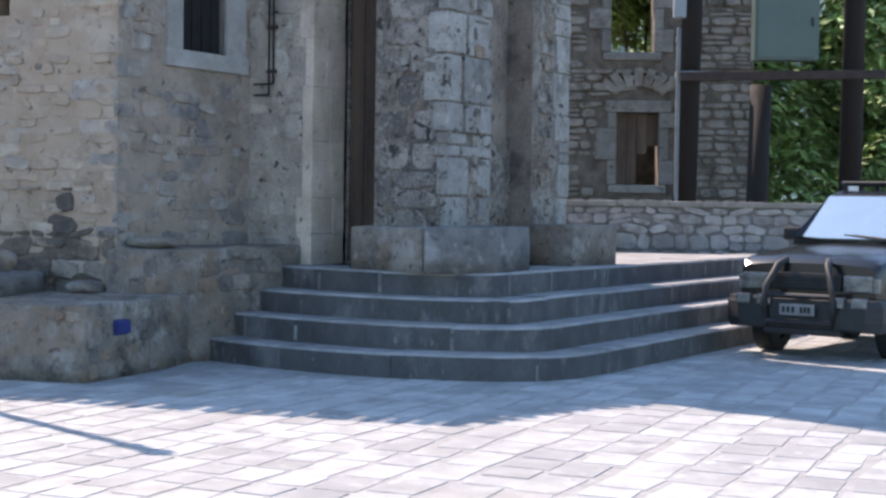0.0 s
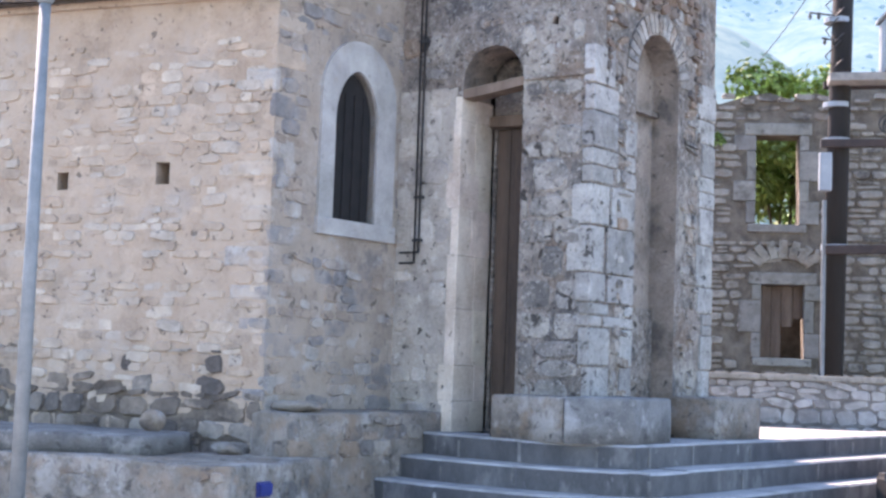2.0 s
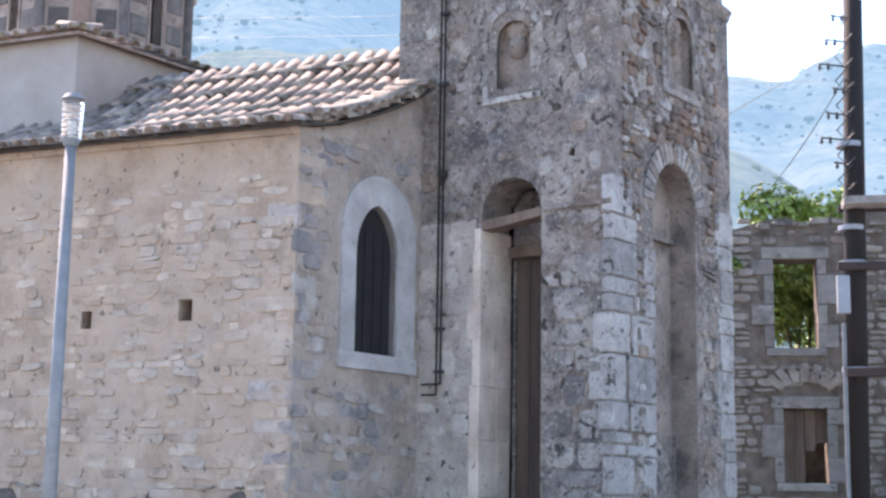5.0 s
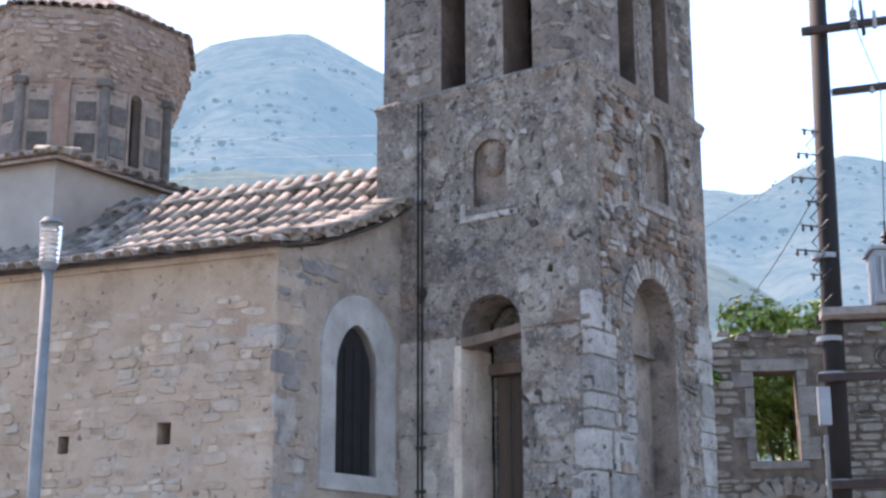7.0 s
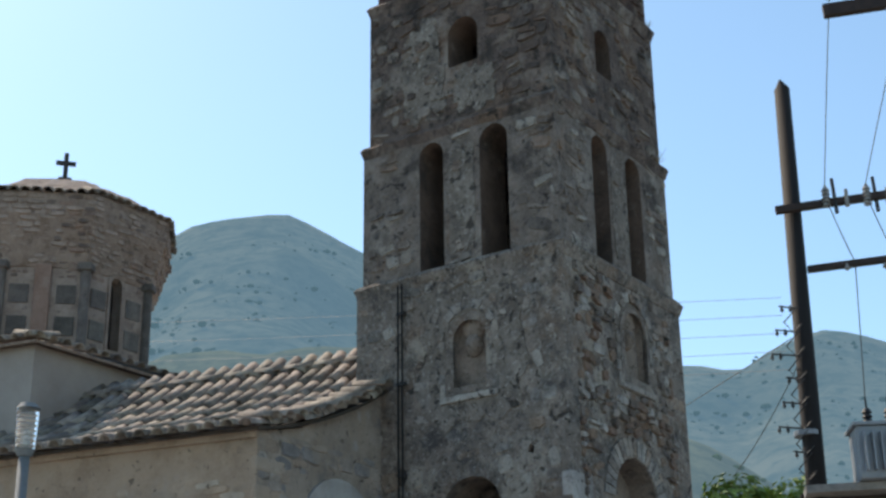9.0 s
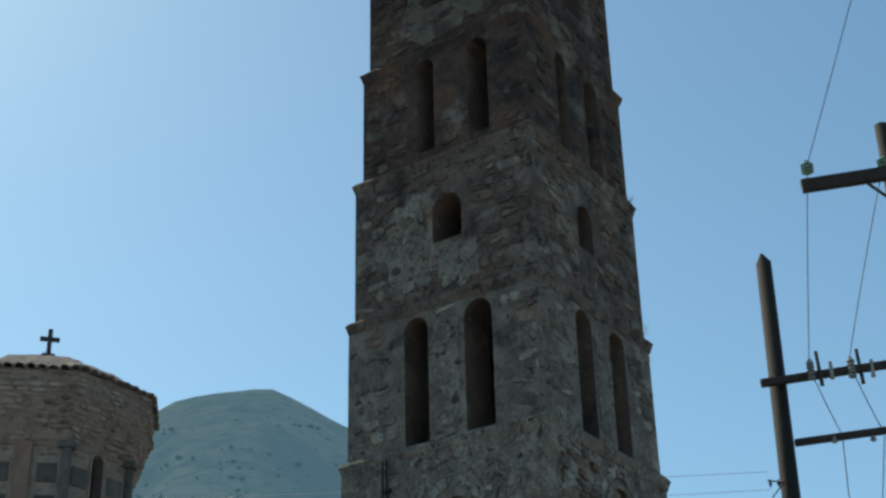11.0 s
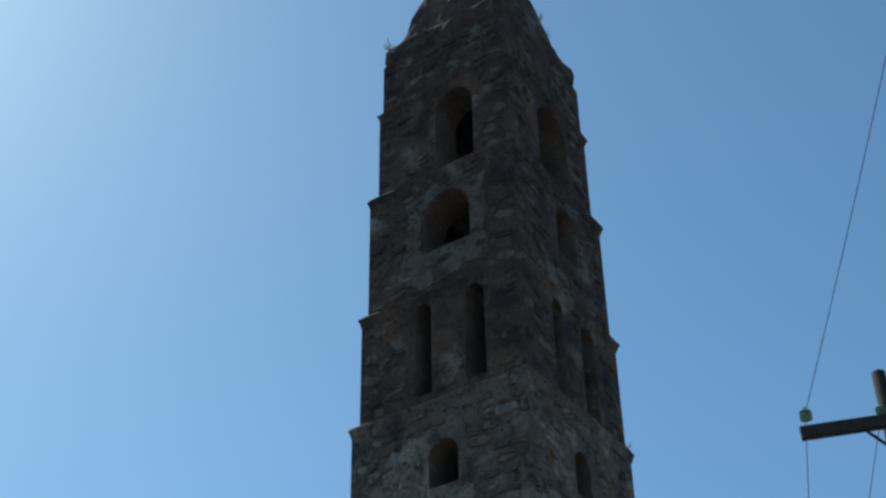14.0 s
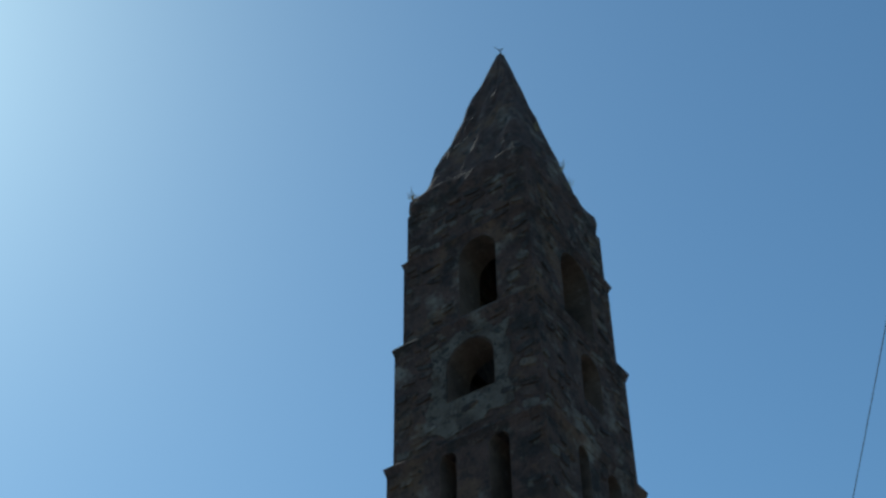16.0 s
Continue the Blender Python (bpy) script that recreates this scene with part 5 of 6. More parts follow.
block("stone_bench", [(-0.84, 14.23), (-0.125, 13.62), tw(1.3, -1.314), tw(0.51, -1.314)], LANDING, 1.275, M_PLINTH, "rendered stone bench block against the tower front")
block("corner_block", [(-0.13, 13.52), (0.51, 13.66), (0.90, 14.50), tw(1.316, -0.62), tw(1.316, -1.316)], LANDING, 1.285, M_STEP_PALE, "large worn stone block at the tower corner")
block("side_block", [tw(1.86, 0.44), tw(1.92, 1.40), tw(1.316, 1.40), tw(1.316, 0.44)], LANDING, 1.29, M_PLINTH, "dark stained stone block beside the tower")
block("plinth", [(-9, 13.9), (-3.58, 12.22), (-2.83, 12.02), (-2.42, 13.05), (-2.2, 14.0), (-2.6, 14.6), (-9, 16)], 0.0, 0.64, M_PLINTH, "low rendered masonry plinth along the church", "plinth", 0.02)
block("ledge_slab", [(-9, 13.2), (-3.72, 12.75), (-3.6, 13.7), (-9, 15.4)], 0.64, 0.82, M_STEP_PALE, "stone ledge slab on the plinth", "ledge")
block("wall_bench", [(-3.02, 13.6), (-2.72, 13.25), (-2.2, 13.75), (-1.55, 14.75), (-1.3, 15.2), (-1.9, 15.5), (-2.9, 13.9)], 0.0, 1.05, M_PLINTH, "rough stone bench at the foot of the end wall", "bench", 0.03)
for x, y, zc, sx, sy, sz, tilt in ((-2.62, 13.78, 1.05, 0.5, 0.26, 0.12, 0.2), (-3.95, 13.55, 0.82, 0.24, 0.2, 0.22, 0.7), (-3.2, 13.45, 0.64, 0.3, 0.2, 0.12, 0.1)):
    bm = bmesh.new()
    bmesh.ops.create_icosphere(bm, subdivisions=3, radius=0.5, matrix=Matrix.Translation((x, y, zc + sz * 0.42)) @ Matrix.Rotation(tilt, 4, "Z") @ Matrix.Diagonal((sx, sy, sz, 1)))
    for v in bm.verts:
        v.co += Vector((noise.noise(v.co * 7), noise.noise(v.co * 7 + Vector((5, 0, 0))), 0.6 * noise.noise(v.co * 7 + Vector((0, 5, 0))))) * 0.05
        v.co.z = max(v.co.z, zc - 0.01)
    smooth(solo("loose_stone", bm, M_PLINTH_STONE, "loose rounded grey stone lying on the masonry ledge", "stone", "", "loose stones"))
rnd = random.Random(57)
FRONT_P = Face((-5.6, 12.85, 0), (2.77, -0.83, 0), (-0.287, -0.958, 0))
SIDE_P = Face((-2.83, 12.02, 0), (0.37, 0.93, 0), (0.93, -0.37, 0))
plinth_ob = bpy.data.objects["plinth"]
lay(FRONT_P, courses(0.3, 2.84, 0.02, 0.58, 0.34, 0.2, rnd), plinth_ob, "stone", M_PLINTH_STONE, M_PLINTH_STONE, rnd, (-0.004, 0.026), -0.01, (), 0.7, 60)
lay(SIDE_P, courses(0.05, 1.05, 0.02, 0.58, 0.3, 0.2, rnd), plinth_ob, "stone", M_PLINTH_STONE, M_PLINTH_STONE, rnd, (-0.004, 0.026), -0.01, [rect(0.3, 0.68, 0.3, 0.56)], 0.7, 30)
for a, b in (((-2.72, 13.25), (-2.2, 13.75)), ((-2.2, 13.75), (-1.55, 14.75))):
    d = Vector((b[0] - a[0], b[1] - a[1], 0))
    lay(Face((*a, 0), d, (d.y, -d.x, 0)), courses(0, d.length, 0.64, 1.0, 0.26, 0.15, rnd), bpy.data.objects["wall_bench"], "stone", M_PLINTH_STONE, M_PLINTH_STONE, rnd, (-0.006, 0.035), -0.015, (), 0.85, 30)
SIDE = Face((-2.83, 12.02, 0), (0.37, 0.93, 0), (0.93, -0.37, 0))
meter = thing("meter_box", tuple(SIDE.at(0.5, 0.35)), "small bright blue metal box on the plinth", "box")
part("cover", face_box(SIDE, 0.41, 0.58, 0.375, 0.475, 0.0, 0.05, 0.006), M_BLUE, meter)
part("frame", face_box(SIDE, 0.395, 0.595, 0.36, 0.49, 0.0, 0.02, 0.004), M_BLUE, meter)

# ---- low boundary wall ----
LOW = Face((0.9, 21.1, 0), (1, -0.12, 0), (-0.12, -1, 0))
low_wall = tagged(mesh_object("wall_low", panel(LOW, rect(0, 9, -0.1, 1.5), [], 0.45), M_MORTAR), "low boundary wall of pale fieldstones with coping", "wall", "", "structure")
rnd = random.Random(61)
lay(LOW, courses(0.1, 7, 0.7, 1.48, 0.26, 0.18, rnd), low_wall, "stone", M_WALLSTONE, M_WALLSTONE, rnd, (0.005, 0.035), -0.004, (), 1.0, 200, turn=0.28)
part("coping", face_box(LOW, 0, 9, 1.49, 1.57, -0.5, 0.05, 0.015), M_PALE, low_wall)

# ---- ruined house ----
RUIN = Face((1.0, 27.2, 0), (1, -0.05, 0), (-0.05, -1, 0))
ruin = thing("ruined_house", (4, 27.2, -0.06), "roofless ruined stone house with empty window frames", "house")
R_WIN, R_DOOR = rect(2.07, 2.84, 4.3, 5.93), rect(2.2, 2.96, 1.88, 3.2)
rnd = random.Random(71)
TOPLINE = [(4.66, 6.55), (4.3, 6.85), (3.9, 6.9), (3.5, 6.62), (3.1, 6.72), (2.7, 6.58), (2.3, 6.72), (1.9, 6.66), (1.4, 6.5), (0.9, 6.62), (0.2, 6.5), (-2, 6.7)]
part("wall", panel(RUIN, [(-2, -0.1), (4.66, -0.1)] + TOPLINE, [R_WIN, R_DOOR], 0.6), M_RUIN_BED, ruin)
part("side_wall", panel(Face(RUIN.at(4.66, 0), (0.05, 1, 0), (1, -0.05, 0)), rect(0.6, 6, -0.1, 5.6), [], 0.6), M_RUIN_BED, ruin)
lay(RUIN, courses(0.3, 4.62, 1.2, 6.5, 0.36, 0.15, rnd), ruin, "stone", M_RUIN, M_RUIN, rnd, (0.01, 0.06), 0.03, [grow(R_WIN, 0.24), grow(R_DOOR, 0.22)], 0.92, 290)
lay(RUIN, [(0.2 + 0.34 * k, 6.56 + rnd.uniform(-0.03, 0.12), rnd.uniform(0.25, 0.45), rnd.uniform(0.08, 0.16)) for k in range(13)], ruin, "cap_stone", M_RUIN, M_RUIN, rnd, (0.05, 0.1), 0.02)
for hole in (R_WIN, R_DOOR):
    a0, a1, z0, z1 = hole[0][0], hole[1][0], hole[0][1], hole[2][1]
    part("frame_lintel", face_box(RUIN, a0 - 0.22, a1 + 0.22, z1 + 0.004, z1 + 0.22, -0.4, 0.05, 0.02), M_PALE, ruin)
    part("frame_sill", face_box(RUIN, a0 - 0.14, a1 + 0.14, z0 - 0.15, z0 - 0.004, -0.4, 0.06, 0.02), M_PALE, ruin)
    zz = z0
    k = 0
    while zz < z1 - 0.05:
        h = min(rnd.uniform(0.35, 0.6), z1 - zz)
        wl, wr = (0.4, 0.17) if k % 2 else (0.17, 0.36)
        part("frame_jamb", face_box(RUIN, a0 - wl, a0 - 0.004, zz + 0.005, zz + h - 0.005, -0.4, 0.045, 0.015), M_PALE, ruin)
        part("frame_jamb", face_box(RUIN, a1 + 0.004, a1 + wr, zz + 0.005, zz + h - 0.005, -0.4, 0.045, 0.015), M_PALE, ruin)
        zz += h
        k += 1
# Wall added behind the boarded opening to block sunlit ground and darken its gaps.
part("inner_wall", panel(RUIN, rect(-2, 4.0, -0.1, 3.8), [], 0.4, -1.6), M_RUIN_BED, ruin)
for k, low in enumerate((1.88, 1.88, 2.45, 2.6)):
    a = 2.2 + 0.19 * k
    part("board", face_box(RUIN, a + 0.004, a + 0.186, low, 3.19, -0.22 - 0.04 * (k % 2), -0.18 - 0.04 * (k % 2), 0.006), M_PLANK, ruin)
for k in range(7):
    t = radians(35 + 18.3 * k)
    c = (2.58 + 0.62 * math.cos(t), 3.42 + 0.42 * math.sin(t))
    m = frame_matrix(RUIN.at(c[0], c[1], 0.02), RUIN.u * math.cos(t) + Vector((0, 0, math.sin(t))), RUIN.n)
    part("relieving_stone", box(m @ Matrix.Translation((0, 0, -0.1)), 0.15, 0.34, 0.14, 0.02), M_RUIN, ruin)

# ---- nave and dome behind the aisle ----
NAVE = Vector((-6.40, 16.67, 0))
nave = thing("nave", (NAVE.x, NAVE.y, 0), "taller plastered nave walls with tiled eaves behind the aisle", "church")
N_LONG = Face(NAVE, ALONG, (-math.sin(A17), -math.cos(A17), 0))
N_END = Face(NAVE, BACK, (0.866, -0.5, 0))
part("wall", panel(N_LONG, rect(0, 6, -0.05, 7.02), [], 0.4), M_PLASTER, nave)
part("wall", panel(N_END, rect(0, 7, -0.05, 7.02), [], 0.4, -0.003), M_PLASTER, nave)
bm = bmesh.new()
q = [NAVE + ALONG * a + BACK * b + Vector((0, 0, z)) for a, b, z in ((-0.14, -0.14, 7.0), (6.2, -0.14, 7.0), (6.2, 7.2, 7.0), (-0.14, 7.2, 7.0), (3.0, 3.5, 7.75))]
vs = [bm.verts.new(p) for p in q]
for i in range(4):
    bm.faces.new((vs[i], vs[(i + 1) % 4], vs[4]))
ext = bmesh.ops.extrude_face_region(bm, geom=bm.faces[:])
bmesh.ops.translate(bm, verts=[v for v in ext["geom"] if isinstance(v, bmesh.types.BMVert)], vec=(0, 0, 0.035))
bmesh.ops.recalc_face_normals(bm, faces=bm.faces)
nave_roof = part("roof", bm, M_BRICK_BED, nave)
for k in range(22):
    put(TILE, nave_roof, frame_matrix(NAVE + BACK * (-0.1 + 0.21 * k) + TU * 0.2 + Vector((0, 0, 7.02)), -TU + Vector((0, 0, 0.25)), (0, 0, 1), 0.04))
for k in range(20):
    put(TILE, nave_roof, frame_matrix(NAVE + ALONG * (-0.1 + 0.21 * k) - BACK * 0.2 + Vector((0, 0, 7.02)), BACK + Vector((0, 0, 0.25)), (0, 0, 1), 0.04))

DC = Vector((-8.02, 21.55, 0))
drum = thing("dome_drum", (DC.x, DC.y, 7.7), "octagonal brick dome drum with slit windows and low tiled cap", "dome")
view = Vector((-DC.x, -DC.y, 0)).normalized()
right = Vector((-view.y, view.x, 0))
OCT_R = 1.60


def oct_corner(k):
    t = radians(-30 + 45 * k)
    return DC + right * (OCT_R * math.sin(t)) + view * (OCT_R * math.cos(t))


rnd = random.Random(81)
for k in range(8):
    a, b = oct_corner(k), oct_corner(k + 1)
    w = (b - a).length
    u = (b - a).normalized()
    f = Face(a, u, (u.y, -u.x, 0))
    if f.n.dot(a - DC) < 0:
        f.n = -f.n
    slit = arched(w / 2 - 0.11, w / 2 + 0.11, 8.2, 9.36)
    has_slit = k != 0
    part("drum_wall", panel(f, rect(0, w, 6.8, 9.6), [slit] if has_slit else [], 0.35), M_DRUM_MORTAR, drum)
    if k in (7, 0, 1, 2):
        if has_slit:
            # near-black sheet standing for the unlit inside of the slit
            part("window_pane", panel(f, grow(slit, 0.005), [], 0.02, -0.2), M_DARK, drum)
            part("window_arch", panel(f, grow(slit, 0.05), [slit], 0.1, 0.02), M_BRICK_BED, drum)
        else:
            part("pilaster", face_box(f, w / 2 - 0.12, w / 2 + 0.12, 7.9, 9.4, -0.05, 0.05, 0.01), M_RED, drum, "red brick pilaster")
        col = bmesh.new()
        rod(col, a + f.n * 0.02 + Vector((0, 0, 7.9)), a + f.n * 0.02 + Vector((0, 0, 9.3)), 0.075, None, 10)
        part("colonnette", col, M_COLUMN, drum)
        cap = box(Matrix.Translation(a + f.n * 0.02 + Vector((0, 0, 9.3))), 0.22, 0.22, 0.12, 0.03)
        part("capital", cap, M_COLUMN, drum)
        for s in (0.12, w / 2 + 0.2):
            for zz in (8.28, 8.78):
                part("stone_panel", face_box(f, s + 0.01, s + w / 2 - 0.31, zz, zz + 0.3, -0.05, rnd.uniform(0.012, 0.024), 0.012), M_COLUMN, drum)
        z = 9.4
        while z < 10.42:
            r = float(np.interp(z, (9.35, 9.7, 10.1, 10.5), (1.62, 1.73, 1.88, 1.9)))
            half = (r - OCT_R) * math.tan(radians(22.5))
            row = [(a, zz, cw, 0.085) for a, zz, cw, _ in courses(-half - 0.02, w + half + 0.02, z, z + 0.085, 0.2, 0.085, rnd)]
            lay(f, row, drum, "brick", M_BRICK, M_BRICK, rnd, (0.0, 0.035), 0.012, (), 0.9, 3, None, 0.924 * (r - OCT_R), turn=0.1)
            z += 0.088
        lay(f, courses(0.12, w - 0.1, 8.0, 9.5, 0.2, 0.07, rnd), drum, "brick", M_BRICK, M_BRICK, rnd, (0.002, 0.016), 0.008, [grow(slit, 0.1)] + [rect(s, s + w / 2 - 0.3, zz - 0.04, zz + 0.4) for s in (0.1, w / 2 + 0.16) for zz in (8.28, 8.78)], 0.85, 0)
bm = bmesh.new()
rings = []
for r, z in ((1.5, 9.3), (1.62, 9.35), (1.73, 9.7), (1.88, 10.1), (1.9, 10.46), (1.2, 10.95), (0.15, 11.38)):
    ring = []
    for k in range(8):
        a, b = (oct_corner(k) - DC) * (r / OCT_R), (oct_corner(k + 1) - DC) * (r / OCT_R)
        for q in range(8):
            c = a.lerp(b, q / 8)
            ring.append(bm.verts.new(DC + c * (1 + rnd.uniform(-0.008, 0.008)) + Vector((0, 0, z + rnd.uniform(-0.015, 0.02)))))
    rings.append(ring)
for r0, r1 in zip(rings, rings[1:]):
    for i in range(64):
        bm.faces.new((r0[i], r0[(i + 1) % 64], r1[(i + 1) % 64], r1[i]))
bm.faces.new(rings[-1])
cap_roof = part("roof", bm, M_BRICK_BED, drum, "low tiled cap over a flaring brick cornice")
for k in range(8):
    a, b = (oct_corner(k) - DC) * (1.97 / OCT_R), (oct_corner(k + 1) - DC) * (1.97 / OCT_R)
    out = ((a + b) / 2).normalized()
    if out.dot(view) > -0.4:
        for q in range(9):
            c = a.lerp(b, (q + 0.5) / 9)
            put(TILE, cap_roof, frame_matrix(DC + c + Vector((0, 0, 10.43 + rnd.uniform(-0.02, 0.02))), -out + Vector((0, 0, 0.42)), (0, 0, 1), 0.02))
cross = thing("roof_cross", (DC.x, DC.y, 11.36), "small dark iron cross on the dome", "cross")
m = Matrix.Identity(4)
m.col[0][:3], m.col[1][:3] = right, view
m.translation = DC + Vector((0, 0, 11.36))
part("upright", box(m, 0.075, 0.05, 0.56, 0.01), M_IRON, cross)
part("arm", box(m @ Matrix.Translation((0, 0, 0.34)), 0.32, 0.054, 0.075, 0.01), M_IRON, cross)
part("foot", box(m, 0.22, 0.2, 0.1, 0.03), M_TILE, cross)

# ---- street lamp ----
LP = Vector((-4.63, 12.05, 0))
lamp = thing("street_lamp", tuple(LP), "slim galvanised street lamp with a clear lantern", "lamp")
bm = bmesh.new()
rod(bm, LP, LP + Vector((0, 0, 4.5)), 0.066, 0.048, 18)
smooth(part("pole", bm, M_GALV, lamp))
part("base_plate", box(Matrix.Translation(LP), 0.26, 0.26, 0.03, 0.005), M_GALV, lamp)
bm = bmesh.new()
rod(bm, LP + Vector((0, 0, 4.5)), LP + Vector((0, 0, 4.56)), 0.06, 0.09, 18)
part("collar", bm, M_GALV, lamp)
bm = bmesh.new()
bmesh.ops.create_cone(bm, cap_ends=False, segments=24, radius1=0.085, radius2=0.1, depth=0.36, matrix=Matrix.Translation(LP + Vector((0, 0, 4.74))))
lens = smooth(part("lantern_glass", bm, M_CLEAR, lamp, "clear ribbed cylinder"))
lens.visible_shadow = False
for k in range(7):
    bm = bmesh.new()
    bmesh.ops.create_cone(bm, cap_ends=True, segments=18, radius1=0.07, radius2=0.055, depth=0.012, matrix=Matrix.Translation(LP + Vector((0, 0, 4.6 + 0.045 * k))))
    part("louvre", bm, M_WHITE, lamp)
bm = bmesh.new()
rod(bm, LP + Vector((0, 0, 4.56)), LP + Vector((0, 0, 4.72)), 0.03, 0.03, 10)
part("bulb", bm, M_WHITE, lamp)
bm = bmesh.new()
bmesh.ops.create_cone(bm, cap_ends=True, segments=24, radius1=0.104, radius2=0.07, depth=0.045, matrix=Matrix.Translation(LP + Vector((0, 0, 4.943))))
part("cap", bm, M_GALV, lamp)

# ---- transformer platform ----
P1, P2, P3 = Vector((3.97, 24.3, 0)), Vector((6.62, 24.0, 0)), Vector((5.3, 24.9, 0))
platform = thing("transformer_platform", (5.3, 24.2, -0.06), "twin dark pole platform with beams carrying a transformer", "utility pole")


def timber(a, b, r0, r1):
    bm = bmesh.new()
    rod(bm, a, b, r0, r1, 16)
    return bm


P1T, P2T = Vector((4.23, 24.3, 13.78)), Vector((6.72, 24.0, 16.4))
smooth(part("pole", timber(P1 + Vector((0, 0, -0.06)), P1T, 0.205, 0.14), M_POLE, platform))
part("pole_cap", timber(P1T, P1T + Vector((-0.02, 0, 0.2)), 0.14, 0.02), M_POLE, platform)
smooth(part("pole", timber(P2 + Vector((0, 0, -0.06)), P2T, 0.19, 0.13), M_POLE, platform))
smooth(part("pole", timber(P3 + Vector((0, 0, -0.06)), P3 + Vector((0.05, 0, 3.55)), 0.19, 0.18), M_POLE, platform))


def beam(x0, x1, y, z0, z1, h, d, mat, name="beam"):
    a, b = Vector((x0, y, z0)), Vector((x1, y - 0.25, z1))
    m = frame_matrix((a + b) / 2, b - a, (0, 0, 1))
    bm = box(m @ Matrix.Translation((0, 0, -h / 2)), d, (b - a).length, h, 0.012)
    return part(name, bm, mat, platform)


beam(3.85, 7.1, 24.05, 3.60, 3.66, 0.14, 0.12, M_BEAM)
beam(3.75, 7.1, 24.05, 5.32, 5.36, 0.13, 0.12, M_BEAM)
beam(3.85, 7.6, 24.0, 6.36, 6.42, 0.13, 0.5, M_GREYWOOD, "deck_board")
beam(3.85, 7.6, 24.5, 6.36, 6.42, 0.13, 0.12, M_BEAM)
beam(3.86, 8.2, 24.1, 11.34, 11.70, 0.13, 0.13, M_BEAM, "crossarm")
beam(4.3, 8.2, 24.1, 10.22, 10.5, 0.11, 0.13, M_BEAM, "crossarm")
beam(5.07, 8.4, 24.0, 15.18, 15.4, 0.25, 0.15, M_BEAM, "crossarm")
for dx in (-0.55, 0.55):
    part("brace", timber(Vector((6.70 + dx, 23.95, 15.25)), Vector((6.70, 23.95, 14.7)), 0.03, 0.03), M_BEAM, platform)


def insulator(p, n, r, mat, name="insulator"):
    bm = bmesh.new()
    for k in range(n):
        bmesh.ops.create_cone(bm, cap_ends=True, segments=12, radius1=r, radius2=r * 0.55, depth=0.06, matrix=Matrix.Translation(Vector(p) + Vector((0, 0, 0.07 * k))))
    rod(bm, Vector(p) - Vector((0, 0, 0.06)), Vector(p) + Vector((0, 0, 0.07 * n)), r * 0.35, None, 8)
    return part(name, bm, mat, platform)


for x in (4.72, 5.42, 6.12):
    insulator((x, 23.95, 11.35), 5, 0.075, M_CERAMIC)
    part("arrester", timber(Vector((x + 0.17, 24.0, 11.2)), Vector((x + 0.14, 24.0, 11.85)), 0.035, 0.03), M_PLASTIC, platform)
    part("arm_clamp", timber(Vector((x + 0.35, 23.95, 11.3)), Vector((x + 0.35, 23.95, 11.62)), 0.04, 0.03), M_CERAMIC, platform)
for x in (5.22, 6.62, 7.9):
    insulator((x, 23.98, 15.5), 3, 0.12, M_GLASSY)
for x in (4.95, 5.6, 6.3):
    insulator((x, 24.0, 10.2), 1, 0.06, M_CERAMIC)
# service brackets and loops on the pole's side
for k in range(7):
    z = 9.55 - 0.42 * k
    bm = bmesh.new()
    side = -1
    rod(bm, (4.2, 24.25, z), (3.75 - 0.1 * (k % 3), 24.1, z + 0.03), 0.016, None, 6)
    part("bracket", bm, M_IRON, platform)
    for q in range(2):
        insulator((3.8 - 0.12 * (k % 3) + 0.14 * q, 24.12, z - 0.02), 1, 0.035, M_PLASTIC)
    pts = [Vector((4.05, 24.1, z)), Vector((3.8, 24.05, z - 0.28)), Vector((3.95, 24.08, z - 0.45)), Vector((4.1, 24.1, z - 0.3))]
    part("cable_loop", tube(pts, 0.012, 5), M_IRON, platform)
for z in (5.95, 7.35, 3.62, 5.36):
    bm = bmesh.new()
    rod(bm, (4.03, 24.3, z), (4.03, 24.3, z + 0.08), 0.22, None, 16)
    part("clamp", bm, M_GREYPAINT, platform)
part("pipe", timber(Vector((3.83, 24.1, -0.06)), Vector((3.83, 24.1, 4.4)), 0.035, 0.035), M_GALV, platform)
part("junction_box", box(Matrix.Translation((3.83, 24.06, 4.55)), 0.2, 0.14, 0.62, 0.02), M_GREYPAINT, platform)

transformer = thing("transformer", (5.45, 23.9, 6.45), "grey oil transformer with cooling fins and bushings", "transformer")
TM = Matrix.Translation((5.3, 23.85, 6.45))
part("tank", box(TM, 1.25, 0.7, 0.86, 0.03), M_GREYPAINT, transformer)
part("lid", box(TM @ Matrix.Translation((0, 0, 0.86)), 1.35, 0.8, 0.06, 0.015), M_GREYPAINT, transformer)
for k in range(9):
    part("fin", box(TM @ Matrix.Translation((-0.52 + 0.13 * k, -0.42, 0.12)), 0.03, 0.16, 0.62, 0.008), M_GREYPAINT, transformer)
for x in (-0.35, 0.0, 0.35):
    bm = bmesh.new()
    for k in range(4):
        bmesh.ops.create_cone(bm, cap_ends=True, segments=12, radius1=0.085, radius2=0.05, depth=0.07, matrix=TM @ Matrix.Translation((x, 0, 0.96 + 0.075 * k)))
    rod(bm, TM @ Vector((x, 0, 1.2)), TM @ Vector((x, 0, 1.42)), 0.018, None, 6)
    part("bushing", bm, M_PLASTIC, transformer)

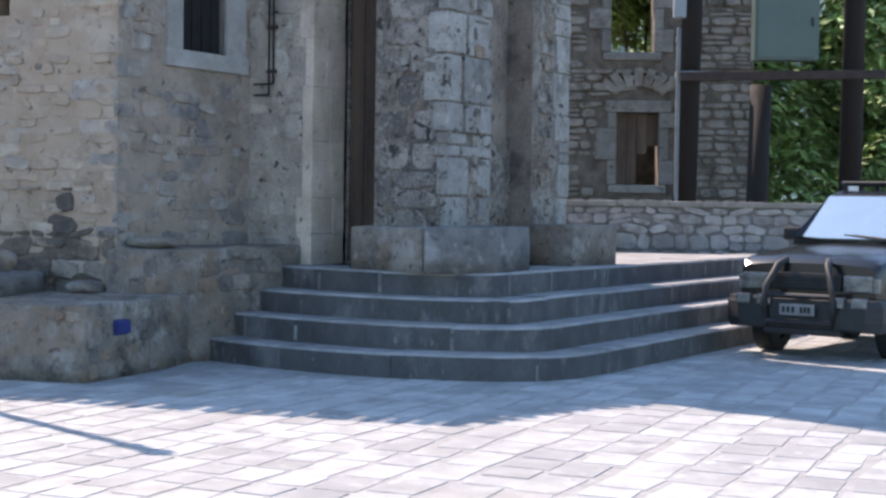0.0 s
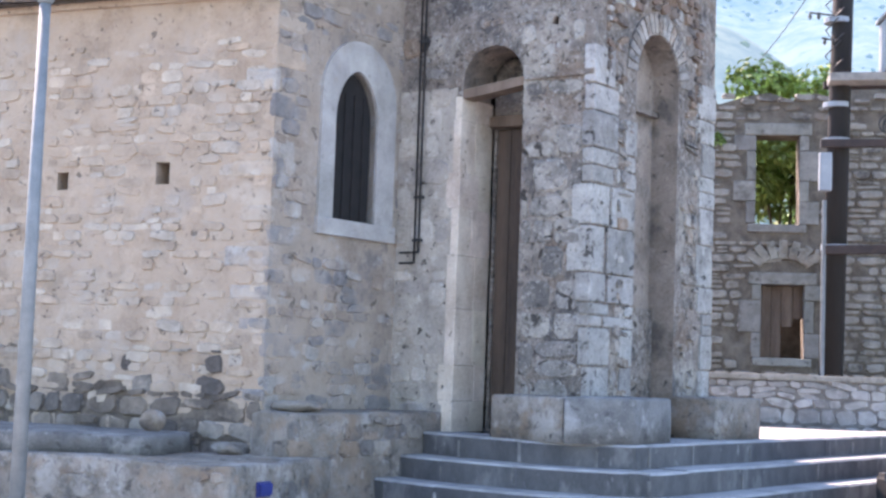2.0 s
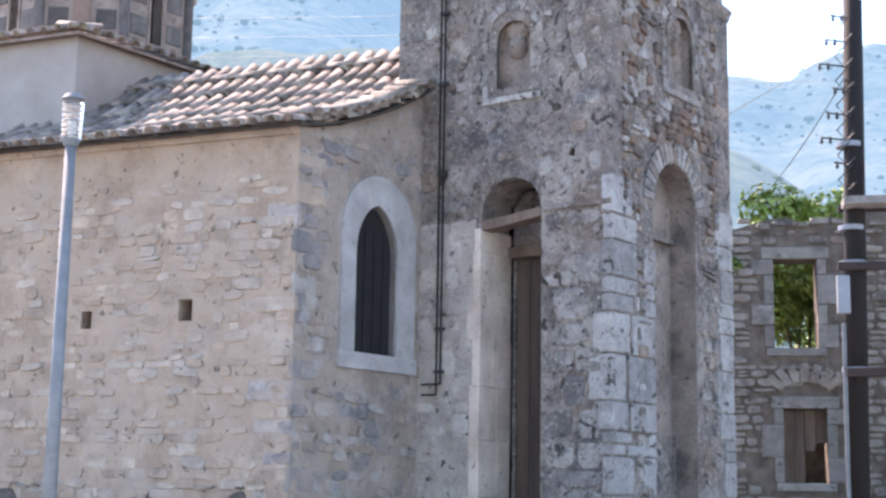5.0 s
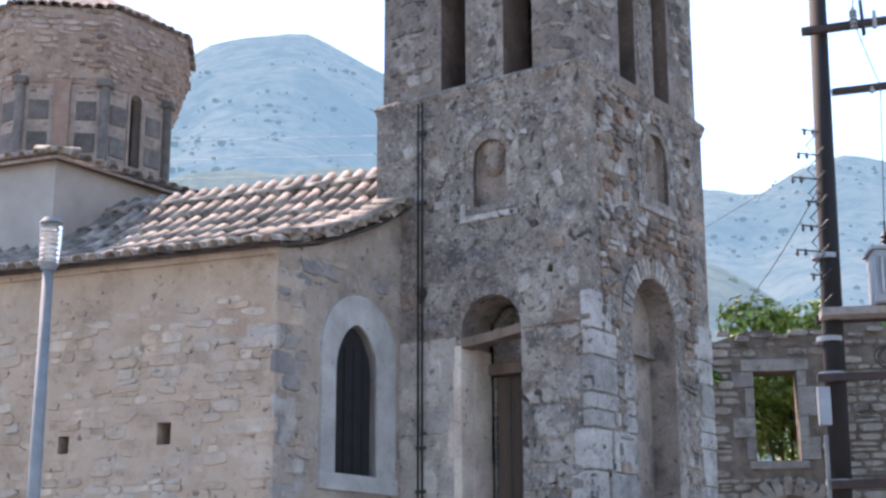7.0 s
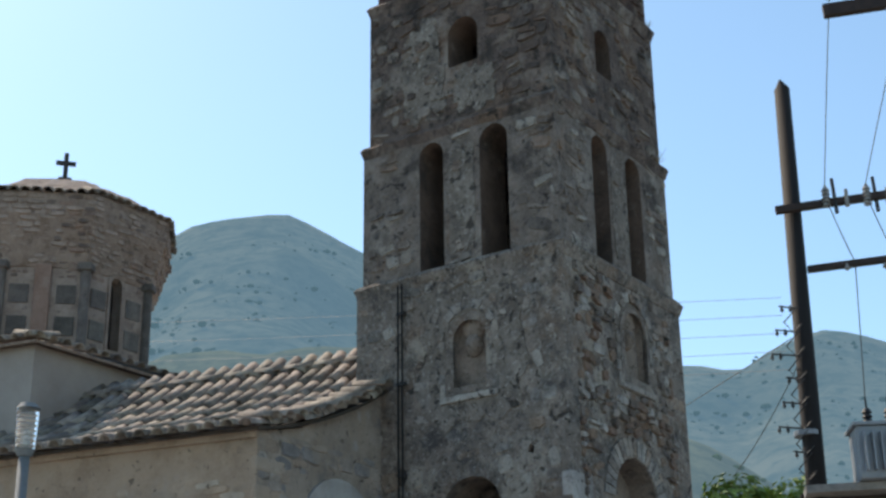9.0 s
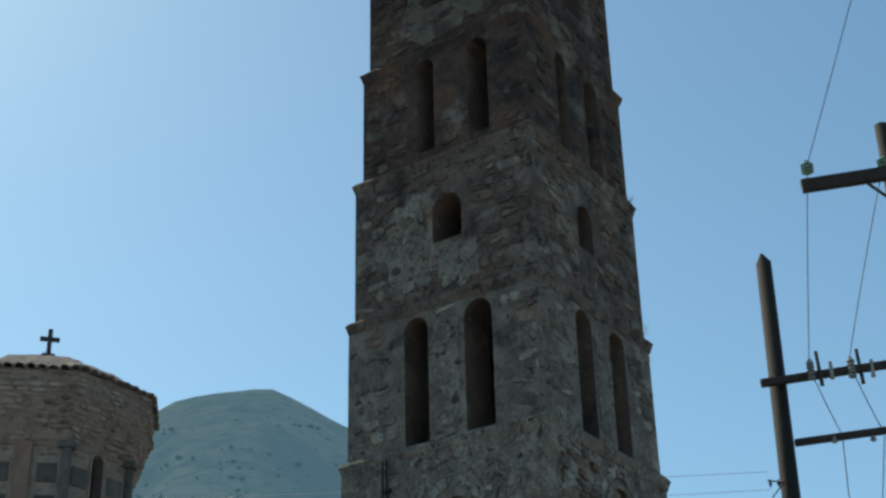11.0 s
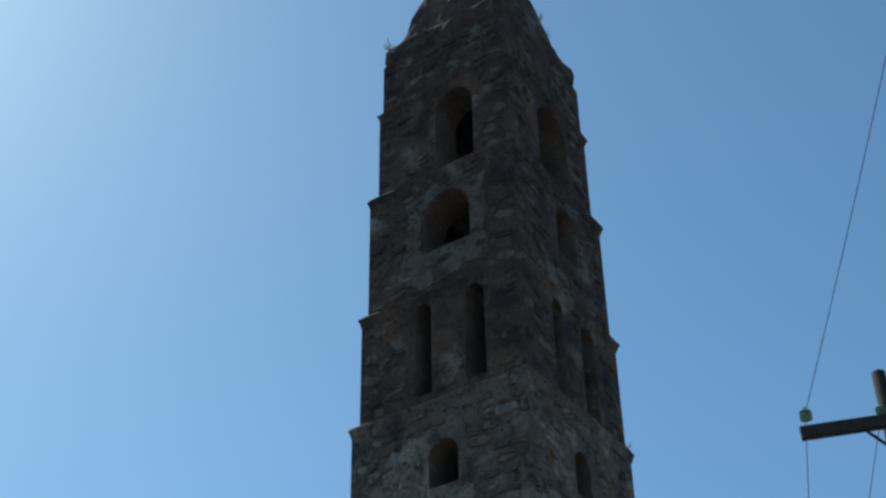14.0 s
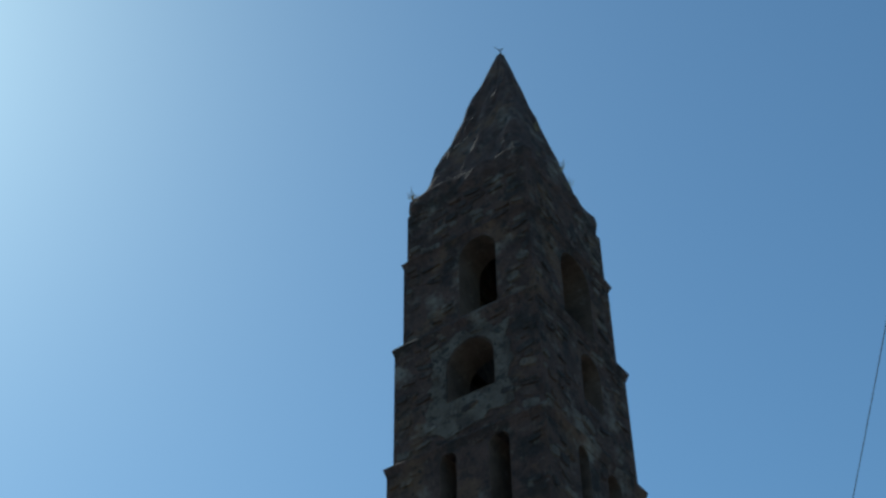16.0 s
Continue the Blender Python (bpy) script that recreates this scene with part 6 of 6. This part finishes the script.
cabinet = thing("cabinet", (5.55, 23.85, 3.9), "flat green metal switch cabinet fixed between the poles", "cabinet")
part("body", box(Matrix.Translation((5.5, 23.88, 3.86)), 1.03, 0.3, 1.2, 0.01), M_GREEN, cabinet)
part("door", box(Matrix.Translation((5.5, 23.715, 3.9)), 0.95, 0.02, 1.1, 0.006), M_GREEN, cabinet)
part("handle", box(Matrix.Translation((5.9, 23.69, 4.4)), 0.03, 0.04, 0.14, 0.006), M_PLASTIC, cabinet)
coil = thing("cable_coil", (5.0, 23.95, 5.4), "loops of black cable hung on the beam", "cable")
for cx, cz, rx, rz, dy in ((4.85, 5.62, 0.22, 0.17, 0.0), (4.9, 5.6, 0.2, 0.2, 0.03), (4.97, 5.63, 0.24, 0.16, 0.05), (5.75, 5.72, 0.16, 0.34, 0.02), (5.9, 5.68, 0.22, 0.3, 0.05), (6.1, 5.7, 0.26, 0.22, 0.03), (6.05, 5.6, 0.2, 0.28, 0.08)):
    pts = [Vector((cx + rx * math.cos(t), 23.85 + dy, cz + rz * math.sin(t))) for t in [math.tau * i / 18 for i in range(18)]]
    part("loop", tube(pts, 0.014, 6, True), M_PLASTIC, coil)
notice = thing("notice_plate", (7.05, 23.7, 1.4), "small pale notice plate on the pole", "sign")
part("plate", box(Matrix.Translation((6.6, 23.78, 1.58)), 0.22, 0.02, 0.34, 0.004), M_WHITE, notice)

# ---- wires ----
def wire(name, a, b, sag, r, mat, label):
    cu = bpy.data.curves.new(name, "CURVE")
    cu.dimensions, cu.bevel_depth, cu.bevel_resolution = "3D", r, 1
    sp = cu.splines.new("POLY")
    sp.points.add(18)
    for i in range(19):
        t = i / 18
        p = Vector(a).lerp(Vector(b), t) - Vector((0, 0, sag * 4 * t * (1 - t)))
        sp.points[i].co = (*p, 1)
    cu.materials.append(mat)
    return tagged(new(name, cu), label, "cable", "overhead wires")


for k in range(5):
    z = 9.75 - 0.32 * k
    wire("power_line", (3.8, 24.15, z), (-34, 60, 22.6 - 0.95 * k), 0.25, 0.0045, M_WIRE, "thin overhead power line")
wire("power_line", (3.9, 24.1, 9.0), (-6, 45, 8.5), 0.3, 0.007, M_IRON, "thin overhead power line")
wire("power_line", (3.95, 24.1, 8.5), (3.4, 29.8, 7.9), 0.1, 0.009, M_IRON, "slack cable from the pole")
for x, x2 in ((5.22, 4.72), (6.62, 5.42), (7.9, 6.12)):
    wire("jumper", (x, 23.98, 15.55), (x2, 23.95, 11.7), -0.06, 0.009, M_IRON, "jumper wire between crossarms")
    wire("jumper", (x2, 23.9, 11.4), (x2 + 0.35, 23.9, 10.25), 0.03, 0.009, M_IRON, "jumper wire between crossarms")
    wire("jumper", (x2 + 0.35, 23.9, 10.2), (4.95 + 0.35 * (x2 - 4.72) / 0.7, 23.85, 7.85), 0.03, 0.009, M_IRON, "jumper wire down to the transformer")
wire("overhead_wire", (5.22, 23.98, 15.6), (7.6, 16, 22.5), 0.15, 0.009, M_IRON, "overhead wire from the tall pole")
wire("overhead_wire", (6.62, 23.98, 15.6), (9.4, 16, 22.5), 0.15, 0.009, M_IRON, "overhead wire from the tall pole")

# ---- parked car ----
CARM = Matrix.Translation((3.64, 14.70, 0)) @ Matrix.Rotation(radians(-37), 4, "Z")
car = thing("car", tuple(CARM @ Vector((0, 1.8, 0))), "small black off-road car with a bull bar, parked by the steps", "car")


def cp(x, y, z):
    return CARM @ Vector((x, y, z))


def loft(sections, close=True):
    """A skin through rings of (x, z) at successive y."""
    bm = bmesh.new()
    rings = [[bm.verts.new(cp(x, y, z)) for x, z in ring] for y, ring in sections]
    n = len(rings[0])
    for r0, r1 in zip(rings, rings[1:]):
        for i in range(n):
            bm.faces.new((r0[i], r0[(i + 1) % n], r1[(i + 1) % n], r1[i]))
    bm.faces.new(rings[0])
    bm.faces.new(rings[-1][::-1])
    bmesh.ops.recalc_face_normals(bm, faces=bm.faces)
    return bm


def shell(w, z0, z1, r=0.07):
    return [(-w, z0), (w, z0), (w + 0.0, z0 + 0.2), (w, z1 - r), (w - 0.03, z1 - 0.02), (w - 0.1, z1), (0.3, z1 + 0.025), (-0.3, z1 + 0.025), (-w + 0.1, z1), (-w + 0.03, z1 - 0.02), (-w, z1 - r), (-w, z0 + 0.2)]


body = loft([(0.06, shell(0.70, 0.48, 0.93)), (0.12, shell(0.74, 0.42, 0.98)), (0.3, shell(0.76, 0.40, 1.02)), (1.3, shell(0.78, 0.40, 1.09)), (1.6, shell(0.78, 0.40, 1.12)), (3.55, shell(0.78, 0.40, 1.12)), (3.75, shell(0.74, 0.45, 1.08))])
smooth(part("body", body, M_PAINT, car)).data.set_sharp_from_angle(angle=radians(28))


def cabin(w, z):
    return [(-w, 1.1), (w, 1.1), (w * 0.985, 1.2), (w * 0.84, z - 0.05), (w * 0.74, z), (-w * 0.74, z), (-w * 0.84, z - 0.05), (-w * 0.985, 1.2)]


top = loft([(1.42, cabin(0.755, 1.13)), (2.04, cabin(0.755, 1.66)), (2.2, cabin(0.755, 1.70)), (3.5, cabin(0.755, 1.70)), (3.65, cabin(0.74, 1.3))])
part("cabin", top, M_PAINT, car)
# windscreen and side glass a little proud of the pillars
bm = bmesh.new()
bm.faces.new([bm.verts.new(cp(*p)) for p in ((-0.66, 1.455, 1.165), (0.66, 1.455, 1.165), (0.575, 1.98, 1.625), (-0.575, 1.98, 1.625))])
e = bmesh.ops.extrude_face_region(bm, geom=bm.faces[:])
bmesh.ops.translate(bm, verts=[v for v in e["geom"] if isinstance(v, bmesh.types.BMVert)], vec=CARM.to_3x3() @ Vector((0, -0.012, 0.014)))
bmesh.ops.recalc_face_normals(bm, faces=bm.faces)
part("windscreen", bm, M_WINDSCREEN, car, "windscreen reflecting the bright sky")
for sx in (-1, 1):
    bm = bmesh.new()
    bm.faces.new([bm.verts.new(cp(sx * x, y, z)) for x, y, z in ((0.765, 1.8, 1.2), (0.765, 3.35, 1.2), (0.66, 3.3, 1.61), (0.66, 2.13, 1.61))])
    part("side_window", bm, M_WINDSCREEN, car)
    part("wiper", timber(cp(sx * 0.05 + 0.3, 1.435, 1.18), cp(sx * 0.05 - 0.15, 1.49, 1.22), 0.01, 0.008), M_PLASTIC, car)
    # lamps
    part("headlight", box(CARM @ Matrix.Translation((sx * 0.53, 0.05, 0.68)), 0.30, 0.07, 0.17, 0.02), M_LENS, car, "rectangular headlight")
    part("indicator", box(CARM @ Matrix.Translation((sx * 0.70, 0.075, 0.68)), 0.07, 0.07, 0.15, 0.015), M_LENS, car)
    part("fog_lamp", box(CARM @ Matrix.Translation((sx * 0.38, -0.1, 0.53)), 0.16, 0.1, 0.11, 0.02), M_LENS, car, "round-cornered auxiliary lamp")
    part("fog_lamp", box(CARM @ Matrix.Translation((sx * 0.6, -0.1, 0.53)), 0.16, 0.1, 0.11, 0.02), M_LENS, car)
    # flared arches
    part("wheel_arch", tube([cp(sx * 0.77, 0.7 + 0.44 * math.cos(t), 0.42 + 0.42 * math.sin(t)) for t in [math.pi * i / 10 for i in range(11)]], 0.05, 8), M_PLASTIC, car)
    part("mirror", box(CARM @ Matrix.Translation((sx * 0.88, 1.7, 1.15)), 0.2, 0.1, 0.14, 0.03), M_PLASTIC, car)
    # bull bar tube
    pts = [(0.33, -0.1, 0.34), (0.36, -0.17, 0.55), (0.34, -0.17, 0.72), (0.26, -0.06, 0.94), (0.22, 0.06, 0.99)]
    smooth(part("bull_bar_tube", tube([cp(sx * x, y, z) for x, y, z in pts], 0.033, 10), M_PLASTIC, car))
    for y in (0.72, 2.85):
        wheel = part("wheel", timber(cp(sx * 0.60, y, 0.33), cp(sx * 0.76, y, 0.33), 0.2, 0.2), M_PLASTIC, car)
        bm = bmesh.new()
        prof = [(0.56, 0.2), (0.55, 0.3), (0.57, 0.335), (0.75, 0.335), (0.775, 0.3), (0.765, 0.2)]
        rings = [[bm.verts.new(cp(sx * x, y + r * math.cos(math.tau * i / 28), 0.335 + r * math.sin(math.tau * i / 28))) for i in range(28)] for x, r in prof]
        for r0, r1 in zip(rings, rings[1:]):
            for i in range(28):
                bm.faces.new((r0[i], r0[(i + 1) % 28], r1[(i + 1) % 28], r1[i]))
        part("tyre", bm, M_RUBBER, wheel)
        part("rim", timber(cp(sx * 0.74, y, 0.335), cp(sx * 0.77, y, 0.335), 0.2, 0.17), M_GALV, wheel)
part("grille", box(CARM @ Matrix.Translation((0, 0.045, 0.69)), 0.72, 0.05, 0.17, 0.012), M_PLASTIC, car)
for k in range(4):
    part("grille_bar", box(CARM @ Matrix.Translation((0, 0.018, 0.705 + 0.036 * k)), 0.68, 0.02, 0.014, 0.003), M_RUBBER, car)
bm = loft([(-0.12, [(-0.62, 0.33), (0.62, 0.33), (0.66, 0.40), (0.66, 0.55), (0.62, 0.60), (-0.62, 0.60), (-0.66, 0.55), (-0.66, 0.40)]), (-0.04, [(-0.78, 0.30), (0.78, 0.30), (0.81, 0.40), (0.81, 0.56), (0.78, 0.62), (-0.78, 0.62), (-0.81, 0.56), (-0.81, 0.40)]), (0.25, [(-0.79, 0.30), (0.79, 0.30), (0.82, 0.40), (0.82, 0.56), (0.79, 0.62), (-0.79, 0.62), (-0.82, 0.56), (-0.82, 0.40)])])
part("bumper", bm, M_PLASTIC, car)
for z in (0.38, 0.64):
    bm = bmesh.new()
    rod(bm, cp(-0.34, -0.15, z), cp(0.34, -0.15, z), 0.028, None, 10)
    part("bull_bar_tube", bm, M_PLASTIC, car)
part("skid_plate", box(CARM @ Matrix.Translation((0, -0.02, 0.25)), 0.8, 0.12, 0.1, 0.02), M_PLASTIC, car)
plate = part("number_plate", box(CARM @ Matrix.Translation((0, -0.19, 0.45)), 0.36, 0.012, 0.11, 0.003), M_PLATE, car)
for x in (-0.135, -0.085, -0.035, 0.05, 0.09, 0.13):
    part("plate_bar", box(CARM @ Matrix.Translation((x, -0.203, 0.475)), 0.026, 0.004, 0.06), M_RUBBER, plate)
for sx in (-1, 1):
    part("roof_rail", timber(cp(sx * 0.52, 2.2, 1.78), cp(sx * 0.52, 3.45, 1.78), 0.02, 0.02), M_PLASTIC, car)
for y in (2.3, 2.8, 3.3):
    part("rack_bar", timber(cp(-0.56, y, 1.79), cp(0.56, y, 1.79), 0.022, 0.022), M_PLASTIC, car)
    for sx in (-1, 1):
        part("rack_foot", box(CARM @ Matrix.Translation((sx * 0.52, y, 1.685)), 0.05, 0.06, 0.1, 0.01), M_PLASTIC, car)

# ---- trees ----
def crown(parent, centre, radii, count, leaf, rnd, mat, lumps=34):
    """Many small bent leaves on lumpy clumps, with gaps between."""
    blobs = []
    for _ in range(lumps):
        d = Vector((rnd.gauss(0, 1), rnd.gauss(0, 1), rnd.gauss(0, 0.8))).normalized() * (rnd.random() ** 0.5)
        blobs.append((Vector(centre) + Vector((d.x * radii[0], d.y * radii[1], d.z * radii[2])), rnd.uniform(0.14, 0.34)))
    verts, faces = [], []
    for _ in range(count):
        c, s = rnd.choice(blobs)
        d = Vector((rnd.gauss(0, 1), rnd.gauss(0, 1), rnd.gauss(0, 1))).normalized() * (rnd.random() ** 0.4)
        p = c + Vector((d.x * radii[0] * s, d.y * radii[1] * s, d.z * radii[2] * s))
        n = (d + Vector((rnd.uniform(-0.6, 0.6), rnd.uniform(-0.6, 0.6), rnd.uniform(0, 0.9)))).normalized()
        t = n.cross(Vector((rnd.random(), rnd.random(), rnd.random() + 0.01))).normalized()
        b = n.cross(t)
        w = leaf * rnd.uniform(0.6, 1.3)
        i = len(verts)
        verts += [tuple(p - t * w), tuple(p + b * w * 0.45 + n * w * 0.15), tuple(p + t * w - n * w * 0.2), tuple(p - b * w * 0.45 + n * w * 0.15)]
        faces += [(i, i + 1, i + 2), (i, i + 2, i + 3)]
    me = bpy.data.meshes.new("crown")
    me.from_pydata(verts, [], faces)
    me.materials.append(mat)
    ob = new("crown", me)
    ob.parent = parent
    ob.matrix_parent_inverse = PLACE[parent].inverted()
    return blobs


def tree(at, height, centre_z, radii, count, leaf, seed, label, mat, kind_name="tree"):
    rnd = random.Random(seed)
    base = Vector(at)
    t = thing(kind_name, tuple(base), label, "tree", "trees behind the ruin")
    c = base + Vector((0, 0, centre_z))
    blobs = crown(t, c, radii, count, leaf, rnd, mat)
    bm = bmesh.new()
    fork = base + Vector((0.1, 0, centre_z * 0.55))
    rod(bm, base - Vector((0, 0, 0.1)), fork, 0.16, 0.1, 9)
    for p, _ in blobs[::3]:
        mid = fork.lerp(p, 0.55) + Vector((rnd.uniform(-0.2, 0.2), rnd.uniform(-0.2, 0.2), 0.1))
        rod(bm, fork, mid, 0.045, 0.025, 6)
        rod(bm, mid, p, 0.025, 0.008, 6)
    part("trunk", bm, M_BARK, t)
    return t


tree((3.9, 29.6, -0.06), 8, 5.65, (2.7, 1.5, 1.9), 13000, 0.1, 1, "leafy fig tree growing inside the ruined house", M_LEAF_LIGHT)
tree((8.6, 31.0, -0.06), 9, 5.0, (2.8, 2.2, 4.4), 17000, 0.14, 2, "dense dark green tree behind the ruin", M_LEAF)
tree((11.5, 30.0, -0.06), 9, 5.2, (2.8, 2.2, 4.6), 14000, 0.14, 3, "dense dark green tree beyond the poles", M_LEAF)
tree((6.6, 33.5, -0.06), 9, 4.5, (3.0, 2.2, 4.2), 15000, 0.15, 4, "dense dark green tree behind the ruin", M_LEAF)
rnd = random.Random(91)
for a, zz, s in ((0.35, 5.6, 0.35), (0.2, 4.0, 0.3), (0.9, 4.1, 0.22), (1.35, 5.9, 0.2)):
    p = RUIN.at(a, zz, 0.08)
    sh = thing("wall_shrub", tuple(p), "small green weed rooted in the ruin wall", "plant", "weeds on the ruin")
    crown(sh, p, (s, 0.15, s), 260, 0.07, rnd, M_LEAF, 5)
for u, v, z, s in ((1.0, 0.2, 17.35, 0.22), (0.75, 0.5, 18.2, 0.18), (1.02, -0.6, 17.3, 0.15), (0.6, 0.1, 18.9, 0.14), (-1.0, -1.0, 17.4, 0.15), (1.22, 1.2, 8.9, 0.2), (1.2, 1.2, 10.72, 0.16)):
    p = axis(z) + TU * u + TV * v + Vector((0, 0, z))
    sh = thing("dry_weed", tuple(p), "thin dry weed growing from the tower masonry", "plant", "weeds on the tower")
    bm = bmesh.new()
    for k in range(16):
        d = Vector((rnd.uniform(-0.7, 0.7), rnd.uniform(-0.7, 0.7), rnd.uniform(0.4, 1.1))) * s
        rod(bm, p, p + d, 0.004, 0.002, 4)
        rod(bm, p + d * 0.6, p + d * 0.6 + Vector((rnd.uniform(-0.4, 0.4), rnd.uniform(-0.4, 0.4), rnd.uniform(0.2, 0.6))) * s, 0.003, 0.002, 4)
    part("stem", bm, M_DRYGRASS, sh)
